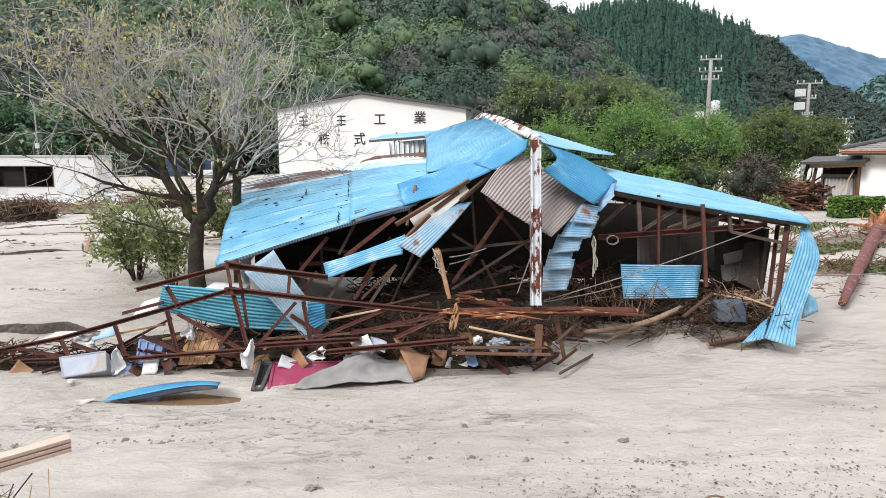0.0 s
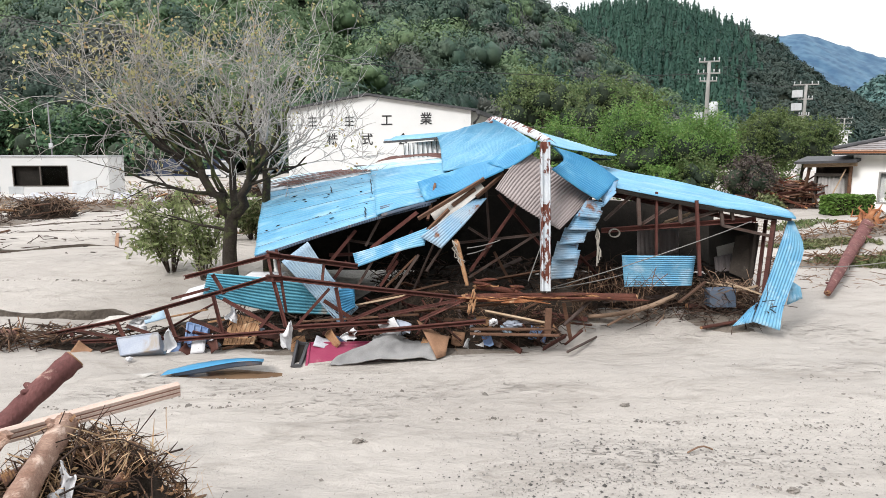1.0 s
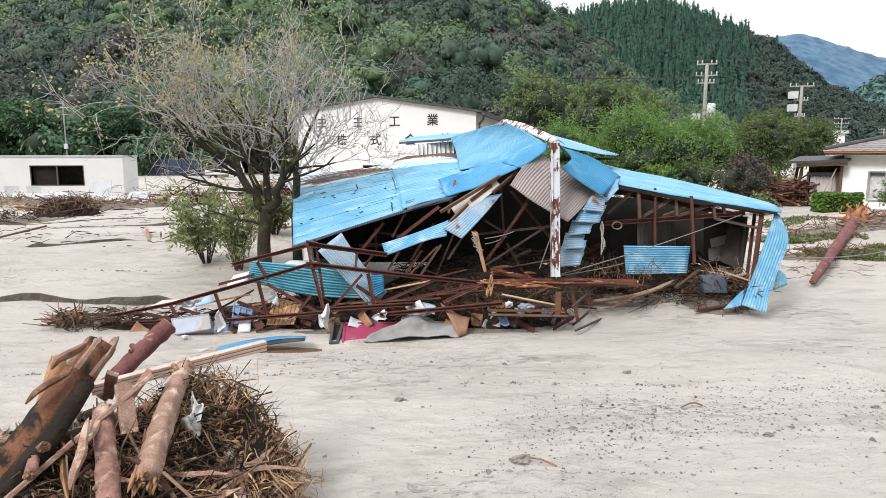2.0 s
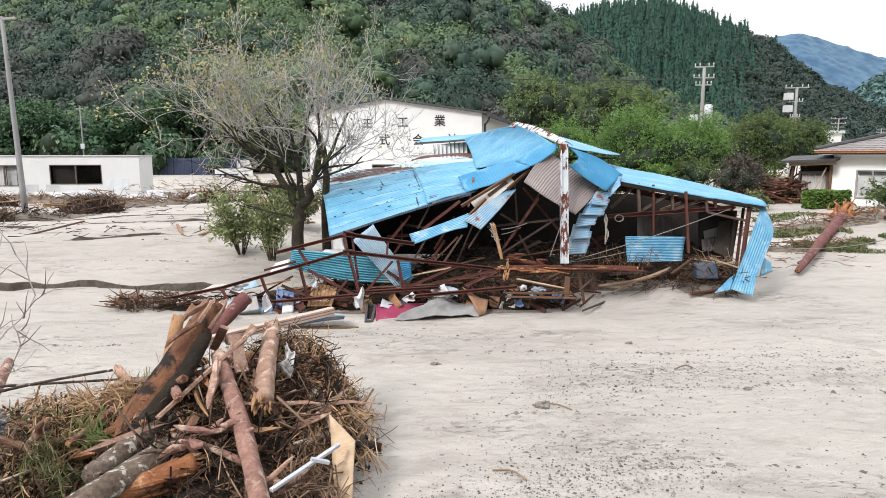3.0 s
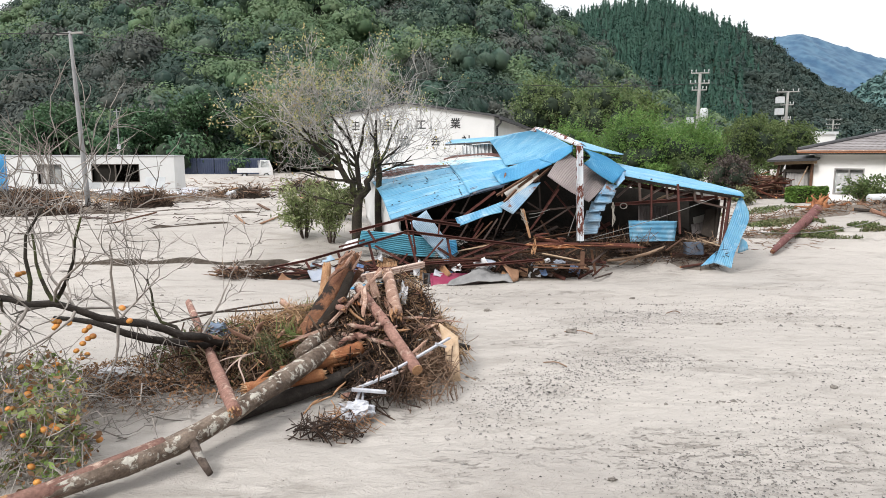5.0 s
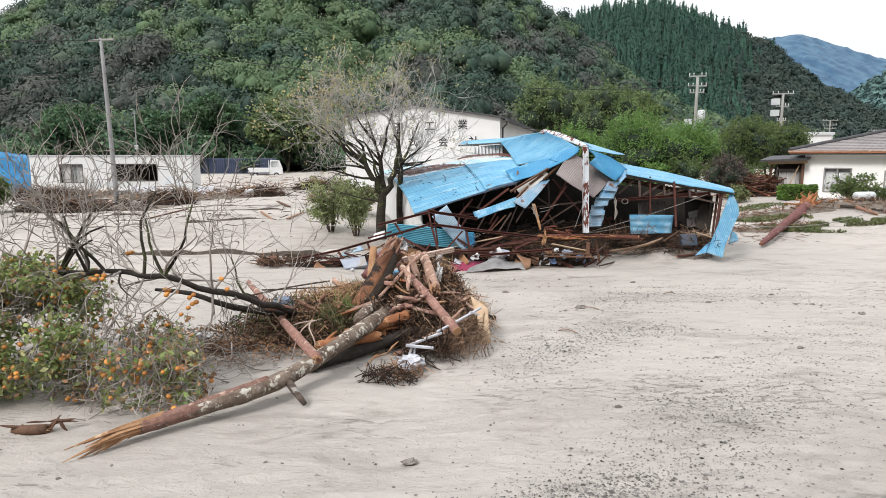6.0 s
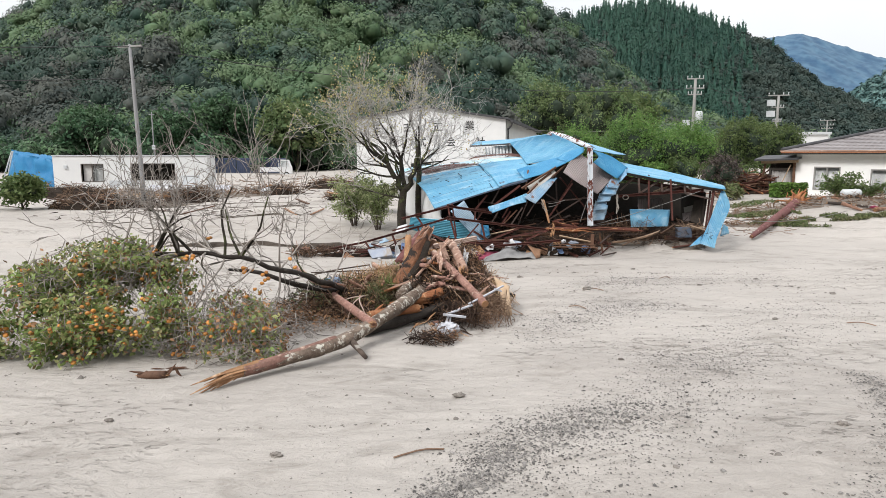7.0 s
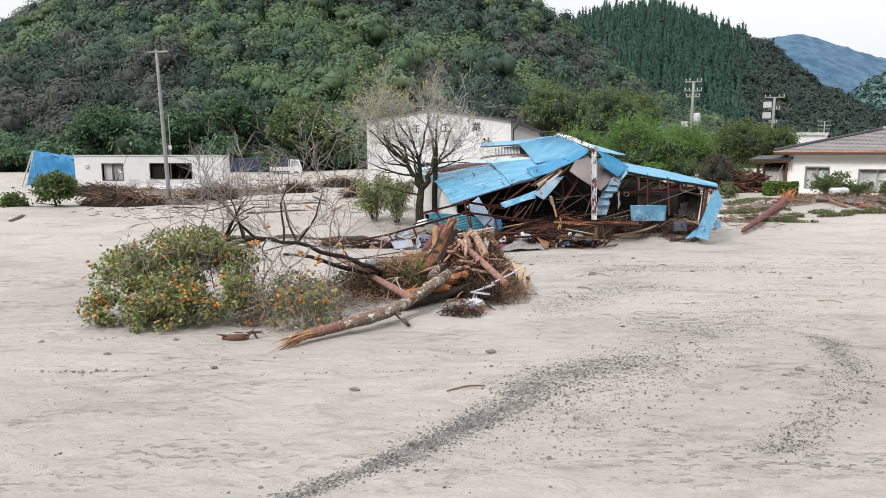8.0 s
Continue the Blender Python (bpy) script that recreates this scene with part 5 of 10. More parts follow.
roof_sheet([[(-4.25, 12.85, 2.21), (-3.05, 12.78, 2.46), (-1.78, 12.66, 2.68)],
            [(-4.80, 14.6, 2.31), (-3.75, 14.4, 2.52), (-2.60, 14.2, 2.67)]], M_STRIPE, "bleached white roof sheet", amp=0.014, pitch=0.17, dent=0.02, seed=4)
for k, (v0, u0, u1) in enumerate(((0.02, 0.25, 0.98), (0.20, 0.12, 1.0), (0.38, 0.22, 0.97), (0.56, 0.10, 0.99), (0.74, 0.35, 0.95), (0.90, 0.15, 0.9))):
    ra, rb = V3((-4.25, 12.85, 2.245)) * (1 - v0) + V3((-4.80, 14.6, 2.345)) * v0, V3((-1.78, 12.66, 2.715)) * (1 - v0) + V3((-2.60, 14.2, 2.705)) * v0
    rc_ = V3((-3.05, 12.78, 2.495)) * (1 - v0) + V3((-3.75, 14.4, 2.555)) * v0
    row = catmull([ra, rc_, rb], np.linspace(u0, u1, 3))
    up = V3((-0.03, 0.16, 0.012))
    part("rusted_strip", shape(sheet([list(row), list(row + up)], 0, 0, dent=0.01, seed=60 + k, step=0.2)), M_RUST, shed, "strip rusted dark red")
roof_sheet([[(-1.80, 12.65, 2.69), (-1.0, 12.45, 2.81), (-0.10, 12.25, 2.90)],
            [(-2.55, 14.2, 2.69), (-1.6, 14.2, 2.84), (-0.35, 14.3, 2.95)],
            [(-2.60, 16.4, 2.64), (-1.9, 16.4, 2.78), (-0.60, 16.4, 2.92)]], M_FADED, "sky-blue upper sheet bleached almost white", amp=0.013, pitch=0.12, seg=6, dent=0.04, seed=5)
roof_sheet([[(-4.78, 14.55, 2.32), (-3.7, 14.4, 2.51), (-2.50, 14.15, 2.67)],
            [(-5.35, 18.0, 2.30), (-4.2, 18.0, 2.52), (-2.70, 17.6, 2.66)]], M_FADED, "bleached blue far roof sheet", amp=0.007, pitch=0.08, dent=0.03, seed=6)
# lap joints and punctures on the left slope
def on_slope(u, v):
    near = catmull([(-3.38, 9.25, 1.40), (-2.35, 9.32, 1.74), (-1.32, 9.40, 2.05), (-0.35, 9.60, 2.33)], np.array([u]))[0]
    mid = catmull([(-3.75, 10.9, 1.86), (-2.60, 10.9, 2.14), (-1.50, 10.9, 2.38), (-0.25, 10.9, 2.62)], np.array([u]))[0]
    far = catmull([(-4.22, 12.9, 2.20), (-3.00, 12.8, 2.45), (-1.75, 12.7, 2.66), (-0.15, 12.3, 2.88)], np.array([u]))[0]
    return catmull([near, mid, far], np.array([v]))[0] + V3((0, 0, 0.030))


rs = np.random.default_rng(5)
for v, u0, u1 in ((0.10, 0.02, 0.60), (0.26, 0.02, 0.55), (0.30, 0.45, 0.98), (0.45, 0.03, 0.64), (0.62, 0.05, 0.60), (0.70, 0.50, 0.95), (0.80, 0.02, 0.5)):
    us = np.linspace(u0, u1, 22)
    part("lap_joint", shape(tube(np.array([on_slope(u, v + 0.002 * rs.uniform(-1, 1)) for u in us]), 0.0015 + 0.002 * rs.uniform(0, 1, 22), 4)), M_TRIM, shed, "dark lap joint between sheets")
for k in range(20):
    u, v = rs.uniform(0.05, 0.62), rs.uniform(0.12, 0.95)
    p = on_slope(u, v)
    q = on_slope(u + rs.uniform(0.01, 0.03), v + rs.uniform(-0.01, 0.01))
    part("puncture", shape(tube([p, (p + q) / 2, q], [0.003, rs.uniform(0.006, 0.016), 0.003], 6)), M_DARK, shed, "dark torn puncture")
for u, v0, v1 in ((0.585, 0.02, 0.22), (0.63, 0.42, 0.75), (0.40, 0.62, 0.76)):
    vs_ = np.linspace(v0, v1, 9)
    part("torn_seam", shape(tube(np.array([on_slope(u + 0.003 * rs.uniform(-1, 1), v) for v in vs_]), 0.004 + 0.008 * rs.uniform(0, 1, 9), 5)), M_DARK, shed, "dark torn seam")
# dark eave flashing under the left slope
part("eave_flashing", shape(sheet([[(-3.36, 9.24, 1.34), (-2.35, 9.31, 1.68), (-1.32, 9.39, 1.99), (-0.5, 9.52, 2.20)],
                                   [(-3.38, 9.25, 1.39), (-2.35, 9.32, 1.73), (-1.32, 9.40, 2.04), (-0.5, 9.53, 2.25)]], 0.04, 0.012, run="v", dent=0.01, seed=7)), M_EAVE, shed, "dark ridged eave strip", True)
# rust-edged lip where the upper roof broke away
part("torn_lip", shape(sheet([[(-2.05, 15.6, 2.86), (-1.2, 15.2, 2.96), (-0.35, 13.6, 2.99), (-0.15, 12.2, 2.92)],
                              [(-2.0, 15.9, 2.93), (-1.1, 15.5, 3.04), (-0.1, 13.8, 3.07), (0.1, 12.2, 3.0)]], 0, 0, dent=0.05, seed=8)), M_RUST, shed, "torn dark red sheet edge", True)
# raised vent with slatted side
part("vent_wall", shape(sheet([[(-1.35, 16.2, 2.93), (-0.30, 15.6, 2.99)], [(-1.38, 16.3, 3.34), (-0.32, 15.7, 3.42)]], 0.11, 0.012, run="v", dent=0.02, seed=9)), M_WALL, shed, "stained white vent wall")
for k in range(9):
    f_ = k / 8
    part("vent_slit", shape(box_bar((-1.33 + 1.0 * f_, 16.14 - 0.58 * f_, 2.98), (-1.35 + 1.0 * f_, 16.2 - 0.58 * f_, 3.34 + 0.06 * f_), 0.022, 0.03)), M_TRIM, shed)
# near-black plate fills the gap beside the vent wall
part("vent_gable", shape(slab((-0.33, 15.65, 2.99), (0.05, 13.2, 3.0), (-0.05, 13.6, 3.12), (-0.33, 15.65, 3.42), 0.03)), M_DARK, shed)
roof_sheet([[(-1.95, 17.0, 3.43), (-1.2, 16.2, 3.46), (-0.30, 15.2, 3.50)], [(-1.70, 18.6, 3.60), (-0.8, 18.0, 3.66), (0.2, 17.2, 3.72)]], M_BLUE, "blue vent roof sheet", amp=0.012, pitch=0.15, dent=0.04, ragged=0.1, seed=10)
part("vent_edge", shape(sheet([[(-1.97, 16.96, 3.36), (-1.2, 16.16, 3.39), (-0.30, 15.16, 3.43)], [(-1.97, 16.97, 3.42), (-1.2, 16.17, 3.45), (-0.30, 15.17, 3.49)]], 0, 0, dent=0.03, seed=12)), M_TRIM, shed, "dark torn vent edge")
# main upper slope, left of the ridge
roof_sheet([[(-0.30, 11.3, 2.72), (0.42, 10.65, 2.88), (1.36, 10.0, 3.18)],
            [(-0.35, 13.6, 3.15), (0.40, 12.6, 3.36), (1.10, 11.4, 3.50)],
            [(-0.45, 15.4, 3.50), (0.20, 14.2, 3.66), (0.80, 12.7, 3.77)]], M_BLUE, "blue sheet below the ridge", amp=0.012, pitch=0.075, seg=6, dent=0.03, seed=11)
roof_sheet([[(-0.40, 15.3, 3.50), (0.25, 14.1, 3.67), (0.82, 12.65, 3.775)],
            [(-0.10, 17.2, 3.68), (0.55, 15.6, 3.77), (1.10, 14.2, 3.80)]], M_BLUE, "blue sheet near the ridge", amp=0.012, pitch=0.075, seg=6, dent=0.02, seed=12)
# deep blue sheet flung across the lower left of the ridge
roof_sheet([[(-0.60, 9.50, 2.28), (0.05, 9.55, 2.49), (0.71, 9.60, 2.78)],
            [(-0.75, 10.30, 2.54), (0.05, 10.40, 2.79), (1.09, 10.20, 3.10)]], M_BLUE2, "deep blue corrugated sheet lying loose", amp=0.016, pitch=0.056, seg=6, dent=0.03, seed=13)
roof_sheet([[(0.70, 9.62, 2.81), (0.86, 9.62, 2.87), (1.25, 9.75, 3.13)],
            [(0.48, 10.20, 2.88), (0.77, 10.20, 3.08), (1.34, 10.10, 3.25)]], M_BLUE2, "deep blue corrugated sheet", amp=0.016, pitch=0.056, seg=6, dent=0.02, seed=14)
# right of the ridge
roof_sheet([[(1.50, 10.2, 3.23), (2.30, 11.2, 3.10), (3.20, 12.5, 3.02)],
            [(0.85, 12.6, 3.74), (2.10, 13.0, 3.44), (3.62, 13.4, 3.04)]], M_BLUE, "blue sheet right of the ridge", amp=0.007, pitch=0.08, seg=6, run="v", dent=0.02, seed=15)
# dark sheet that stands in for the shade under the rear eave
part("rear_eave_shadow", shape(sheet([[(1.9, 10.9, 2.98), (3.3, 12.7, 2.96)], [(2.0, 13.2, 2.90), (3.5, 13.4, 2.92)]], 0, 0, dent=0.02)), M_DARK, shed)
roof_sheet([[(1.46, 9.25, 2.81), (1.87, 9.30, 2.52), (2.24, 9.35, 2.30)],
            [(1.74, 9.80, 2.97), (2.25, 9.90, 2.71), (2.59, 9.90, 2.49)],
            [(1.61, 10.10, 3.17), (2.28, 10.30, 2.95), (2.84, 10.40, 2.59)]], M_BLUE2, "deep blue corrugated sheet beside the ridge", amp=0.016, pitch=0.056, seg=6, dent=0.02, seed=16)
roof_sheet([[(2.35, 9.45, 2.21), (2.55, 9.50, 2.43)], [(2.36, 9.90, 2.45), (2.79, 10.20, 2.60)]], M_RUSTBLUE, "curled rusty sheet end", amp=0.010, pitch=0.045, dent=0.03, ragged=0.05, seed=17)
# tattered sheet ends hanging in a ladder
roof_sheet([[(1.86, 9.27, 2.05), (2.32, 9.30, 2.00)], [(2.08, 9.47, 2.31), (2.41, 9.50, 2.24)]], M_RUSTBLUE, "torn blue sheet end with rusty edge", amp=0.010, pitch=0.05, dent=0.03, ragged=0.09, seed=20)
roof_sheet([[(1.71, 9.22, 1.83), (2.18, 9.25, 1.82)], [(1.89, 9.42, 2.07), (2.32, 9.45, 2.02)]], M_RUSTBLUE, "torn blue sheet end with rusty edge", amp=0.010, pitch=0.05, dent=0.03, ragged=0.09, seed=21)
roof_sheet([[(1.58, 9.16, 1.60), (2.04, 9.19, 1.65)], [(1.71, 9.36, 1.86), (2.19, 9.39, 1.82)]], M_RUSTBLUE, "torn blue sheet end with rusty edge", amp=0.010, pitch=0.05, dent=0.03, ragged=0.09, seed=22)
roof_sheet([[(1.47, 9.12, 1.34), (1.92, 9.15, 1.37)], [(1.58, 9.32, 1.63), (2.02, 9.35, 1.59)]], M_RUSTBLUE, "torn blue sheet end with rusty edge", amp=0.010, pitch=0.05, dent=0.03, ragged=0.09, seed=23)
roof_sheet([[(1.45, 9.08, 1.04), (1.87, 9.11, 1.07)], [(1.49, 9.28, 1.38), (1.97, 9.31, 1.35)]], M_RUSTBLUE, "torn blue sheet end with rusty edge", amp=0.010, pitch=0.05, dent=0.03, ragged=0.09, seed=24)

# big grey sheet slung under the ridge
roof_sheet([[(1.55, 9.00, 1.85), (1.86, 9.30, 2.08), (2.21, 9.70, 2.36)],
            [(1.04, 9.10, 2.15), (1.35, 9.45, 2.43), (1.75, 9.80, 2.70)],
            [(0.54, 9.20, 2.49), (0.79, 9.55, 2.79), (1.11, 9.90, 3.09)]], M_GREYSHEET, "weathered grey-pink corrugated sheet", amp=0.011, pitch=0.050, run="u", dent=0.03, seed=30)
# ridge capping that bends over and hangs to the ground
cap = Shape()
cap.add(*sheet([[(0.62, 13.0, 3.74), (0.98, 12.0, 3.60), (1.22, 11.0, 3.42), (1.36, 10.2, 3.28), (1.34, 9.35, 3.22)],
                [(0.78, 12.95, 3.86), (1.12, 12.0, 3.72), (1.36, 11.0, 3.53), (1.48, 10.2, 3.37), (1.42, 9.3, 3.28)],
                [(0.95, 13.0, 3.76), (1.28, 12.0, 3.60), (1.50, 11.0, 3.42), (1.62, 10.2, 3.27), (1.52, 9.3, 3.20)]], 0, 0, dent=0.02, seed=31))
part("ridge_cap", cap, M_PEEL, shed, "rust-eaten white ridge capping", True)
col = Shape()
col.add(*channel_bar((1.32, 9.18, 3.22), (1.31, 8.72, 0.92), 0.15, 0.13, 0.02, up=(0, 1, 0)))
part("hanging_post", col, M_PEEL, shed, "peeling white steel channel hanging down")
part("post_lip", shape(box_bar((1.25, 9.08, 3.21), (1.25, 8.63, 0.94), 0.02, 0.04), box_bar((1.37, 9.08, 3.21), (1.36, 8.63, 0.94), 0.02, 0.04)), M_PEEL, shed)
# pale sheet torn loose and the strip below it
roof_sheet([[(-1.67, 8.90, 1.28), (-1.01, 8.95, 1.51), (-0.56, 9.00, 1.62)],
            [(-1.75, 9.10, 1.46), (-1.03, 9.15, 1.69), (-0.52, 9.20, 1.89)]], M_SKY, "bright blue corrugated strip hanging loose", amp=0.010, pitch=0.05, dent=0.03, seed=33, ragged=0.06)
roof_sheet([[(-0.66, 9.00, 1.75), (-0.32, 8.95, 1.56)], [(-0.24, 9.30, 2.02), (0.06, 9.20, 1.93)], [(0.20, 9.60, 2.28), (0.43, 9.55, 2.32)]], M_RUSTBLUE, "pale rust-stained sheet", amp=0.009, pitch=0.05, run="v", dent=0.03, seed=34)
part("wall_board", shape(slab((-0.53, 9.50, 2.10), (-0.36, 9.40, 1.87), (0.41, 9.60, 2.47), (0.29, 9.70, 2.62), 0.03)), M_PLASTER, shed, "stained pale wall board")
# long low roof to the right
roof_sheet([[(2.42, 9.95, 2.53), (3.6, 9.95, 2.30), (4.75, 10.0, 2.12), (5.88, 10.05, 1.94)],
            [(2.75, 11.6, 2.66), (3.9, 11.4, 2.41), (5.1, 11.2, 2.19), (6.25, 11.0, 1.98)],
            [(3.25, 13.6, 2.80), (4.4, 13.2, 2.55), (5.6, 12.7, 2.27), (6.62, 12.1, 1.98)]], M_BLUE, "long sky-blue roof sloping to the ground", amp=0.014, pitch=0.12, seg=6, run="u", dent=0.03, seed=35)
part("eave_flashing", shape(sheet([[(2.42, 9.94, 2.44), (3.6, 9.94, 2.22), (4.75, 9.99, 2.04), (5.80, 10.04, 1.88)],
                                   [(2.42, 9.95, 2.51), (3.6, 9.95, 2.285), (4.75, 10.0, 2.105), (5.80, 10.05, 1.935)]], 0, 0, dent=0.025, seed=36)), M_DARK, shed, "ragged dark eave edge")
# twisted sheet that hangs from the low corner to the mud
roof_sheet([[(5.80, 10.15, 1.90), (5.86, 10.17, 1.89), (5.90, 10.18, 1.86)],
            [(5.55, 9.92, 1.50), (5.80, 9.98, 1.47), (6.05, 10.05, 1.40)],
            [(5.25, 9.62, 1.00), (5.50, 9.68, 0.98), (5.76, 9.75, 0.93)],
            [(4.98, 9.35, 0.58), (5.22, 9.40, 0.54), (5.45, 9.45, 0.50)],
            [(4.80, 9.17, 0.32), (5.02, 9.14, 0.25), (5.26, 9.16, 0.17)]], M_SKY, "light blue corrugated sheet hanging down to the mud", amp=0.010, pitch=0.06, run="v", dent=0.03, seed=37)
roof_sheet([[(4.50, 9.25, 0.22), (4.81, 9.20, 0.29)], [(4.84, 9.40, 0.46), (5.01, 9.45, 0.58)]], M_SKY, "crumpled blue sheet end", amp=0.012, pitch=0.05, run="v", dent=0.03, seed=38)
roof_sheet([[(5.66, 9.70, 0.47), (6.04, 9.90, 0.54)], [(5.79, 9.80, 0.85), (5.98, 9.90, 0.74)]], M_SKY, "crumpled blue sheet end", amp=0.010, pitch=0.05, run="v", dent=0.03, seed=39)
# blue panel on the open side
roof_sheet([[(2.87, 9.85, 0.75), (3.47, 9.85, 0.76), (4.04, 9.85, 0.77)], [(2.80, 9.85, 1.31), (3.42, 9.80, 1.31), (4.08, 9.85, 1.30)]], M_SKY, "light blue corrugated wall panel", "wall_panel",
           amp=0.011, pitch=0.036, dent=0.02, seed=40)
roof_sheet([[(3.74, 12.00, 0.92), (4.61, 12.00, 0.92)], [(3.71, 12.00, 1.53), (4.57, 12.00, 1.53)]], M_GREYSHEET, "grey ribbed sheet at the back", "wall_panel", amp=0.012, pitch=0.09, run="v", dent=0.02, seed=41)

# steel frame under the long roof
def steel(name, p, q, w, material=None, twist=0.0, kind="angle"):
    w = w * 0.85
    f = angle_bar(p, q, w, 0.01, twist=twist) if kind == "angle" else channel_bar(p, q, w, w * 1.25, 0.012, twist=twist)
    return part(name, shape(f), material or M_STEEL, shed)


steel("post", (4.06, 9.90, 2.26), (4.13, 9.75, 0.97), 0.055, kind="c")
steel("post", (3.40, 10.00, 2.40), (3.45, 10.00, 1.27), 0.045, kind="c")
steel("post", (3.07, 10.00, 2.43), (3.13, 10.00, 1.82), 0.07, M_STEELGREY)
steel("post", (5.58, 10.20, 1.96), (5.33, 9.90, 0.46), 0.085, kind="c")
steel("post", (5.63, 10.60, 1.86), (5.40, 10.30, 0.36), 0.08)
steel("bottom_chord", (2.49, 10.05, 1.72), (5.24, 10.15, 1.91), 0.08, kind="c")
steel("top_chord", (2.48, 10.05, 2.49), (5.61, 10.15, 1.91), 0.08, M_STEELGREY, kind="c")
for a, b in (((2.53, 10.05, 1.90), (3.05, 10.05, 2.40)), ((3.15, 10.05, 1.81), (3.78, 10.05, 2.22)), ((3.86, 10.05, 1.86), (4.53, 10.05, 2.08)),
             ((3.82, 10.05, 2.25), (3.86, 10.05, 1.86)), ((4.55, 10.05, 2.10), (4.60, 10.05, 1.81)), ((4.60, 10.05, 1.81), (5.47, 10.10, 1.62)), ((4.77, 10.10, 2.03), (4.80, 10.10, 1.90))):
    steel("brace", a, b, 0.06, M_STEELGREY)
steel("rafter", (2.90, 11.40, 2.32), (5.89, 11.60, 1.73), 0.08)
steel("rafter", (3.32, 12.80, 2.18), (6.17, 12.60, 1.63), 0.08)
steel("purlin", (3.20, 10.10, 2.33), (4.2, 13.2, 2.42), 0.06)
steel("purlin", (4.12, 10.10, 2.17), (5.1, 12.9, 2.2), 0.06)
steel("purlin", (4.85, 10.10, 2.03), (5.9, 12.4, 2.05), 0.06)
# the tangle under the left slope
for a, b, w in (((0.88, 9.50, 2.15), (0.13, 9.10, 1.17), 0.08), ((0.14, 9.80, 1.80), (0.51, 9.80, 1.57), 0.06), ((0.45, 10.00, 2.44), (0.52, 10.00, 1.56), 0.06), ((-0.13, 9.90, 1.51), (1.58, 10.00, 1.68), 0.06),
                ((1.32, 9.70, 1.72), (0.13, 9.40, 1.01), 0.06), ((-0.33, 9.20, 1.53), (-0.57, 9.00, 1.19), 0.06), ((-0.72, 9.50, 2.09), (-1.51, 9.60, 1.47), 0.09), ((-1.35, 9.60, 1.97), (-1.60, 9.60, 1.51), 0.06),
                ((-1.75, 9.50, 1.79), (-2.17, 9.40, 1.28), 0.08), ((-1.91, 9.90, 1.56), (-1.29, 9.90, 1.47), 0.06), ((-2.26, 9.80, 1.32), (-1.65, 9.90, 1.33), 0.08), ((-1.97, 10.10, 1.62), (-1.95, 10.10, 1.06), 0.05),
                ((-0.84, 9.90, 1.74), (-1.26, 9.60, 1.07), 0.07), ((-1.04, 9.20, 1.32), (-1.32, 9.10, 0.92), 0.07), ((-0.69, 9.10, 1.44), (-1.06, 9.00, 0.90), 0.06), ((-1.89, 9.30, 1.30), (-2.20, 9.10, 0.87), 0.07),
                ((-1.42, 9.00, 1.36), (-1.66, 8.90, 0.96), 0.06), ((-0.44, 9.90, 1.56), (-0.82, 9.50, 0.74), 0.06), ((1.12, 10.40, 2.33), (0.42, 10.20, 1.23), 0.07), ((0.73, 10.80, 2.30), (1.69, 10.60, 1.17), 0.07)):
    steel("strut", a, b, w * 0.8, M_STEELGREY if w < 0.07 else M_STEEL)
for a, b in (((0.39, 9.60, 2.64), (-0.70, 9.30, 2.00)), ((0.24, 9.60, 2.47), (-0.14, 9.50, 2.20)), ((0.72, 9.70, 2.72), (0.26, 9.50, 2.34)), ((-0.20, 9.40, 2.14), (-0.70, 9.20, 1.66)), ((-0.43, 9.90, 2.54), (-0.55, 9.50, 1.96))):
    part("rafter_timber", shape(box_bar(a, b, 0.045, 0.06, twist=0.3)), M_PLANKRED, shed, "split brown roof timber")
# hidden walls added to shut out light; rear ones near black as shade
part("rear_wall", shape(slab((-4.4, 14.6, 0.2), (6.3, 14.4, 0.2), (6.3, 14.4, 1.85), (-4.4, 14.6, 2.25), 0.08)), M_DARK, shed, "added rear wall, near black as the shade inside")
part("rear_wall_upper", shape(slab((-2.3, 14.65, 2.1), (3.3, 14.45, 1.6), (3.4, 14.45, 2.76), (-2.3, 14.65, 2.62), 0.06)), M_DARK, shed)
part("end_wall", shape(slab((5.49, 12.60, 1.62), (5.50, 10.60, 1.80), (5.35, 10.40, 0.33), (5.49, 12.40, 0.28), 0.06)), M_OLDWALL, shed, "stained pale inner wall, coloured dark as in shade")
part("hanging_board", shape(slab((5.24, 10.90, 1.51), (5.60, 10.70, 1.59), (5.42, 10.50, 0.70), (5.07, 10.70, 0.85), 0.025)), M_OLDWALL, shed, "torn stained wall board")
part("hanging_board", shape(slab((5.06, 11.30, 1.25), (5.41, 11.20, 1.37), (5.44, 11.10, 1.03), (5.09, 11.20, 0.86), 0.025)), M_PLASTER, shed, "torn pale wall board")
roof_sheet([[(4.94, 11.00, 0.79), (5.50, 10.80, 0.93)], [(4.98, 11.20, 1.06), (5.53, 11.00, 1.25)]], M_GREYSHEET, "crumpled grey sheet", amp=0.012, pitch=0.06, run="v", dent=0.06, seed=45)
part("side_wall", shape(sheet([[(-3.15, 9.9, 0.40), (-3.55, 11.2, 0.5), (-4.05, 12.9, 0.6), (-5.0, 17.5, 0.7)], [(-3.15, 9.8, 1.42), (-3.50, 11.2, 1.85), (-4.0, 12.95, 2.16), (-5.0, 17.5, 2.28)]],
                              0, 0, dent=0.12, seed=46, thick=0.03, ragged=0.0)), M_WALL, shed, "crumpled white side wall", True)

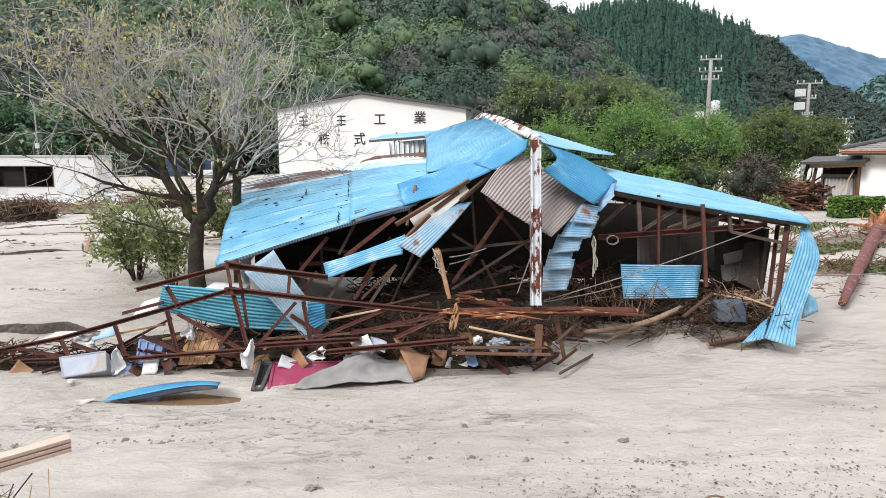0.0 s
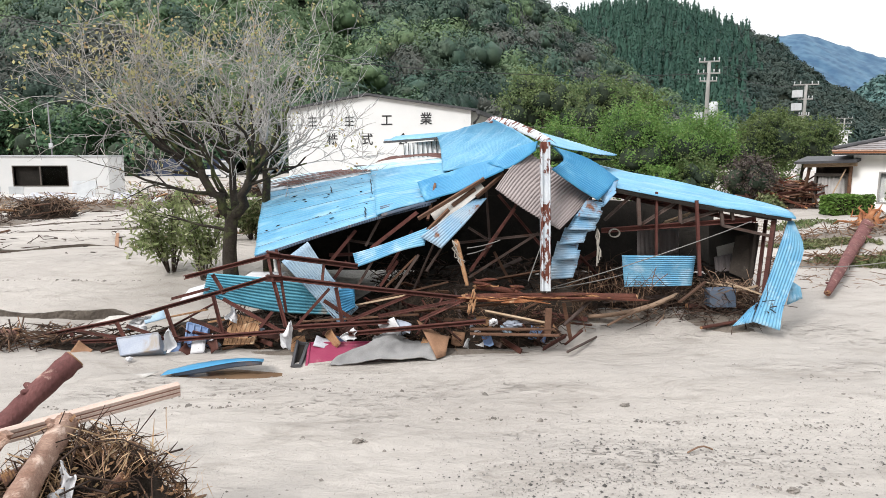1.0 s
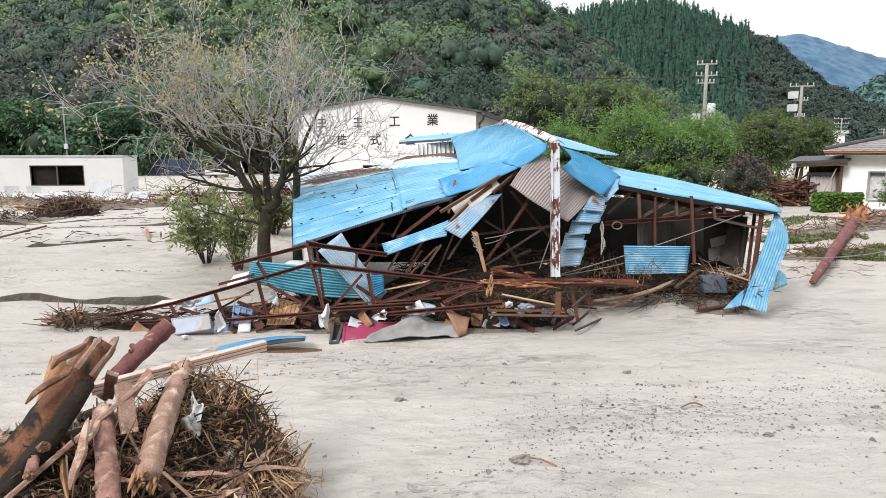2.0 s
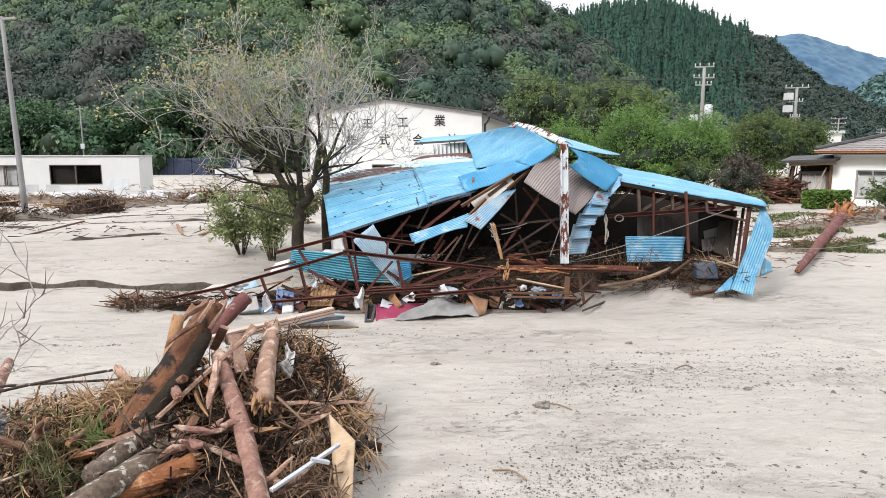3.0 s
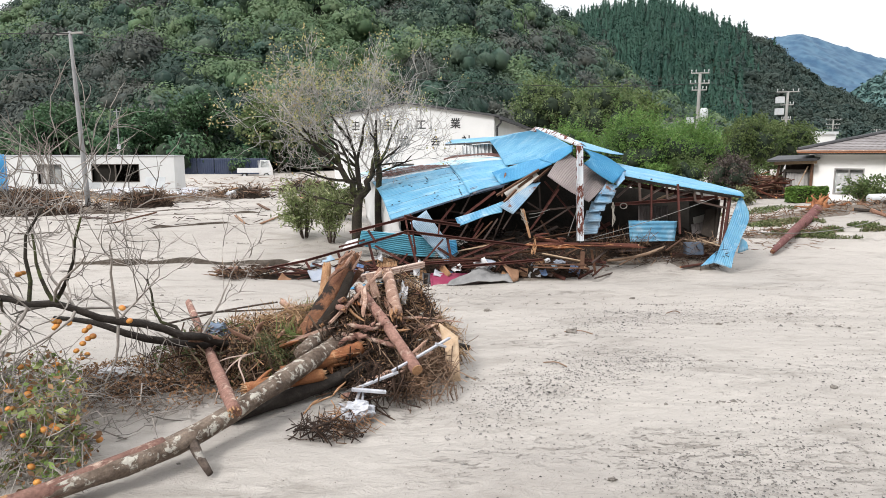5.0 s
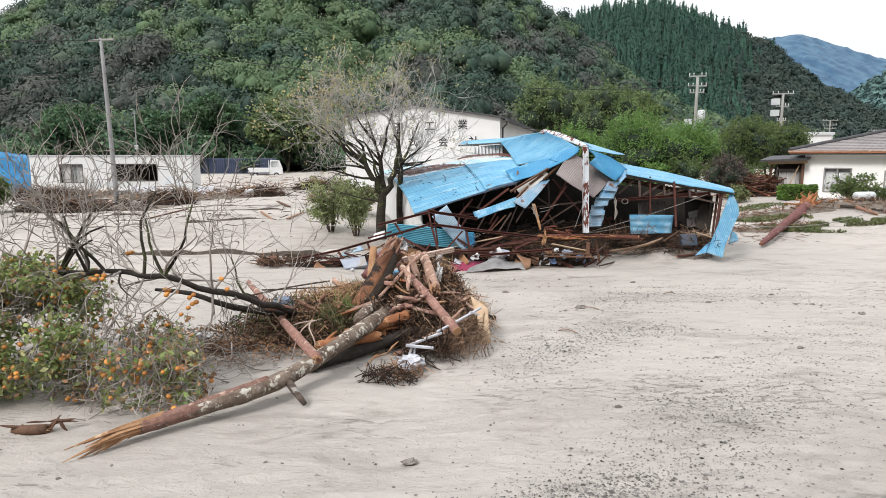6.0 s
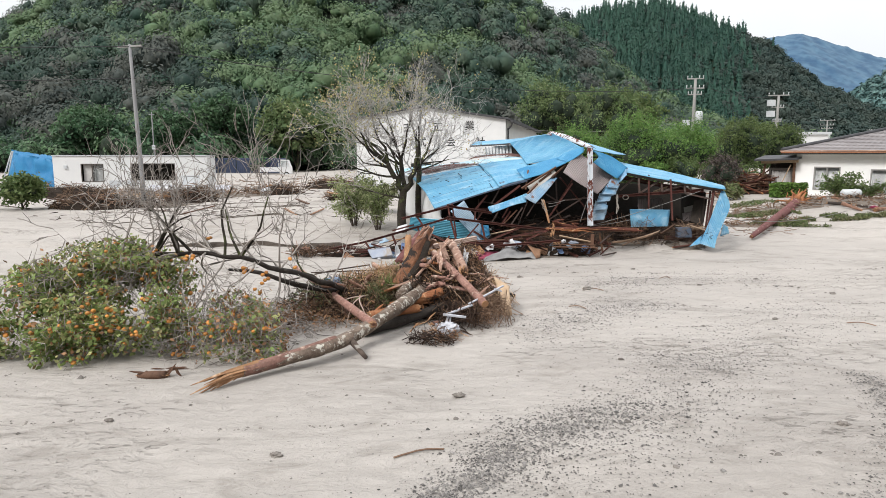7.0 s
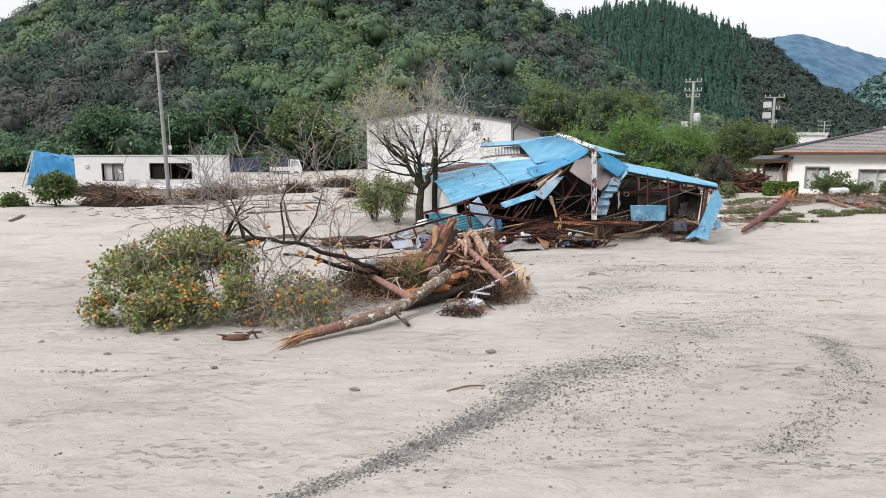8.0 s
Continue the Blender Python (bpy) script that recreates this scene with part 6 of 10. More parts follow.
# ---- fallen truss in front ----
truss = thing("fallen_truss", (-3.0, 8.6, 0.2), "fallen red-brown steel roof truss lying in debris", "truss")


def bar(name, p, q, w=0.07, kind="c", material=None, twist=0.0):
    w = w * 0.80
    f = channel_bar(p, q, w, w * 1.1, 0.012, twist=twist) if kind == "c" else angle_bar(p, q, w, 0.01, twist=twist)
    return part(name, shape(f), material or M_STEEL, truss)


bar("top_chord", (-4.34, 8.75, 1.13), (-2.92, 8.55, 1.51), 0.075)
bar("top_chord", (-2.94, 8.55, 1.52), (-1.63, 8.80, 1.30), 0.085)
bar("middle_chord", (-6.96, 8.90, 0.10), (-5.44, 8.75, 0.43), 0.07)
bar("middle_chord", (-5.44, 8.75, 0.43), (-3.83, 8.65, 0.90), 0.07)
bar("middle_chord", (-3.83, 8.65, 0.90), (-2.88, 8.55, 1.19), 0.07)
bar("middle_chord", (-2.92, 8.55, 1.18), (-1.46, 8.65, 0.98), 0.075)
bar("middle_chord", (-1.46, 8.65, 0.98), (0.13, 8.75, 0.79), 0.075)
bar("bottom_chord", (-6.16, 8.70, 0.10), (-4.39, 8.55, 0.22), 0.06)
bar("bottom_chord", (-4.40, 8.50, 0.20), (-2.61, 8.45, 0.36), 0.065)
bar("bottom_chord", (-2.61, 8.45, 0.41), (-1.13, 8.50, 0.49), 0.07)
bar("bottom_chord", (-1.73, 8.35, 0.34), (0.36, 8.45, 0.51), 0.07)
for a, b in (((-3.88, 8.70, 1.19), (-3.68, 8.62, 0.90)), ((-2.96, 8.55, 1.53), (-2.89, 8.50, 1.13)), ((-2.89, 8.50, 1.17), (-2.69, 8.40, 0.43)), ((-2.84, 8.60, 1.60), (-2.71, 8.55, 0.62)), ((-2.14, 8.70, 1.35), (-2.17, 8.65, 1.04)),
             ((-2.05, 8.60, 0.99), (-2.57, 8.45, 0.41)), ((-1.95, 8.62, 1.00), (-1.84, 8.50, 0.45)), ((-3.85, 8.60, 0.87), (-3.69, 8.50, 0.27)), ((-4.62, 8.65, 0.65), (-4.45, 8.55, 0.22)), ((-5.43, 8.70, 0.42), (-5.27, 8.60, 0.20)),
             ((-3.71, 8.62, 0.82), (-2.75, 8.45, 0.33)), ((-4.21, 8.55, 0.52), (-3.57, 8.50, 0.27)), ((-5.26, 8.65, 0.38), (-4.59, 8.55, 0.19)), ((-6.22, 8.80, 0.22), (-6.07, 8.70, 0.03)), ((-6.10, 8.75, 0.27), (-5.36, 8.65, 0.18)),
             ((-2.91, 8.50, 0.65), (-3.11, 8.50, 0.40)), ((-1.76, 8.50, 0.49), (-0.75, 8.70, 0.89)), ((-1.29, 8.50, 0.57), (-0.11, 8.65, 0.78)), ((-0.65, 8.40, 0.54), (0.05, 8.60, 0.82)), ((-4.64, 8.90, 0.75), (-3.98, 8.80, 0.94))):
    bar("web_member", a, b, 0.055, "angle")
bar("gusset_plate", (-2.99, 8.54, 1.54), (-2.79, 8.54, 1.50), 0.11)
bar("gusset_plate", (-2.99, 8.50, 1.17), (-2.76, 8.50, 1.16), 0.11)


# ---- sheets and goods lying before the shed ----
def loose_sheet(net, material, label, name="metal_sheet", category="metal sheet", **kw):
    pts = np.concatenate([np.asarray(r, float) for r in net])
    c = pts.mean(0)
    base = (float(c[0]), float(c[1]), float(pts[:, 2].min()))
    return single(name, base, shape(sheet(net, **kw)), material, label, category, smoothed=True)


loose_sheet([[(-4.15, 8.95, 0.80), (-3.00, 8.95, 0.53), (-1.86, 9.00, 0.46)], [(-4.09, 9.05, 1.15), (-3.01, 9.05, 1.05), (-1.99, 9.10, 0.87)]], M_TEAL, "dented teal corrugated sheet leaning in the truss", amp=0.016, pitch=0.046, seg=8, dent=0.04, seed=50)
loose_sheet([[(-1.94, 8.80, 0.49), (-1.69, 8.85, 0.63)], [(-1.96, 8.95, 0.91), (-1.72, 9.00, 0.91)]], M_BLUE2, "deep blue corrugated offcut", amp=0.010, pitch=0.05, dent=0.03, seed=51)
loose_sheet([[(-2.88, 9.00, 1.34), (-2.41, 8.95, 0.83), (-1.93, 8.85, 0.32)], [(-2.47, 9.10, 1.65), (-2.10, 9.05, 1.10), (-1.65, 8.95, 0.60)]], M_PALE, "pale blue corrugated sheet standing on its corner", amp=0.008, pitch=0.045, dent=0.02, seed=52)
loose_sheet([[(-4.28, 7.60, -0.07), (-3.78, 7.65, 0.03), (-3.26, 7.70, 0.11), (-2.85, 7.70, 0.13)], [(-4.28, 7.85, -0.07), (-3.99, 7.95, 0.00), (-3.38, 8.00, 0.06), (-2.91, 7.95, 0.08)]], M_BLUE2, "bent blue sheet lying over a hollow in the mud", pitch=0, dent=0.05, seed=53)
# dark strip hung where only the bent sheet's shade would be
loose_sheet([[(-4.07, 7.64, -0.08), (-3.75, 7.68, -0.05), (-3.27, 7.72, 0.02), (-2.88, 7.72, 0.06)], [(-4.13, 7.62, -0.05), (-3.76, 7.66, 0.025), (-3.26, 7.71, 0.10), (-2.86, 7.71, 0.12)]], M_EAVE, "dark strip standing in for the shade under a bent blue sheet", pitch=0, dent=0.02, seed=59)
loose_sheet([[(-4.82, 7.30, -0.04), (-4.40, 7.40, -0.01)], [(-4.76, 7.55, -0.05), (-4.35, 7.70, -0.03)]], M_PLASTER, "muddy pale sheet corner", pitch=0, dent=0.03, seed=54)
water = Shape()
ang = np.linspace(0, 2 * math.pi, 40, endpoint=False)
pool_z = gz(-3.3, 7.85) + 0.055
water.add(np.stack([-3.3 + 2.2 * np.cos(ang), 7.85 + 0.5 * np.sin(ang), np.full(40, pool_z)], 1), [tuple(range(40))])
tagged(single("water", (-3.3, 7.85, pool_z), water, M_WATER, "shallow brown puddle under a bent sheet", "puddle"), kind="structure")
loose_sheet([[(-6.01, 9.00, 0.29), (-5.59, 9.00, 0.39)], [(-5.79, 9.20, 0.40), (-5.30, 9.20, 0.46)]], M_PLASTER, "pale muddy sheet under the truss", pitch=0.05, amp=0.008, dent=0.10, seed=55)
loose_sheet([[(-5.38, 8.90, 0.27), (-4.75, 8.90, 0.46)], [(-5.40, 9.20, 0.33), (-4.90, 9.20, 0.50)]], M_PALE, "pale blue sheet under the truss", pitch=0.05, amp=0.008, dent=0.10, seed=56)
loose_sheet([[(-4.58, 9.10, 0.66), (-4.20, 9.10, 0.76)], [(-4.50, 9.30, 0.83), (-4.20, 9.30, 0.91)]], M_BAG, "white board scrap under steel", pitch=0, dent=0.03, seed=57)
loose_sheet([[(-3.60, 9.30, 0.96), (-3.01, 9.30, 0.94)], [(-3.53, 9.60, 1.04), (-2.96, 9.60, 1.07)]], M_BAG, "crumpled white sheet scrap", pitch=0, dent=0.12, seed=58)

# crimson panel with dark end frame, half under a grey cloth
panel = thing("crimson_panel", (-1.82, 8.00, -0.07), "crimson painted door panel lying flat with black end frame", "door panel")
pa, pb, pc, pd = V3((-2.31, 8.02, -0.08)), V3((-1.35, 8.10, -0.11)), V3((-1.32, 8.55, 0.14)), V3((-2.36, 8.50, 0.14))
part("panel", shape(slab(pa, pb, pc, pd, 0.05)), M_CRIMSON, panel)
part("raised_rim", shape(box_bar(pd, pc, 0.04, 0.04), box_bar(pa, pd, 0.04, 0.04)), M_CRIMSON, panel)
part("end_frame", shape(box_bar((-2.52, 8.00, -0.08), (-2.54, 8.50, 0.17), 0.04, 0.07), box_bar((-2.41, 8.00, -0.08), (-2.38, 8.50, 0.14), 0.05, 0.06), box_bar((-2.55, 8.50, 0.15), (-2.37, 8.50, 0.13), 0.04, 0.05),
                        box_bar((-2.51, 8.00, -0.05), (-2.38, 8.00, -0.05), 0.04, 0.05)), M_TRIM, panel, "black metal end frame")
part("end_void", shape(slab((-2.50, 8.05, -0.09), (-2.41, 8.05, -0.09), (-2.40, 8.50, 0.12), (-2.52, 8.50, 0.14), 0.03)), M_DARK, panel)
blanket_net = [[(-1.97, 7.98, -0.08), (-1.45, 7.98, -0.04), (-0.93, 8.02, -0.03), (-0.39, 8.10, -0.01)], [(-1.82, 8.15, 0.00), (-1.40, 8.15, 0.06), (-0.95, 8.20, 0.05), (-0.38, 8.30, 0.04)],
             [(-1.39, 8.35, 0.10), (-1.26, 8.35, 0.22), (-0.90, 8.45, 0.12), (-0.45, 8.55, 0.09)], [(-1.33, 8.50, 0.17), (-1.15, 8.50, 0.25), (-0.83, 8.60, 0.14), (-0.48, 8.70, 0.06)]]
loose_sheet([[V3(p) + V3((0, -0.03, 0.07)) for p in row] for row in blanket_net], M_CLOTH,
            "sodden grey blanket draped over a crimson panel", "grey_blanket", "blanket", pitch=0, dent=0.11, step=0.03, seed=60, thick=0.015, freq=2.6)
loose_sheet([[(-0.39, 8.10, 0.02), (-0.25, 8.20, 0.05)], [(-0.56, 8.35, 0.30), (-0.19, 8.50, 0.25)], [(-0.70, 8.60, 0.48), (-0.13, 8.90, 0.04)]], M_BROWNSHEET, "curled brown plywood sheet standing in mud", "plywood_sheet", "plywood",
            pitch=0, dent=0.04, seed=61, thick=0.012)


def crate(name, label, material, corners, depth, rim=0.03, ribs=(0.33, 0.66)):
    """A plastic box lying on its side: body with a raised rim and ribs."""
    a, b, c, d = (V3(p) for p in corners)
    base = tuple(np.min([a, b, c, d], axis=0))
    t = thing(name, base, label, "storage box")
    part("body", shape(slab(a, b, c, d, depth)), material, t)
    part("rim", shape(*[box_bar(p, q, rim, rim) for p, q in ((a, b), (b, c), (c, d), (d, a))]), material, t)
    n = np.cross(b - a, d - a)
    n /= np.linalg.norm(n)
    for s in ribs:
        part("rib", shape(box_bar(a + (b - a) * s + n * 0.008, d + (c - d) * s + n * 0.008, 0.02, 0.02)), material, t)
    return t


crate("storage_box", "pale blue-white plastic storage box, muddy", M_PLASTIC, ((-5.19, 8.30, 0.01), (-4.60, 8.30, 0.11), (-4.70, 8.50, 0.31), (-5.34, 8.50, 0.22)), 0.3, 0.022, ())
crate("storage_box", "blue plastic bin tipped over in debris", M_BLUEBIN, ((-4.34, 8.60, 0.05), (-4.04, 8.60, 0.09), (-4.03, 8.80, 0.30), (-4.35, 8.80, 0.39)), 0.25)

# slatted wooden panel
slats = thing("slatted_wood_panel", (-3.50, 8.60, 0.09), "orange-brown slatted wooden panel leaning in wreckage", "wood panel")
q0, q1, q2, q3 = V3((-3.73, 8.55, 0.10)), V3((-3.24, 8.55, 0.12)), V3((-3.17, 8.85, 0.41)), V3((-3.66, 8.85, 0.54))
for k in range(7):
    s0, s1 = k / 7 + 0.008, (k + 1) / 7 - 0.008
    part("slat", shape(slab(q0 + (q1 - q0) * s0, q0 + (q1 - q0) * s1, q3 + (q2 - q3) * s1, q3 + (q2 - q3) * s0, 0.02)), M_RAW, slats)
for s in (0.2, 0.8):
    part("batten", shape(box_bar(q0 + (q3 - q0) * s + V3((0, 0.03, 0)), q1 + (q2 - q1) * s + V3((0, 0.03, 0)), 0.03, 0.04)), M_BOARD, slats)


def crumple(name, centre, size, material, label, seed, category="plastic bag"):
    """A crumpled film or cloth lump."""
    rng = np.random.default_rng(seed)
    v = ICO3[0].copy()
    f = rng.uniform(1.8, 2.6)
    r = 0.75 + 0.5 * np.abs(value_noise(v[:, 0] * f + seed, v[:, 1] * f + v[:, 2] * 1.1 * f, seed)) + 0.16 * value_noise(v[:, 2] * 3.1 + seed, v[:, 0] * 3.1 - v[:, 1] * 2, seed + 3)
    v = v + 0.25 * np.stack([value_noise(v[:, 2] * 1.5, v[:, 1] * 1.5, seed + 5), value_noise(v[:, 0] * 1.5, v[:, 2] * 1.5, seed + 6), value_noise(v[:, 1] * 1.5, v[:, 0] * 1.5, seed + 7)], 1)
    v = v * r[:, None] * np.array(size) / 2 + V3(centre)
    return single(name, (centre[0], centre[1], centre[2] - size[2] / 2), Shape().add(v, ICO3[1]), material, label, category)


def hanging_film(top, size, label, seed, material=None):
    """A torn film or rag that hangs in folds from where it caught."""
    rng = np.random.default_rng(seed)
    t, (w, h) = V3(top), size
    net = []
    for f, wide in ((1.0, 0.45), (0.66, 1.0), (0.33, 0.6), (0.0, 0.2)):
        c = t + V3((rng.uniform(-0.25, 0.25) * w - 0.3 * w * f, -0.03 * f, -h * f))
        net.append([c + V3((w * wide * k + rng.normal(0, 0.08) * w, rng.normal(0, 0.035), rng.normal(0, 0.12) * h)) for k in (-0.5, -0.2, 0.15, 0.5)])
    return loose_sheet(net, material or M_BAG, label, "plastic_film", "plastic film", pitch=0, dent=0.05, step=0.02, seed=seed, thick=0.003, freq=9)


hanging_film((-2.60, 8.36, 0.52), (0.20, 0.40), "torn white plastic film caught on steel", 70)
hanging_film((-4.44, 8.36, 0.42), (0.15, 0.36), "torn white plastic film caught on steel", 71)
hanging_film((-3.55, 8.70, 0.66), (0.22, 0.22), "white film scrap under the truss", 76)
hanging_film((-5.02, 8.80, 0.50), (0.26, 0.24), "white film scrap under the truss", 77)
hanging_film((-1.66, 8.36, 0.40), (0.26, 0.16), "dirty white plastic film in debris", 72)
crumple("plastic_bag", (0.48, 8.50, 0.48), (0.14, 0.1, 0.12), M_BAG, "dirty white plastic bag in debris", 73)
crumple("plastic_bag", (-4.97, 8.10, 0.02), (0.10, 0.08, 0.07), M_BAG, "white foam scrap on mud", 74)
crumple("cloth_scrap", (0.80, 8.60, 0.42), (0.28, 0.12, 0.12), M_PLASTIC, "muddy pale cloth in debris", 75, "cloth")


# ---- logs and loose timber ----
def log(name, path, r0, r1, material, label, seed, torn=("", ""), sides=12, n=20, group="", knots=2, category="log"):
    """A tree trunk: rough tapered bark, with torn, splintered or sawn ends."""
    rng = np.random.default_rng(seed)
    pts = catmull(path, np.linspace(0, 1, n))
    rad = np.linspace(r0, r1, n) * (1 + 0.06 * rng.uniform(-1, 1, n))
    low = pts[np.argmin(pts[:, 2])]
    t = thing(name, (float(low[0]), float(low[1]), float(low[2] - r0)), label, category, group)
    bark = Shape().add(*tube(pts, rad, sides, 0.11, seed))
    for k in range(knots):
        i = rng.integers(2, n - 2)
        d = rng.normal(0, 1, 3)
        d[2] = abs(d[2]) * 0.6
        d /= np.linalg.norm(d)
        bark.add(*tube([pts[i], pts[i] + d * rad[i] * 1.25, pts[i] + d * rad[i] * 1.5], [rad[i] * 0.4, rad[i] * 0.3, rad[i] * 0.18], 6, 0.1, seed))
    part("bark", bark, material, t, "", True)
    for end, how in zip((0, -1), torn):
        if not how:
            continue
        p = pts[end]
        d = pts[end] - pts[1 if end == 0 else -2]
        d, s, u = frame_of(d)
        r = rad[end]
        wood = Shape()
        if how == "splinter":
            for k in range(34):
                a, q = rng.uniform(0, 6.28), math.sqrt(rng.uniform(0, 1)) * r * 0.88
                off = s * math.cos(a) * q + u * math.sin(a) * q
                ln = r * (0.12 + 0.9 * rng.uniform(0, 1) ** 2 + 0.35 * (math.cos(a - seed) > 0.3))
                w = r * rng.uniform(0.07, 0.20)
                wood.add(*tube([p + off - d * r * 0.6, p + off + d * ln * 0.5, p + off * 1.05 + d * ln], [w, w * 0.8, w * 0.08], 4, 0.2, k))
        else:
            wood.add(*tube([p - d * 0.01, p + d * 0.012], [r * 0.94, r * 0.92], sides))
        part("broken_end" if how == "splinter" else "cut_end", wood, M_RAW, t, "torn pale heartwood" if how == "splinter" else "sawn pale end")
    return t


log("broken_log", [(0.05, 8.65, 0.83), (0.93, 8.75, 0.82), (1.83, 8.85, 0.81), (2.81, 9.00, 0.76)], 0.066, 0.055, M_REDTORN, "splintered red-brown log lying across the debris", 80, ("splinter", "cut"))
log("broken_log", [(0.23, 8.90, 0.96), (0.62, 8.90, 0.91), (0.94, 8.90, 0.84)], 0.055, 0.04, M_REDTORN, "short red-barked log on the debris", 81, ("splinter", "splinter"))
log("driftwood_limb", [(2.20, 9.58, 0.29), (2.65, 9.45, 0.37), (3.20, 9.52, 0.48), (3.79, 9.84, 0.61)], 0.036, 0.048, M_DRIFT, "bent pale driftwood limb on the mud", 82, ("", "cut"), 8)
log("driftwood_limb", [(2.40, 9.10, 0.27), (2.78, 9.27, 0.40), (3.15, 9.37, 0.51)], 0.018, 0.022, M_DRIFT, "thin bent driftwood limb", 83, ("", ""), 7, knots=0)
log("broken_log", [(3.98, 9.85, 0.40), (4.99, 9.95, 0.39)], 0.058, 0.053, M_WETRED, "dark red squared timber end in debris", 84, ("cut", "cut"))
log("timber_stake", [(4.01, 9.27, 0.18), (4.68, 9.48, 0.23)], 0.03, 0.03, M_WETRED, "dark timber stake lying on the mud", 85, ("cut", "cut"), 8, knots=0)
log("driftwood_limb", [(-0.08, 9.00, 1.65), (-0.01, 8.90, 1.39), (0.09, 8.80, 0.99)], 0.05, 0.03, M_RAW, "pale broken stake tied with rope", 86, ("splinter", ""), 8, knots=0)
single("rope_knot", (-0.01, 8.86, 1.47), shape(*[tube(limb_path((-0.15, 8.90, 1.70), (0.0, 8.85, 1.30), np.random.default_rng(k), 6, 0.12), 0.007, 5) for k in range(5)]), M_ROPE, "frayed pale rope round a broken stake", "rope")
single("steel_tube", (1.61, 8.70, 0.38), shape(tube([(1.61, 8.70, 0.38), (2.22, 9.20, 0.75)], 0.028, 10)), M_STEELGREY, "grey steel tube leaning from the mud", "pipe", smoothed=True)

def splinters(name, base, p, q, n, thick, material, label, seed, wild=0.35):
    """A bundle of torn wood splinters along a line, bristling at both ends."""
    rng = np.random.default_rng(seed)
    p, q = V3(p), V3(q)
    d, s, u = frame_of(q - p)
    ln = np.linalg.norm(q - p)
    t = thing(name, base, label, "wood")
    for k in range(n):
        off = s * rng.normal(0, thick) + u * rng.normal(0, thick)
        c = p + d * ln * rng.uniform(0.0, 1.0) + off
        dd = d + rng.normal(0, wild, 3) * 0.6
        dd /= np.linalg.norm(dd)
        h = ln * rng.uniform(0.08, 0.28)
        w = thick * rng.uniform(0.35, 0.85)
        side = np.cross(dd, rng.normal(0, 1, 3)) * w * 0.3
        path = catmull([c - dd * h, c - dd * h * 0.55 + side, c + rng.normal(0, w * 0.3, 3), c + dd * h * 0.6 - side, c + dd * h], np.linspace(0, 1, 9))
        part("splinter", shape(tube(path, w * np.array([0.2, 0.6, 0.85, 0.95, 1.0, 0.9, 0.7, 0.45, 0.08]), 8, 0.22, seed + k)), material, t)
    return t


splinters("torn_wood", (0.52, 8.60, 0.79), (0.05, 8.58, 0.83), (1.30, 8.68, 0.81), 7, 0.032, M_ORANGE, "bright orange wood torn to splinters on the debris", 801, 0.12)
splinters("torn_wood", (0.52, 8.62, 0.91), (0.12, 8.60, 0.89), (2.64, 8.85, 0.76), 6, 0.028, M_REDTORN, "red-brown splintered strips along a broken log", 802, 0.08)
splinters("torn_wood", (0.22, 8.55, 0.72), (0.16, 8.60, 0.91), (0.12, 8.50, 0.58), 9, 0.026, M_RAW, "hanging fibres of a snapped log", 803)
splinters("torn_wood", (0.69, 8.80, 0.99), (0.25, 8.80, 1.03), (0.93, 8.80, 0.91), 7, 0.036, M_REDTORN, "red-brown bark strips on the debris", 804, 0.15)

# slack wires through the wreck
for a, b, s in (((1.48, 9.10, 0.90), (5.08, 10.00, 1.89), 0.05), ((1.48, 9.10, 0.88), (2.79, 9.70, 1.00), 0.02), ((0.09, 9.00, 1.56), (0.64, 9.30, 1.65), 0.02), ((0.09, 9.00, 1.46), (0.51, 9.30, 1.56), 0.02),
                ((1.37, 9.00, 0.82), (1.65, 9.40, 1.46), 0.0), ((1.10, 9.20, 0.98), (1.39, 9.60, 1.60), 0.0)):
    cable("slack_wire", a, b, s, 0.009, M_WIREPALE, "slack pale wire strung through the wreck", 14)
single("frayed_rope", (2.24, 9.30, 1.39), shape(*[tube(limb_path((2.24, 9.35, 1.83), (2.24 + 0.02 * k, 9.3, 1.22 + 0.05 * k), np.random.default_rng(90 + k), 6, 0.06), 0.011, 5) for k in range(4)]), M_ROPE,
       "white frayed rope hanging from a beam", "rope")
single("wire_coil", (2.68, 9.90, 1.69), shape(*[tube([V3((2.68, 9.90, 1.69)) + V3((0.09 * math.cos(t), 0.02 * k, 0.07 * math.sin(t))) for t in np.linspace(0, 6.28, 16)], 0.008, 5) for k in range(4)]), M_ROPE,
       "small coil of pale wire hanging", "wire")
part("metal_case", shape(slab((4.28, 9.60, 0.45), (4.72, 9.60, 0.45), (4.70, 9.60, 0.76), (4.26, 9.60, 0.74), 0.25)), M_EAVE, shed, "grey-blue metal cabinet")


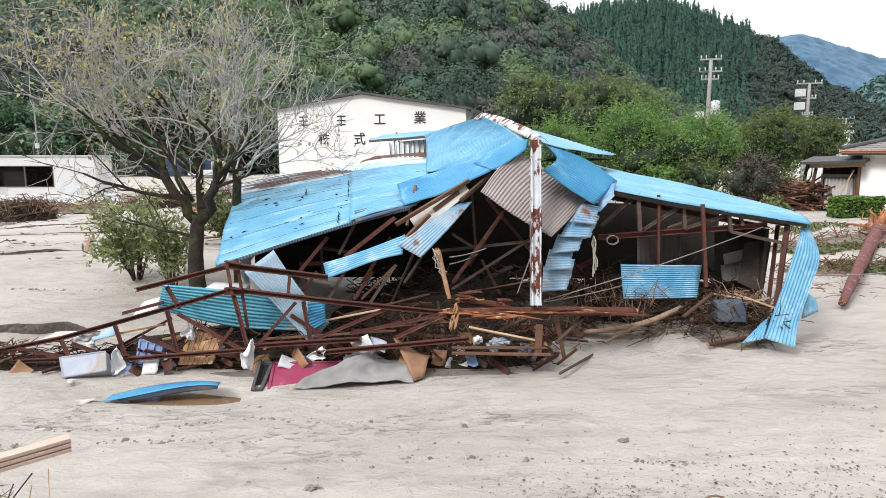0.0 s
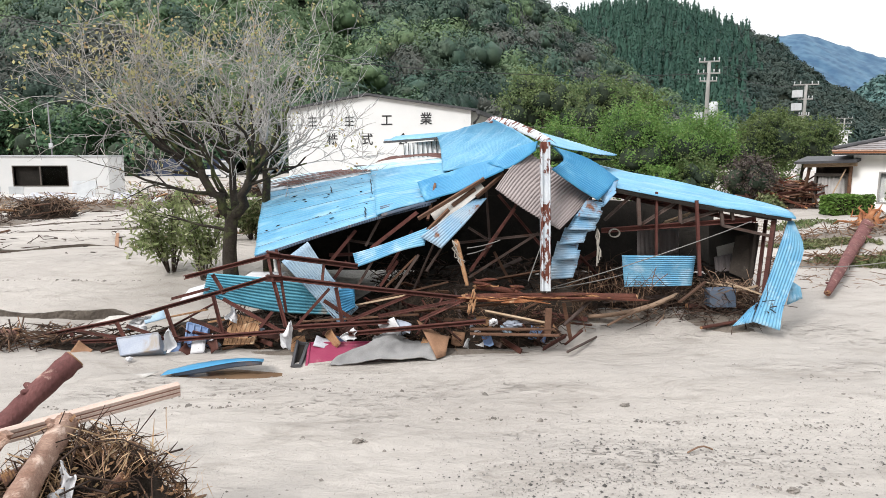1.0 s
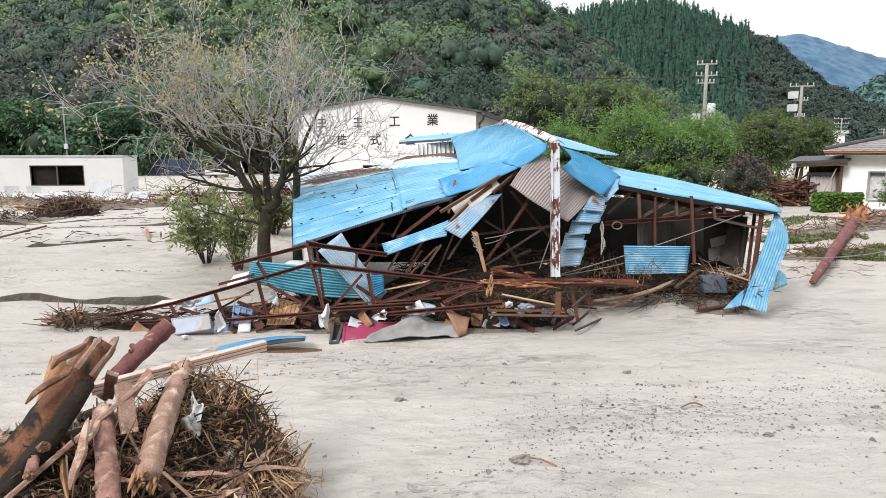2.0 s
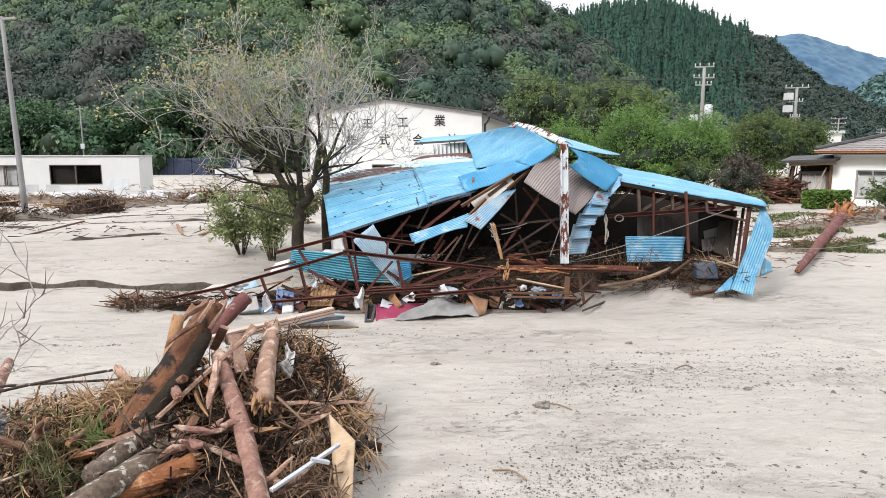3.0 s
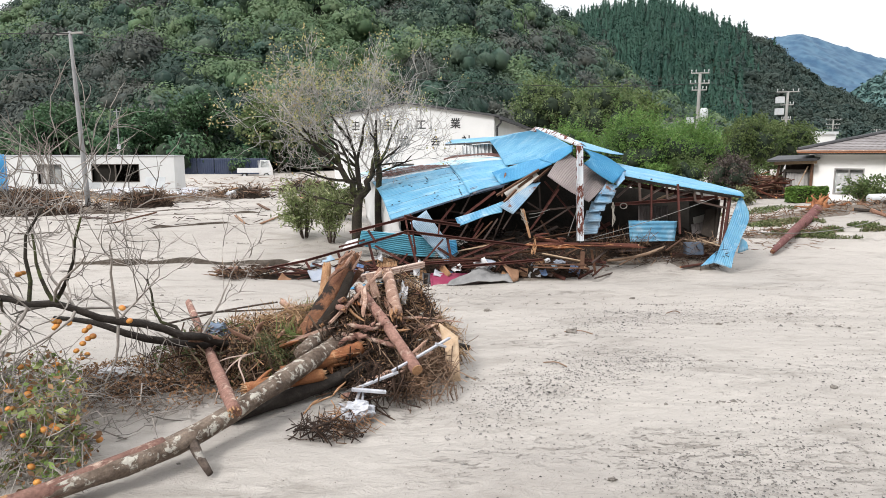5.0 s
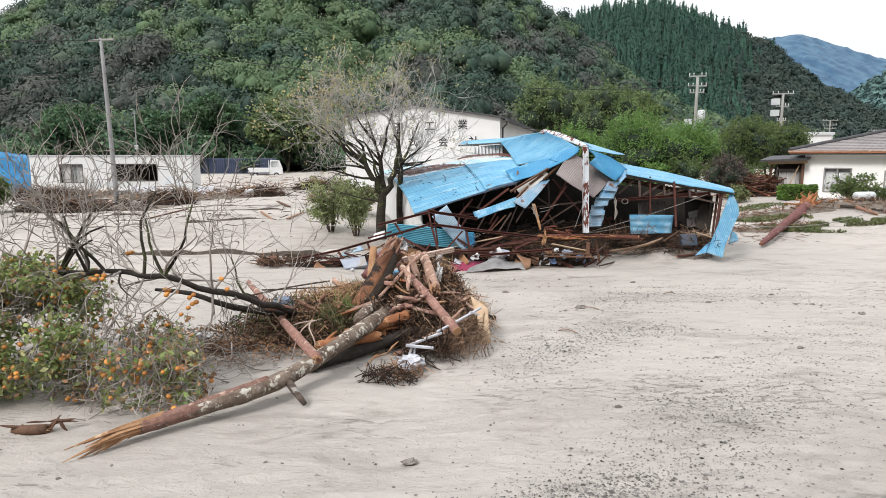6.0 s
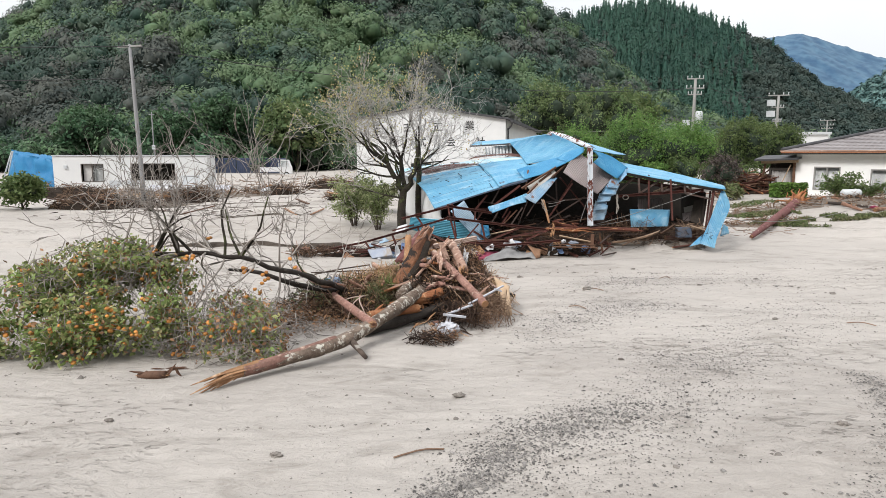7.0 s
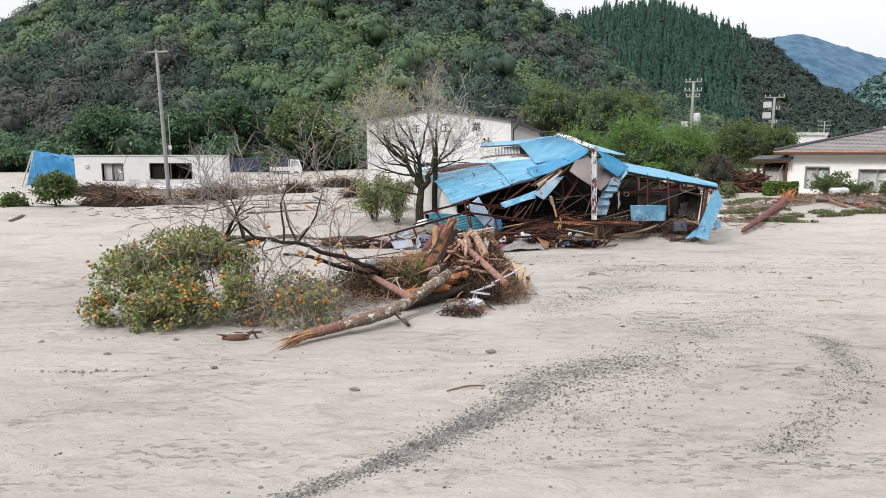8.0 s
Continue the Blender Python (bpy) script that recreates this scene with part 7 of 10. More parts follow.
# ---- matted debris ----
def sticks(name, rng, n, place, length, width, material, label, lean=0.5, category="debris", clump=1, fan=0.45, room=0.06, blade=False):
    """Many thin sticks or, with blade, curling flat straws as one heap; with clump they lie in tufts of that many."""
    tufts = -(-n // clump)
    n = tufts * clump
    p = np.repeat(place(rng, tufts), clump, axis=0)
    d = rng.normal(0, 1, (tufts, 3))
    d /= np.linalg.norm(d, axis=1, keepdims=True)
    d = np.repeat(d, clump, axis=0)
    if clump > 1:
        p = p + rng.normal(0, room, (n, 3)) * np.array([1, 1, 0.6])
        d = d + rng.normal(0, fan, (n, 3))
    d[:, 2] *= lean
    d /= np.linalg.norm(d, axis=1, keepdims=True)
    ln = length * rng.uniform(0.3, 1.5, (n, 1))
    w = width * rng.uniform(0.5, 1.7, (n, 1))
    s = np.cross(d, rng.normal(0, 1, (n, 3)))
    s /= np.linalg.norm(s, axis=1, keepdims=True)
    u = np.cross(d, s)
    rings, t = [], []
    if blade:
        curl, drift = rng.uniform(-0.55, 0.55, (n, 1)), rng.uniform(-0.35, 0.35, (n, 1))
        for k in np.linspace(-0.5, 0.5, 6):
            c = p + d * ln * k + u * ln * curl * (k * k - 0.1) + s * ln * drift * k * abs(k) * 2 - np.array([0, 0, 0.5]) * ln * np.maximum(k, 0) ** 2
            f = w * (1.25 - 1.0 * abs(k))
            side = s * math.cos(k * 2) + u * math.sin(k * 2)
            rings += [c - side * f, c + side * f]
        for r in range(0, 10, 2):
            t += [(r, r + 1, r + 3), (r, r + 3, r + 2)]
        step = 12
    else:
        bend = u * ln * rng.uniform(-0.2, 0.2, (n, 1))
        for k, f in ((-0.5, 1.0), (0.0, 0.9), (0.5, 0.35)):
            c = p + d * ln * k + (bend if k == 0 else 0)
            for a in (0, 2.094, 4.189):
                rings.append(c + (s * math.cos(a) + u * math.sin(a)) * w * f)
        for r in (0, 3):
            for j in range(3):
                a, b, c, e = r + j, r + (j + 1) % 3, r + 3 + (j + 1) % 3, r + 3 + j
                t += [(a, b, c), (a, c, e)]
        step = 9
    v = np.stack(rings, 1).reshape(-1, 3)
    v[:, 2] = np.maximum(v[:, 2], -0.15)
    t = (np.arange(n)[:, None, None] * step + np.array(t)[None]).reshape(-1, 3)
    return tagged(new(name, tri_mesh(name, v, t, material)), label, category, kind="stuff")


def mound(name, cx, cy, rx, ry, h, material, label, seed, n=40, rough=0.35, turn=0.0):
    """A low lumpy heap that rests in the mud."""
    g = np.linspace(-1, 1, n)
    X, Y = np.meshgrid(g, g)
    R = np.hypot(X, Y)
    Z = h * np.clip(1 - R ** 2, 0, 1) ** 0.7 * (1 + rough * fbm(X * 3 + seed, Y * 3, 4, seed)) + 0.25 * h * fbm(X * 7, Y * 7, 3, seed + 5) * np.clip(1 - R ** 2, 0, 1)
    c, s = math.cos(turn), math.sin(turn)
    WX, WY = cx + X * rx * c - Y * ry * s, cy + X * rx * s + Y * ry * c
    WZ = ground_z(WX, WY) + Z - 0.25 * (R > 0.98) - 0.03
    v = np.stack([WX, WY, WZ], 2).reshape(-1, 3)
    a = (np.arange(n - 1)[:, None] * n + np.arange(n - 1)[None, :]).ravel()
    t = np.concatenate([np.stack([a, a + 1, a + n + 1], 1), np.stack([a, a + n + 1, a + n], 1)])
    return tagged(new(name, tri_mesh(name, v, t, material)), label, "debris", kind="stuff")


def within(x0, x1, y0, y1, z0, z1):
    return lambda rng, n: np.stack([rng.uniform(x0, x1, n), rng.uniform(y0, y1, n), rng.uniform(z0, z1, n) ** 1.0], 1)


rd = np.random.default_rng(23)
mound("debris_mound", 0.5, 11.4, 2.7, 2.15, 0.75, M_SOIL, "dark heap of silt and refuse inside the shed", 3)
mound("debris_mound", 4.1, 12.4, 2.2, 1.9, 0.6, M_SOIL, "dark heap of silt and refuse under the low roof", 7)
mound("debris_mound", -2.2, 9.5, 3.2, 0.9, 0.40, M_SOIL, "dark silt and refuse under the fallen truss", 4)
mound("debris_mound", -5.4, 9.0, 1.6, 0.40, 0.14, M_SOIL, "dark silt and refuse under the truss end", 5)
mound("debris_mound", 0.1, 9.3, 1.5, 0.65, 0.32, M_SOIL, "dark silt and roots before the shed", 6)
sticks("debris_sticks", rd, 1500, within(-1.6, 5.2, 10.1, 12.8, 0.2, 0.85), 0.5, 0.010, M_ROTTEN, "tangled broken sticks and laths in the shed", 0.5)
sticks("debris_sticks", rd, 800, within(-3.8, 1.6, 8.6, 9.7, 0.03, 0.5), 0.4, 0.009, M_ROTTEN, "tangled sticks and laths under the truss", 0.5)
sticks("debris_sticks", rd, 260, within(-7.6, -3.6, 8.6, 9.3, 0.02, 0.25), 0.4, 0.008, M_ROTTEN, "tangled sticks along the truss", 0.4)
sticks("debris_straw", rd, 500, within(-0.6, 2.2, 9.3, 10.4, 0.1, 0.6), 0.35, 0.005, M_STRAWDARK, "matted straw and roots in the wreckage", 0.8)
sticks("debris_straw", rd, 320, within(-4.5, 1.5, 8.5, 9.3, 0.02, 0.4), 0.25, 0.004, M_STRAWDARK, "matted straw and roots under the truss", 0.8)

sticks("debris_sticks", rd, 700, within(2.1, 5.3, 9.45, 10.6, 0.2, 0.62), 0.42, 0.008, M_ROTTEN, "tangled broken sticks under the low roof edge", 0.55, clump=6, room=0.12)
sticks("debris_straw", rd, 200, within(2.0, 3.3, 9.2, 10.2, 0.3, 1.0), 0.36, 0.005, M_STRAWDARK, "torn roots hanging under the low roof", 1.6, clump=8, room=0.10)
sticks("debris_straw", rd, 360, within(4.1, 5.4, 9.6, 10.6, 0.35, 0.75), 0.40, 0.007, M_DRIFT, "pale laths and roots in the shed corner", 0.6, clump=5, room=0.12)


def plank(p, q, w, t, material, label, twist=0.0, name="plank", group="loose planks"):
    base = (float((p[0] + q[0]) / 2), float((p[1] + q[1]) / 2), float(min(p[2], q[2])))
    return single(name, base, shape(box_bar(p, q, w, t, twist=twist)), material, label, "plank", group)


for a, b, w, m, tw in (((-2.53, 8.60, 0.46), (-0.69, 8.90, 0.50), 0.10, M_PLANKRED, 0.2), ((-0.75, 8.70, 0.60), (0.99, 8.90, 0.71), 0.12, M_PLANKRED, 0.4), ((-2.02, 9.00, 0.56), (-0.78, 9.10, 0.79), 0.10, M_BOARD, 0.3),
                       ((-2.99, 9.20, 0.59), (-1.91, 9.30, 0.74), 0.12, M_RAW, 0.1), ((-4.06, 8.90, 0.37), (-3.60, 9.00, 0.43), 0.14, M_RAW, 0.2), ((0.12, 8.40, 0.40), (1.42, 8.50, 0.37), 0.10, M_PLANKRED, 0.1),
                       ((0.36, 8.60, 0.63), (1.35, 8.55, 0.44), 0.08, M_BOARD, 0.5), ((1.33, 8.50, 0.70), (1.31, 8.45, 0.28), 0.10, M_PLANKRED, 0.0), ((0.12, 8.35, 0.34), (1.48, 8.40, 0.30), 0.07, M_PLANKRED, 0.0),
                       ((1.78, 9.00, 0.69), (2.74, 9.20, 0.71), 0.12, M_PLANKRED, 0.2), ((4.38, 10.20, 0.76), (5.08, 10.00, 0.67), 0.10, M_BOARD, 0.5), ((4.49, 9.70, 0.65), (5.20, 9.90, 0.76), 0.07, M_BOARD, 0.2),
                       ((3.63, 9.30, 0.61), (4.25, 9.80, 0.85), 0.06, M_PLANKRED, 0.2), ((3.66, 10.30, 1.83), (4.10, 10.30, 1.99), 0.18, M_BOARD, 0.4), ((4.66, 9.90, 0.83), (5.16, 9.60, 0.67), 0.06, M_BOARD, 0.2),
                       ((-6.06, 8.90, 0.03), (-5.19, 9.00, 0.24), 0.10, M_PLANKRED, 0.3), ((-5.25, 9.20, 0.29), (-4.22, 9.30, 0.48), 0.12, M_RAW, 0.2), ((-6.32, 8.70, 0.10), (-5.96, 8.90, 0.19), 0.08, M_PLANKRED, 0.4),
                       ((-1.57, 9.30, 0.61), (-0.21, 9.60, 0.89), 0.10, M_PLANKRED, 0.2), ((0.33, 10.20, 0.76), (1.66, 10.40, 0.96), 0.10, M_PLANKRED, 0.5), ((-1.28, 9.70, 0.78), (-0.76, 9.90, 1.29), 0.08, M_PLANKRED, 0.2)):
    plank(a, b, w, 0.03, m, "broken muddy timber in the wreckage", tw)

rq = np.random.default_rng(404)
for k in range(84):
    x, y = rq.uniform(-5.2, 2.2), rq.uniform(8.65, 9.7)
    z = gz(x, y) + rq.uniform(0.04, 0.5) * math.exp(-((x + 0.8) / 3.2) ** 2)
    d = rq.normal(0, 1, 3) * np.array([1.0, 0.45, 0.30])
    d = d / np.linalg.norm(d) * rq.uniform(0.2, 0.75)
    p, q = V3((x, y, z)) - d, V3((x, y, z)) + d
    p[2], q[2] = max(p[2], 0.03), max(q[2], 0.03)
    plank(p, q, rq.uniform(0.03, 0.09), rq.uniform(0.015, 0.035), (M_WETRED, M_STEEL, M_PLANKRED, M_WETRED, M_STEELGREY)[k % 5], "broken muddy lath in the wreckage", rq.uniform(0, 1.5), "lath", "wreck laths")
for k in range(34):
    x, y = rq.uniform(-1.4, 5.2), rq.uniform(9.9, 12.6)
    z = gz(x, y) + rq.uniform(0.15, 0.8)
    d = rq.normal(0, 1, 3) * np.array([1.0, 0.6, 0.4])
    d = d / np.linalg.norm(d) * rq.uniform(0.2, 0.7)
    plank(V3((x, y, z)) - d, V3((x, y, z)) + d, rq.uniform(0.03, 0.12), rq.uniform(0.015, 0.03), (M_PLANKRED, M_STEEL, M_STEELGREY, M_PLANKRED)[k % 4], "broken muddy lath inside the shed", rq.uniform(0, 1.5), "lath", "wreck laths")

rb = np.random.default_rng(515)
for k in range(44):
    x, y = rb.uniform(-6.0, 1.4), rb.uniform(8.45, 9.1)
    z = gz(x, y) + rb.uniform(0.03, 0.42) * math.exp(-((x + 0.6) / 3.0) ** 2)
    w, h, a = rb.uniform(0.05, 0.16), rb.uniform(0.05, 0.13), rb.uniform(-0.8, 0.8)
    e, g = V3((math.cos(a) * w, rb.normal(0, 0.03), math.sin(a) * w)), V3((-math.sin(a) * h, 0.06, math.cos(a) * h))
    c = V3((x, y, z))
    loose_sheet([[c - e - g, c - g + rb.normal(0, 0.02, 3), c + e - g], [c - e + g, c + g + rb.normal(0, 0.03, 3), c + e + g]], (M_BAG, M_PLASTIC, M_BROWNSHEET, M_DIRTYWHITE, M_BLUEBIN, M_RAW, M_WETRED, M_PALE)[k % 8],
                ("torn white plastic scrap in the wreckage", "pale blue plastic scrap in the wreckage", "brown board scrap in the wreckage", "scuffed white scrap in the wreckage", "blue plastic scrap in the wreckage",
                 "torn pale wood scrap in the wreckage", "dark red timber scrap in the wreckage", "pale blue metal scrap in the wreckage")[k % 8], "scrap", "scrap", pitch=0, dent=0.05, step=0.04, seed=520 + k, thick=0.006, freq=5)
# flat mounds whose brown stands for shade along the base of the wreck
mound("silt_shade", 2.7, 9.80, 1.5, 0.34, 0.05, M_WETMUD, "wet silt darkened as the shade at the foot of the wreck", 525, 40, 0.5)
mound("silt_shade", -1.2, 8.55, 2.6, 0.30, 0.06, M_WETMUD, "wet silt darkened as the shade under the fallen truss", 526, 40, 0.5)
mound("silt_shade", 4.6, 9.6, 0.9, 0.40, 0.05, M_WETMUD, "wet silt darkened as the shade under the low roof corner", 527, 40, 0.5)


# ---- branching trees ----
LIMB = []


def grow(out, tips, p, d, length, r, level, rng, spread=0.75, lift=0.12, kids=5, ratio=0.62, sway=0.14):
    """Adds a limb and its smaller limbs; tips collects the ends of the twigs."""
    n = 6 if level > 1 else 4
    pts = [V3(p)]
    dd = V3(d) / np.linalg.norm(d)
    for k in range(n - 1):
        dd = dd + rng.normal(0, sway, 3) + V3((0, 0, lift * 0.3))
        dd /= np.linalg.norm(dd)
        pts.append(pts[-1] + dd * length / (n - 1))
    pts = np.array(pts)
    end = r * (0.45 if level else 0.3)
    (LIMB[0] if LIMB and r > 0.022 else out).add(*tube(pts, np.linspace(r, end, n), 8 if r > 0.05 else (5 if r > 0.012 else 3), 0.06, int(rng.integers(1e6)), caps=False))
    if level == 0:
        tips.append((pts[-1], dd))
        return
    for k in range(kids):
        f = rng.uniform(0.35, 1.0) if k else 1.0
        i = min(n - 2, int(f * (n - 1)))
        q = pts[i] + (pts[i + 1] - pts[i]) * (f * (n - 1) - i)
        nd = dd + rng.normal(0, spread, 3) + V3((0, 0, lift))
        grow(out, tips, q, nd, length * ratio * rng.uniform(0.75, 1.2), max(0.0068, (r + (end - r) * f) * 0.62), level - 1, rng, spread, lift, kids, ratio, sway)


def leaves_at(pos, size, rng, up=0.3, long=1.6):
    nrm = rng.normal(0, 1, (len(pos), 3))
    nrm[:, 2] += up
    nrm /= np.linalg.norm(nrm, axis=1, keepdims=True)
    return leaf_tris(pos, nrm, size, rng, long)


def crown_part(parent, verts, tris, material, name="leaves", label=""):
    ob = new(name, tri_mesh(name, verts - ORIGIN[parent], tris, material))
    ob.parent = parent
    ORIGIN[ob] = ORIGIN[parent]
    return tagged(ob, label)


rt = np.random.default_rng(41)
base = (-4.50, 11.4, 0.62)
bare = thing("bare_tree", base, "nearly leafless spreading tree with mossy forked trunk", "tree")
wood, tips = Shape(), []
fork = V3((-4.43, 11.4, 1.95))
wood.add(*tube(catmull([(-4.50, 11.4, 0.4), (-4.52, 11.4, 1.1), fork], np.linspace(0, 1, 8)), np.linspace(0.17, 0.12, 8), 10, 0.08, 1))
part("trunk", wood, M_TRUNK, bare, "dark mossy trunk", True)
limbs = Shape()
for tip, r in (((-4.95, 11.3, 2.75), 0.085), ((-4.05, 11.3, 2.55), 0.09), ((-4.55, 11.9, 2.9), 0.075)):
    limbs.add(*tube(limb_path(fork - V3((0, 0, 0.15)), tip, rt, 6, 0.12), np.linspace(r * 1.25, r * 0.85, 6), 8, 0.08, 2))
part("fork_limb", limbs, M_TRUNK, bare, "", True)
twigs = Shape()
LIMB.append(Shape())
for p, d, ln, r in (((-5.1, 11.2, 2.9), (-1.0, -0.4, 0.45), 1.7, 0.05), ((-4.6, 11.8, 2.7), (-0.9, 0.6, 0.4), 1.6, 0.045), ((-4.1, 11.4, 2.6), (0.9, -0.5, 0.55), 1.4, 0.04), ((-4.95, 11.3, 2.7), (-0.9, -0.1, 0.75), 1.5, 0.06), ((-4.95, 11.3, 2.75), (-0.35, 0.2, 1.0), 1.7, 0.06), ((-4.95, 11.3, 2.6), (-1.0, 0.35, 0.25), 1.6, 0.045),
                    ((-4.05, 11.3, 2.5), (0.55, -0.1, 1.0), 1.7, 0.06), ((-4.05, 11.3, 2.55), (0.15, 0.3, 1.1), 1.9, 0.06), ((-4.05, 11.3, 2.45), (0.9, 0.2, 0.6), 1.3, 0.04),
                    ((-4.55, 11.9, 2.85), (0.0, 0.4, 1.0), 1.8, 0.055), ((-4.55, 11.9, 2.8), (-0.5, 0.5, 0.8), 1.6, 0.05), ((-4.5, 11.4, 2.2), (-0.6, -0.5, 0.8), 1.5, 0.045)):
    for fork_turn in (-0.22, 0.22):
        grow(twigs, tips, p, V3(d) + V3((fork_turn, rt.uniform(-0.3, 0.3), 0.12)), ln * rt.uniform(0.78, 0.98), r * 0.85, 4, rt, 0.56, 0.12, 3, 0.68, 0.19)
low = Shape()
for p, d, ln, r in (((-4.5, 11.35, 1.55), (-1.0, -0.2, 0.40), 1.3, 0.035), ((-4.7, 11.3, 2.3), (-1.0, -0.2, 0.05), 1.6, 0.04)):
    grow(low, tips, p, d, ln, r, 2, rt, 0.42, -0.08, 4, 0.62, 0.16)
part("low_limb", low, M_TRUNK, bare, "dark low limbs", True)
part("limb_network", LIMB.pop(), M_TRUNK, bare, "dark mossy spreading limbs", True)
part("crown", twigs, M_BRANCH, bare, "fine grey bare branches", True, "stuff")
ends = np.array([t[0] for t in tips])
keep = rt.uniform(0, 1, len(ends)) < np.clip(0.12 + 0.18 * (ends[:, 2] - 4.0) - 0.07 * (ends[:, 0] + 4.5), 0.07, 0.7)
pos = np.repeat(ends[keep], 6, axis=0)
pos = pos + rt.normal(0, 0.09, pos.shape) - np.array([0, 0, 0.04])
crown_part(bare, *leaves_at(pos, 0.044, rt), L_YELLOW, "leaves", "few yellowing leaves near the top")
# second stem beside it
stem = thing("bare_tree", (-3.95, 12.1, 0.7), "slim mossy bare tree beside the larger one", "tree")
wood, tips = Shape(), []
wood.add(*tube(catmull([(-3.95, 12.1, 0.5), (-3.98, 12.1, 1.6), (-3.92, 12.1, 2.6), (-4.0, 12.1, 3.3)], np.linspace(0, 1, 9)), np.linspace(0.11, 0.06, 9), 8, 0.08, 4))
part("trunk", wood, M_TRUNK, stem, "dark mossy trunk", True)
twigs = Shape()
for p, d, ln, r in (((-3.95, 12.1, 2.6), (0.6, 0, 0.9), 1.2, 0.04), ((-4.0, 12.1, 3.25), (-0.2, 0, 1), 1.4, 0.045), ((-3.98, 12.1, 2.2), (-0.6, 0.3, 0.8), 1.2, 0.035), ((-4.0, 12.1, 3.2), (0.5, -0.3, 0.9), 1.2, 0.035)):
    grow(twigs, tips, p, d, ln, r, 3, rt, 0.6, 0.13, 5, 0.6, 0.13)
part("crown", twigs, M_BRANCH, stem, "fine grey bare branches", True, "stuff")


def spray_shrub(name, base, height, radius, material, label, seed, stems=26, leaf=0.055, per=130, long=3.2):
    """A shrub of arching stems with long narrow leaves."""
    rng = np.random.default_rng(seed)
    b = V3(base)
    t = thing(name, base, label, "shrub")
    st, pos = Shape(), []
    for k in range(stems):
        a = rng.uniform(0, 6.28)
        rr = radius * math.sqrt(rng.uniform(0.05, 1))
        tip = b + V3((math.cos(a) * rr, math.sin(a) * rr, height * rng.uniform(0.35, 1.0) * (1 - 0.35 * rr / radius)))
        mid = b + (tip - b) * 0.5 + V3((0, 0, height * 0.12))
        path = catmull([b + V3((math.cos(a), math.sin(a), 0)) * 0.08, mid, tip], np.linspace(0, 1, 7))
        st.add(*tube(path, np.linspace(0.014, 0.004, 7), 4, caps=False))
        f = rng.uniform(0.25, 1.0, per)
        pos.append(catmull([b, mid, tip], f) + rng.normal(0, 0.10, (per, 3)))
    part("stem", st, M_BARK, t, "", True)
    pos = np.vstack(pos)
    pos[:, 2] = np.maximum(pos[:, 2], b[2] + 0.03)
    crown_part(t, *leaves_at(pos, leaf, rng, 0.4, long), material)
    return t


spray_shrub("green_shrub", (-6.35, 12.9, gz(-6.35, 12.9)), 2.5, 0.95, L_SHRUB, "green shrub with long narrow leaves half bent by mud", 31, 26, 0.044, 82, 3.6)
spray_shrub("green_shrub", (-5.45, 12.5, gz(-5.45, 12.5)), 2.2, 0.7, L_SHRUB, "green shrub with long narrow leaves under a bare tree", 32, 18, 0.044, 80, 3.6)
spray_shrub("green_shrub", (-5.9, 17.5, gz(-5.9, 17.5)), 1.9, 1.1, L_WEED, "yellow-green weedy shrub by the factory", 33, 26)

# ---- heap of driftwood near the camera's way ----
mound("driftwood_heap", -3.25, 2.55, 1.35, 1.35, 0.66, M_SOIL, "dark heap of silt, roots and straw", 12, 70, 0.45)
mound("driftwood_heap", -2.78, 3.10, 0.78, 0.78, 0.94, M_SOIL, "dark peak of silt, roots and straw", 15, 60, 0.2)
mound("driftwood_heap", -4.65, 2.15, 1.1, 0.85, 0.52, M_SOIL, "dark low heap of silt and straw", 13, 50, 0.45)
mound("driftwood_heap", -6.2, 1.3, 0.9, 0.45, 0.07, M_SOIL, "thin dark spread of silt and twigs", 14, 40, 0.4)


def over_mound(cx, cy, rx, ry, h, up=0.08):
    def place(rng, n):
        r, a = np.sqrt(rng.uniform(0, 1, n)) * 1.02, rng.uniform(0, 6.28, n)
        x, y = cx + rx * r * np.cos(a), cy + ry * r * np.sin(a)
        z = ground_z(x, y) + h * np.clip(1 - r ** 2, 0, 1) ** 0.7 + rng.uniform(-0.02, up, n)
        return np.stack([x, y, z], 1)
    return place


rp_ = np.random.default_rng(61)
def litter(place, n, size, material, label, rng, long=2.2):
    """Torn leaves and bark flakes strewn over a heap."""
    v, f = leaves_at(place(rng, n), size, rng, 0.3, long)
    return tagged(new("heap_litter", tri_mesh("heap_litter", v, f, material)), label, "debris", kind="stuff")


sticks("heap_straw", rp_, 650, over_mound(-3.25, 2.55, 1.40, 1.40, 0.72, 0.12), 0.30, 0.0032, M_STRAW, "matted brown straw over the driftwood heap", 0.9, clump=14, fan=0.6, room=0.09, blade=True)
sticks("heap_straw", rp_, 800, over_mound(-3.15, 2.75, 1.35, 1.25, 0.80, 0.14), 0.24, 0.0028, M_STRAWPALE, "pale dry straw in tufts on the heap", 0.9, clump=12, fan=0.6, room=0.08, blade=True)
sticks("heap_straw", rp_, 1500, over_mound(-3.25, 2.55, 1.45, 1.45, 0.70, 0.08), 0.26, 0.0034, M_STRAWDARK, "wet dark straw over the driftwood heap", 0.8, clump=10, fan=0.7, room=0.10, blade=True)
sticks("heap_straw", rp_, 1000, over_mound(-2.35, 1.25, 0.45, 0.75, 0.28, 0.16), 0.26, 0.0030, M_STRAWDARK, "straw hanging at the heap edge", 1.4, clump=12, fan=0.6, blade=True)
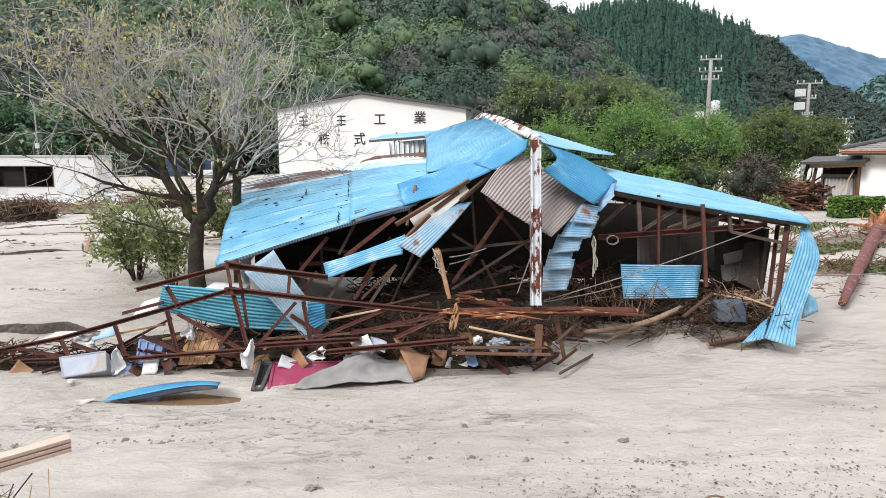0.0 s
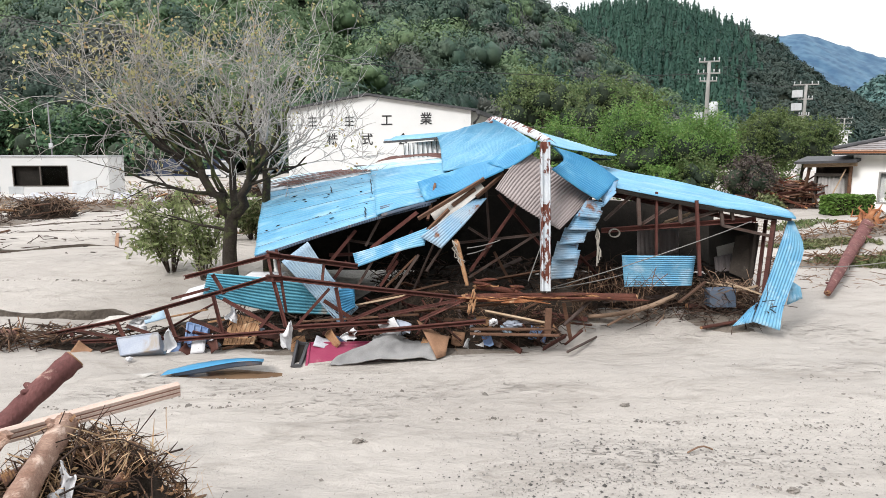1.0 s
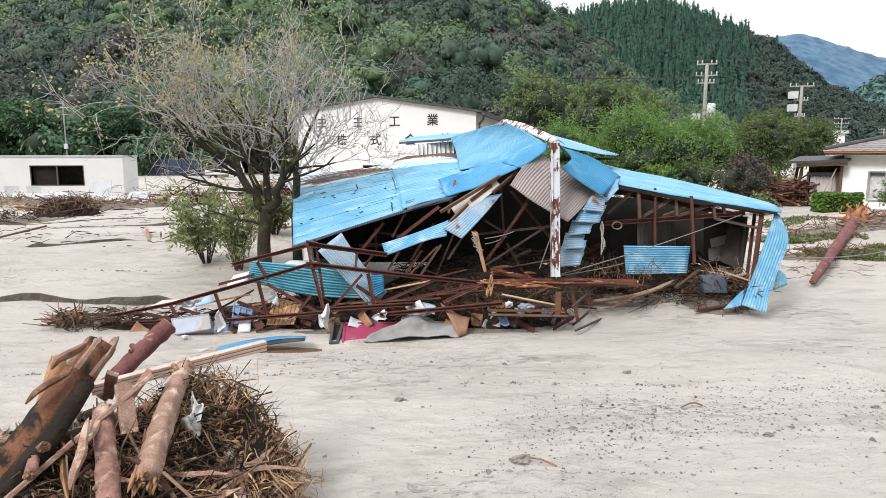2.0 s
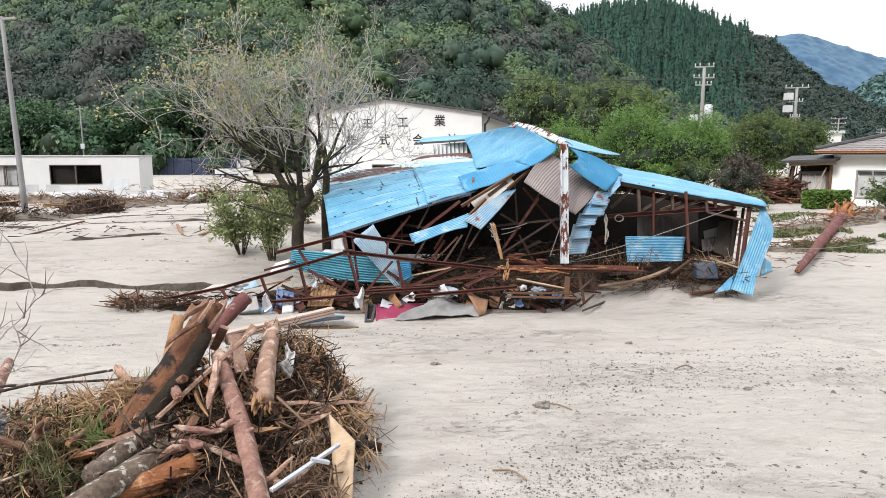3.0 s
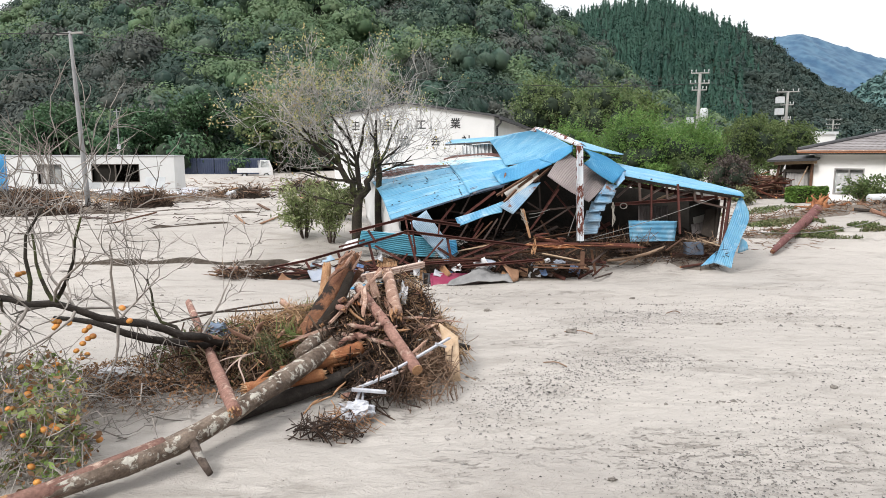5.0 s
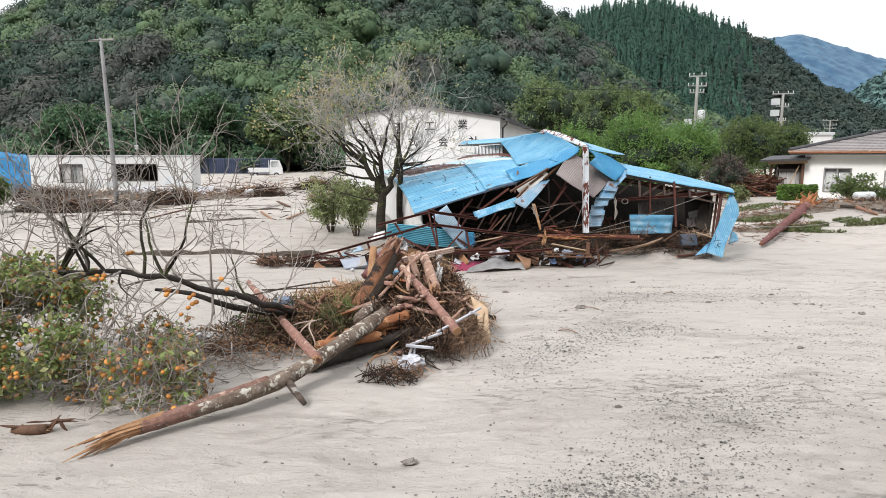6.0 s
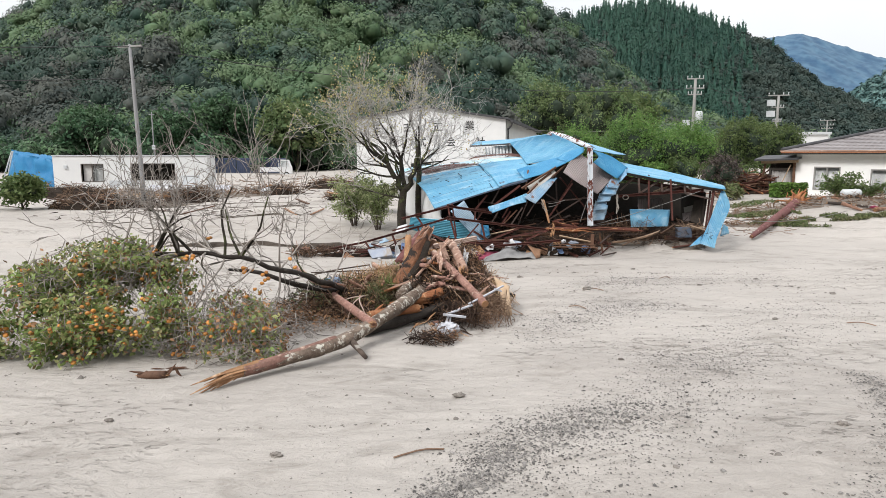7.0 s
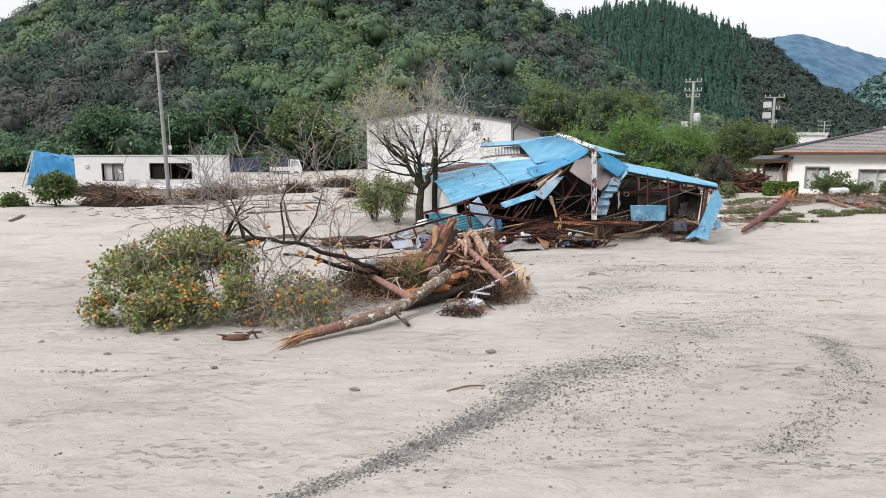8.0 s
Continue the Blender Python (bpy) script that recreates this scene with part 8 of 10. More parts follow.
sticks("heap_straw", rp_, 800, over_mound(-4.65, 2.05, 1.1, 0.9, 0.60, 0.16), 0.24, 0.0032, M_STRAW, "matted brown straw on the low heap", 0.9, clump=12, fan=0.7, room=0.09, blade=True)
sticks("heap_straw", rp_, 700, over_mound(-4.6, 2.1, 0.95, 0.8, 0.70, 0.16), 0.20, 0.0028, M_STRAWPALE, "pale dry straw on the low heap", 0.9, clump=10, fan=0.7, blade=True)
sticks("heap_straw", rp_, 1100, over_mound(-4.95, 1.95, 1.2, 0.85, 0.34, 0.10), 0.24, 0.0032, M_STRAWDARK, "wet dark straw on the low heap", 0.8, clump=10, fan=0.7, room=0.09, blade=True)
sticks("heap_straw", rp_, 700, over_mound(-6.2, 1.2, 1.2, 0.6, 0.10, 0.08), 0.24, 0.0030, M_STRAWDARK, "thin wet straw and twigs on mud", 0.5, clump=8, room=0.12, blade=True)
sticks("heap_straw", rp_, 700, over_mound(-2.78, 3.15, 0.76, 0.76, 1.04, 0.12), 0.28, 0.0032, M_STRAWDARK, "wet dark straw over the heap peak", 1.0, clump=10, fan=0.6, blade=True)
sticks("heap_straw", rp_, 380, over_mound(-2.78, 3.15, 0.78, 0.78, 1.06, 0.14), 0.28, 0.0030, M_STRAWPALE, "pale dry straw in tufts on the heap peak", 1.0, clump=10, fan=0.6, blade=True)
litter(over_mound(-3.25, 2.55, 1.42, 1.42, 0.72, 0.14), 1500, 0.024, M_DEADLEAF, "dead brown cedar sprays over the driftwood heap", rp_, 2.8)
litter(over_mound(-4.75, 2.05, 1.15, 0.9, 0.60, 0.16), 1300, 0.024, M_DEADLEAF, "dead brown cedar sprays on the low heap", rp_, 2.8)
litter(over_mound(-2.78, 3.10, 0.82, 0.82, 0.98, 0.12), 1600, 0.022, M_DEADLEAF, "dead brown cedar sprays on the heap peak", rp_, 2.8)
litter(over_mound(-3.3, 2.4, 1.5, 1.5, 0.66, 0.10), 2600, 0.030, M_SOIL, "dark leaf flakes on the driftwood heap", rp_, 1.8)
litter(over_mound(-5.6, 1.5, 1.5, 1.0, 0.16, 0.10), 2600, 0.026, M_DEADLEAF, "trampled dead leaves round the heap foot", rp_, 2.0)
sticks("heap_roots", rp_, 260, over_mound(-2.75, 3.1, 0.78, 0.78, 1.04, 0.14), 0.36, 0.006, M_ROTTEN, "dark torn roots over the heap peak", 0.9)
sticks("heap_twigs", rp_, 260, over_mound(-3.25, 2.5, 1.45, 1.4, 0.78, 0.14), 0.5, 0.009, M_DRIFT, "broken twigs on the driftwood heap", 0.8)
sticks("heap_twigs", rp_, 220, over_mound(-4.9, 1.95, 1.2, 0.9, 0.52, 0.16), 0.5, 0.008, M_DRIFT, "broken twigs on the low heap", 0.6)
sticks("heap_twigs", rp_, 260, over_mound(-6.2, 0.5, 1.3, 0.9, 0.12, 0.10), 0.45, 0.006, M_GREYTWIG, "broken twigs on mud", 0.4)
sticks("heap_twigs", rp_, 130, over_mound(-3.30, -0.12, 0.38, 0.22, 0.10, 0.06), 0.30, 0.007, M_ROTTEN, "knot of dark roots and straw at the heap foot", 0.6)
sticks("heap_twigs", rp_, 90, over_mound(-3.15, 0.05, 0.34, 0.30, 0.12, 0.08), 0.28, 0.005, M_STRAW, "pale straw at the heap foot", 0.6)
sticks("heap_twigs", rp_, 200, over_mound(-2.30, 1.25, 0.5, 0.7, 0.25, 0.16), 0.4, 0.007, M_DRIFT, "torn roots at the heap edge", 0.9)
sticks("heap_twigs", rp_, 160, over_mound(-2.75, 0.75, 0.45, 0.45, 0.20, 0.14), 0.4, 0.008, M_ROTTEN, "dark roots tangled in the white frame", 0.9)
sticks("heap_roots", rp_, 800, over_mound(-3.2, 2.4, 1.4, 1.4, 0.72, 0.16), 0.34, 0.007, M_ROTTEN, "dark torn roots tangled in the heap", 0.9)
sticks("heap_roots", rp_, 500, over_mound(-4.9, 1.9, 1.4, 0.95, 0.5, 0.16), 0.30, 0.006, M_ROTTEN, "dark torn roots tangled in the low heap", 0.8)
v, f = leaves_at(over_mound(-4.95, 2.0, 1.3, 0.95, 0.56, 0.14)(rp_, 420), 0.026, rp_, 0.3, 6.0)
tagged(new("heap_greenery", tri_mesh("heap_greenery", v, f, L_WEED)), "green and yellow torn foliage on the heap", "debris", kind="stuff")
sticks("heap_greenery", rp_, 300, over_mound(-4.35, 1.7, 0.45, 0.55, 0.60, 0.14), 0.34, 0.0034, L_WEED, "fresh green torn grass on the heap", 1.0, clump=30, blade=True)
sticks("heap_straw", rp_, 900, over_mound(-4.35, 2.45, 0.50, 0.35, 0.66, 0.18), 0.40, 0.0036, M_STRAWPALE, "pale yellow straw hanging in a tuft on the heap", 1.0, clump=34, fan=0.45, room=0.06, blade=True)
sticks("heap_straw", rp_, 420, over_mound(-2.15, 2.55, 0.35, 0.75, 0.40, 0.22), 0.38, 0.0034, M_STRAWPALE, "pale straw hanging from the heap side", 1.2, clump=26, fan=0.45, room=0.06, blade=True)
sticks("heap_greenery", rp_, 420, over_mound(-4.15, 1.75, 0.32, 0.35, 0.62, 0.14), 0.42, 0.0036, L_SPRAY, "fresh green cedar spray torn off on the heap", 1.0, clump=40, fan=0.5, room=0.05, blade=True)
sticks("heap_greenery", rp_, 160, over_mound(-4.05, 2.75, 0.16, 0.16, 0.86, 0.10), 0.20, 0.0034, L_SPRAY, "yellow-green torn spray on the heap", 1.0, clump=24, fan=0.6, room=0.05, blade=True)
trunk_log = log("fallen_log", [(-5.80, -2.00, 0.14), (-5.35, -1.56, 0.165), (-4.55, -0.75, 0.24), (-3.68, 0.95, 0.47), (-3.48, 1.80, 0.44)], 0.068, 0.125, M_LICHEN,
                "long grey-barked trunk with pale lichen and torn end", 101, ("splinter", ""), 14, 22)
for k in range(16):
    a = k * 0.7
    off = V3((0.0, 0.055 * math.cos(a), 0.055 * math.sin(a)))
    ln = 0.35 + 0.65 * ((k * 7) % 11) / 11
    d = V3((-0.70, -0.70, -0.03))
    p = V3((-5.62, -1.82, 0.16)) + off
    part("split_strip", shape(tube([p, p + d * ln * 0.6, p + d * ln + off * 0.6 + V3((0, 0, -0.06))], [0.035, 0.026, 0.004], 4, 0.2, k)), M_RAW, trunk_log, "long torn splinter of pale wood")
low_path = catmull([(-5.79, -1.99, 0.145), (-5.35, -1.56, 0.17), (-4.72, -0.92, 0.235)], np.linspace(0, 1, 14))
part("stripped_length", shape(tube(low_path, np.linspace(0.078, 0.094, 14), 12, 0.07, 9)), M_REDBARK, trunk_log, "red-brown length stripped of bark", True)
stub = Shape().add(*tube(catmull([(-4.52, -0.78, 0.22), (-4.40, -0.92, 0.14), (-4.25, -1.05, 0.02)], np.linspace(0, 1, 6)), np.linspace(0.06, 0.03, 6), 7, 0.1, 3))
part("branch_stub", stub, M_BARK, trunk_log, "", True)
log("bark_log", [(-3.89, 1.25, 0.46), (-3.78, 1.70, 0.51), (-3.60, 2.10, 0.65)], 0.10, 0.095, M_LICHEN, "short grey-barked log with sawn end on the heap", 102, ("", "cut"))
log("bark_log", [(-3.81, 1.60, 0.21), (-3.67, 2.00, 0.36), (-3.50, 2.40, 0.48)], 0.12, 0.115, M_LICHEN, "thick grey-barked log half buried", 103, ("", ""))
slab_log = log("split_log", [(-4.00, 1.90, 0.46), (-3.71, 2.35, 0.94), (-3.42, 2.85, 1.50)], 0.15, 0.12, M_CHAR, "upright split trunk, charred dark with torn orange top", 104, ("", ""), 12)
top_d, top_s, top_u = frame_of(V3((0.29, 0.50, 0.56)))
tear = np.random.default_rng(1040)
for k in range(7):
    a = k * 2.4
    o_ = (top_s * math.cos(a) + top_u * math.sin(a)) * tear.uniform(0.03, 0.105)
    p = V3((-3.44, 2.82, 1.46)) + o_
    end = top_d * tear.uniform(0.0, 0.13) * (1.4 if math.cos(a) > 0 else 0.6)
    part("torn_shard", shape(tube([p - top_d * 0.22, p, p + end * 0.6 + o_ * 0.2, p + end + o_ * 0.25], [0.05, 0.045, 0.03, 0.008], 5, 0.35, k)), (M_PINK, M_TORN, M_PINK)[k % 3], slab_log, "torn pinkish shard of wood")
part("dark_bark", shape(tube(catmull([V3((-3.81, 1.85, 0.54)), V3((-3.53, 2.22, 0.95)), V3((-3.43, 2.60, 1.25))], np.linspace(0, 1, 9)), np.linspace(0.10, 0.07, 9), 9, 0.15, 5)), M_SOIL, slab_log, "wet dark bark", True)
log("red_log", [(-3.30, 2.55, 1.05), (-2.83, 1.70, 0.74), (-2.37, 0.74, 0.42)], 0.07, 0.075, M_REDBARK, "slim red-barked log sloping down the heap", 105, ("splinter", "cut"), 12, 18)
log("red_log", [(-2.93, 3.22, 1.16), (-2.82, 2.6, 1.02), (-2.70, 1.95, 0.80)], 0.085, 0.095, M_PINK, "short thick log with torn ends", 106, ("splinter", "splinter"))
log("red_log", [(-4.12, 3.95, 0.62), (-3.90, 4.25, 0.90), (-3.63, 4.55, 1.19)], 0.085, 0.095, M_PLUM, "purple-red barked log leaning behind the heap", 119, ("", "cut"), 14, 14)
log("red_log", [(-6.45, 4.05, 0.48), (-4.22, -0.38, 0.36)], 0.055, 0.075, M_REDBARK, "long red-barked log with pale snapped end", 107, ("cut", "splinter"), 12, 20)
log("dark_log", [(-4.45, 0.12, 0.10), (-3.75, 0.75, 0.15), (-2.95, 1.55, 0.24)], 0.10, 0.085, M_BLACKBARK, "wet black log at the foot of the heap", 108, ("cut", "cut"))
log("split_log", [(-4.02, 0.80, 0.34), (-3.60, 1.10, 0.40), (-3.15, 1.46, 0.47)], 0.085, 0.092, M_ORANGE, "raw orange split log", 109, ("splinter", "splinter"), 7)
log("split_log", [(-4.36, 0.45, 0.28), (-3.98, 0.66, 0.28), (-3.55, 0.90, 0.30)], 0.08, 0.078, M_ORANGE, "raw orange split log with torn ends", 110, ("splinter", "splinter"), 7)
splinters("torn_wood", (-4.0, 0.75, 0.25), (-4.35, 0.60, 0.28), (-3.3, 1.30, 0.45), 12, 0.045, M_ORANGE, "orange splinters round a split log", 811)
splinters("torn_wood", (-3.3, 2.3, 1.0), (-3.75, 2.0, 1.0), (-3.40, 2.6, 1.45), 2, 0.06, M_TORN, "torn brown slabs of a shattered trunk", 812, 0.10)
splinters("torn_wood", (-3.2, 2.3, 0.9), (-3.15, 1.9, 0.95), (-3.30, 2.9, 1.2), 4, 0.05, M_PINK, "torn pinkish slabs of wood on the heap", 813, 0.5)
splinters("torn_wood", (-3.0, 1.8, 0.5), (-3.35, 1.5, 0.55), (-2.75, 1.7, 0.75), 10, 0.045, M_REDBARK, "torn red-brown roots and bark on the heap", 814, 0.9)
splinters("torn_wood", (-2.5, 1.2, 0.3), (-2.9, 0.9, 0.2), (-2.25, 1.3, 0.4), 16, 0.06, M_PINK, "torn wood and roots at the heap edge", 815, 0.9)
splinters("torn_wood", (-3.5, 0.45, 0.05), (-3.75, 0.25, 0.04), (-3.25, 0.75, 0.22), 4, 0.03, M_RAW, "pale snapped wood at the heap foot", 816, 0.4)
splinters("torn_wood", (-4.9, 1.6, 0.5), (-5.3, 1.4, 0.5), (-4.4, 1.7, 0.65), 8, 0.05, M_TORN, "torn brown bark on the low heap", 817, 0.9)
log("short_log", [(-4.54, 1.90, 0.19), (-4.57, 2.10, 0.28)], 0.05, 0.05, M_BARK, "small sawn log end in straw", 111, ("cut", "cut"), 9, 6, knots=0)
log("short_log", [(-2.50, 0.85, 0.10), (-2.31, 1.20, 0.10)], 0.06, 0.07, M_RAW, "splintered stump of pale wood", 112, ("splinter", "splinter"), 8, 6, knots=0)
log("short_log", [(-3.30, 0.90, 0.01), (-2.44, 1.20, 0.12)], 0.05, 0.06, M_REDBARK, "splintered brown log at the heap edge", 113, ("splinter", "splinter"), 8, 8, knots=0)
log("short_log", [(-2.51, 2.40, 0.48), (-2.21, 2.50, 0.44)], 0.07, 0.07, M_TRUNK, "dark log end at the heap side", 114, ("", "cut"), 9, 6, knots=0)
log("thin_pole", [(-6.30, 2.60, 0.47), (-5.43, 2.90, 0.62), (-4.66, 3.10, 0.71)], 0.018, 0.014, M_BARK, "thin bent bare pole over the heap", 115, ("", ""), 6, knots=0)
log("thin_pole", [(-5.89, 3.00, 0.56), (-4.29, 3.20, 0.59)], 0.014, 0.012, M_BARK, "thin bare pole over the heap", 116, ("", ""), 6, knots=0)
log("red_pole", [(-4.90, 1.20, 0.13), (-5.01, 2.00, 0.45)], 0.03, 0.025, M_REDBARK, "thin red pole in straw", 117, ("", ""), 7, knots=0)
log("split_log", [(-3.84, 2.40, 0.62), (-3.83, 2.90, 1.34)], 0.09, 0.06, M_RAW, "upright torn pale stump on the heap", 118, ("", "splinter"), 8, 8, knots=0)
rc = np.random.default_rng(303)
for k in range(64):
    a, q = rc.uniform(0, 6.28), math.sqrt(rc.uniform(0, 1))
    cx, cy = -3.4 + 1.55 * q * math.cos(a), 2.55 + 1.45 * q * math.sin(a)
    cz = gz(cx, cy) + 0.82 * max(0.0, 1 - q * q) ** 0.7 + 0.07
    d = rc.normal(0, 1, 3) * np.array([0.8, 1.0, 0.28])
    d = d / np.linalg.norm(d) * rc.uniform(0.10, 0.5)
    p0, p1 = V3((cx, cy, cz)) - d, V3((cx, cy, cz)) + d
    p0[2], p1[2] = max(p0[2], 0.05), max(p1[2], 0.05)
    if k % 2:
        log("broken_branch", [p0, (p0 + p1) / 2 + rc.normal(0, 0.02, 3), p1], rc.uniform(0.025, 0.06), rc.uniform(0.02, 0.05), (M_REDBARK, M_LICHEN, M_PINK, M_BLACKBARK, M_TORN)[(k // 2) % 5],
            "broken branch with torn ends on the heap", 310 + k, ("splinter", "splinter" if k % 3 else "cut"), 7, 6, "heap branches", 1, "branch")
    else:
        sh = Shape().add(*tube([p0, p0 * 0.7 + p1 * 0.3 + rc.normal(0, 0.015, 3), p0 * 0.3 + p1 * 0.7 + rc.normal(0, 0.015, 3), p1], [0.010, rc.uniform(0.02, 0.05), rc.uniform(0.02, 0.045), 0.006], 4, 0.4, k))
        single("wood_splinter", tuple(np.minimum(p0, p1)), sh, (M_PINK, M_TORN, M_RAW, M_PLANKRED, M_ORANGE)[(k // 2) % 5], "splintered chunk of torn wood on the heap", "wood", "heap splinters")
plank((-3.38, 2.45, 0.72), (-3.00, 2.75, 1.31), 0.10, 0.05, M_PINK, "torn pale splinter of timber on the heap", 0.5)
for a, b, w in (((-3.62, 1.85, 0.70), (-2.98, 2.72, 1.28), 0.07), ((-3.55, 3.10, 0.95), (-3.28, 2.70, 1.30), 0.09)):
    plank(a, b, w, 0.035, M_PINK, "torn pinkish slab of wood on the heap", 0.6 * w * 10)
plank((-3.15, 2.60, 1.25), (-3.02, 2.40, 0.93), 0.12, 0.05, M_PINK, "torn pale splinter of timber on the heap", 0.2)
board = thing("laminated_board", (-2.95, 3.4, 1.0), "long pale striped laminated board on the heap", "board")
e0, e1 = V3((-3.62, 2.98, 1.06)), V3((-2.38, 3.82, 1.19))
for k, m_ in enumerate((M_PALEBOARD, M_REDSTRIPE, M_PALEBOARD, M_REDSTRIPE, M_PALEBOARD)):
    o_ = V3((0, 0, 0.0165 * k - 0.033))
    part("layer", shape(box_bar(e0 + o_, e1 + o_, 0.09 - 0.008 * (k % 2), 0.010 if k % 2 else 0.022, bevel=0.05)), m_, board)
loose_sheet([[(-1.96, 1.35, 0.05), (-1.83, 1.30, 0.08)], [(-2.12, 2.00, 0.68), (-1.85, 1.75, 0.54)]], M_BOARD, "pale plywood sheet standing against the heap", "plywood_sheet", "plywood", pitch=0, dent=0.02, thick=0.012, seed=66)
rack = thing("white_metal_frame", (-2.6, 0.9, 0.1), "bent white tubular frame caught in the heap", "metal frame")
for a, b, w in (((-1.97, 1.62, 0.56), (-2.38, 0.98, 0.50), 0.045), ((-2.40, 0.95, 0.50), (-2.66, 0.62, 0.45), 0.04), ((-2.60, 0.66, 0.42), (-3.08, 0.42, 0.30), 0.05), ((-3.10, 0.30, 0.34), (-2.72, 0.40, 0.27), 0.06),
                ((-3.02, 0.36, 0.30), (-3.10, 0.28, 0.06), 0.04), ((-2.98, 0.38, 0.28), (-3.00, 0.30, 0.04), 0.03), ((-3.10, 0.26, 0.05), (-3.42, 0.20, 0.04), 0.04), ((-3.10, 0.28, 0.06), (-3.30, 0.05, 0.04), 0.03),
                ((-2.15, 1.36, 0.56), (-2.02, 1.42, 0.50), 0.05)):
    part("bar", shape(box_bar(a, b, w * 0.85, w * 0.6)), M_DIRTYWHITE, rack)
hanging_film((-2.62, 2.74, 1.06), (0.20, 0.28), "white rag caught on the heap", 120)
crumple("cloth", (-5.21, 2.00, 0.55), (0.34, 0.28, 0.24), M_GREYBLUE, "faded grey-blue cloth bundle on the heap", 121, "cloth")
crumple("plastic_bag", (-6.46, 1.49, 0.12), (0.44, 0.26, 0.18), M_BAG, "printed white plastic sack on mud", 122)
crumple("plastic_bag", (-3.02, 0.22, 0.12), (0.46, 0.30, 0.26), M_DIRTYWHITE, "torn grey plastic film wrapped round the frame", 123)
log("root_chunk", [(-7.31, -1.72, -0.01), (-7.1, -1.78, 0.02), (-6.95, -1.73, 0.0)], 0.045, 0.06, M_PLANKRED, "splintered brown chunk of wood on mud", 124, ("splinter", "splinter"), 8, 6, knots=3)
splinters("torn_wood", (-7.0, -1.75, 0.04), (-7.35, -1.80, 0.03), (-6.75, -1.68, 0.06), 9, 0.022, M_PLANKRED, "torn brown root fibres on mud", 825, 0.7)
bare_root = thing("bare_root", (-4.6, 1.0, 0.1), "pale curled bare root caught on the heap", "root")
for k, path in enumerate((((-4.50, 1.45, 0.42), (-4.62, 1.12, 0.45), (-4.74, 0.86, 0.34), (-4.80, 0.62, 0.05)), ((-4.62, 1.12, 0.45), (-4.60, 0.95, 0.40), (-4.50, 0.84, 0.22), (-4.52, 0.76, 0.05)),
                          ((-4.58, 1.20, 0.46), (-4.80, 1.12, 0.44), (-4.98, 1.14, 0.36)))):
    part("root", shape(tube(catmull([V3(p) for p in path], np.linspace(0, 1, 10)), np.linspace(0.013, 0.006, 10), 6, 0.2, k)), M_PALEBOARD, bare_root, "", True)

# ---- fallen persimmon tree ----
kaki = thing("fallen_persimmon_tree", (-8.0, 0.2, 0.0), "uprooted persimmon tree on its side with orange fruit", "tree")
kr = np.random.default_rng(71)
main_path = catmull([(-4.95, 1.55, 0.50), (-5.55, 0.95, 0.88), (-6.45, 0.55, 1.22), (-7.3, 0.45, 1.38), (-8.2, 0.35, 1.30), (-9.1, 0.2, 1.0)], np.linspace(0, 1, 22))
main_path[1:-1] += kr.normal(0, 0.035, (20, 3))
kt = Shape().add(*tube(main_path, np.linspace(0.056, 0.022, 22), 9, 0.25, 6))
kt.add(*tube(catmull([(-5.0, 1.65, 0.42), (-5.8, 1.1, 0.70), (-6.4, 1.05, 0.92), (-7.0, 1.2, 0.95)], np.linspace(0, 1, 10)), np.linspace(0.058, 0.025, 10), 8, 0.12, 7))
part("trunk", kt, M_BLACKBARK, kaki, "black wet trunk", True)
kb, ktips = Shape(), []
for k in range(13):
    p = main_path[int(kr.integers(2, 20))]
    d = V3((kr.uniform(-0.9, 0.7), kr.uniform(-0.35, 0.5), kr.uniform(0.6, 1.0)))
    grow(kb, ktips, p, d, kr.uniform(0.7, 1.15), 0.020, 3, kr, 0.5, 0.08, 3, 0.72, 0.2)
low_tips = []
for k in range(26):
    i = int(kr.integers(6, 21))
    p = main_path[i]
    d = V3((kr.uniform(-0.9, 0.4), kr.uniform(-1.0, 0.6), kr.uniform(-0.45, 0.25)))
    grow(kb, low_tips, p, d, kr.uniform(0.6, 1.0), 0.020, 3, kr, 0.5, -0.12, 3, 0.72, 0.16)
part("crown", kb, M_GREYTWIG, kaki, "thin grey bare branches", True, "stuff")
tall, LIMB = Shape(), [Shape()]
for k in range(10):
    p = main_path[int(kr.integers(3, 19))]
    d = V3((kr.uniform(-1.1, 0.9), kr.uniform(-0.4, 0.5), kr.uniform(0.6, 1.0)))
    grow(tall, ktips, p, d, kr.uniform(0.8, 1.35), 0.026, 3, kr, 0.5, 0.15, 3, 0.70, 0.24)
part("limb_network", LIMB.pop(), M_TRUNK, kaki, "dark upright limbs", True)
part("upright_crown", tall, M_GREYTWIG, kaki, "grey upright twigs", True, "stuff")
BUSH = [(-9.75, -0.35, 0.75, 0.55), (-9.3, 0.25, 0.95, 0.65), (-9.1, -0.75, 0.45, 0.60), (-8.6, -0.1, 1.05, 0.62), (-8.2, -0.7, 0.55, 0.60), (-8.2, 0.35, 0.90, 0.55), (-7.7, -0.55, 0.50, 0.36),
        (-9.9, -0.9, 0.30, 0.40), (-10.0, 0.15, 0.95, 0.42), (-8.8, 0.7, 1.15, 0.5), (-8.9, -1.15, 0.25, 0.45)]
clump = []
for cx, cy, cz, cr in BUSH:
    cx += 0.28
    m_ = int(3000 * cr)
    d = kr.normal(0, 1, (m_, 3))
    d /= np.linalg.norm(d, axis=1, keepdims=True)
    clump.append(V3((cx, cy, cz)) + d * cr * kr.uniform(0.25, 1.25, (m_, 1)) ** 0.8 * np.array([1.1, 1.0, 0.85]))
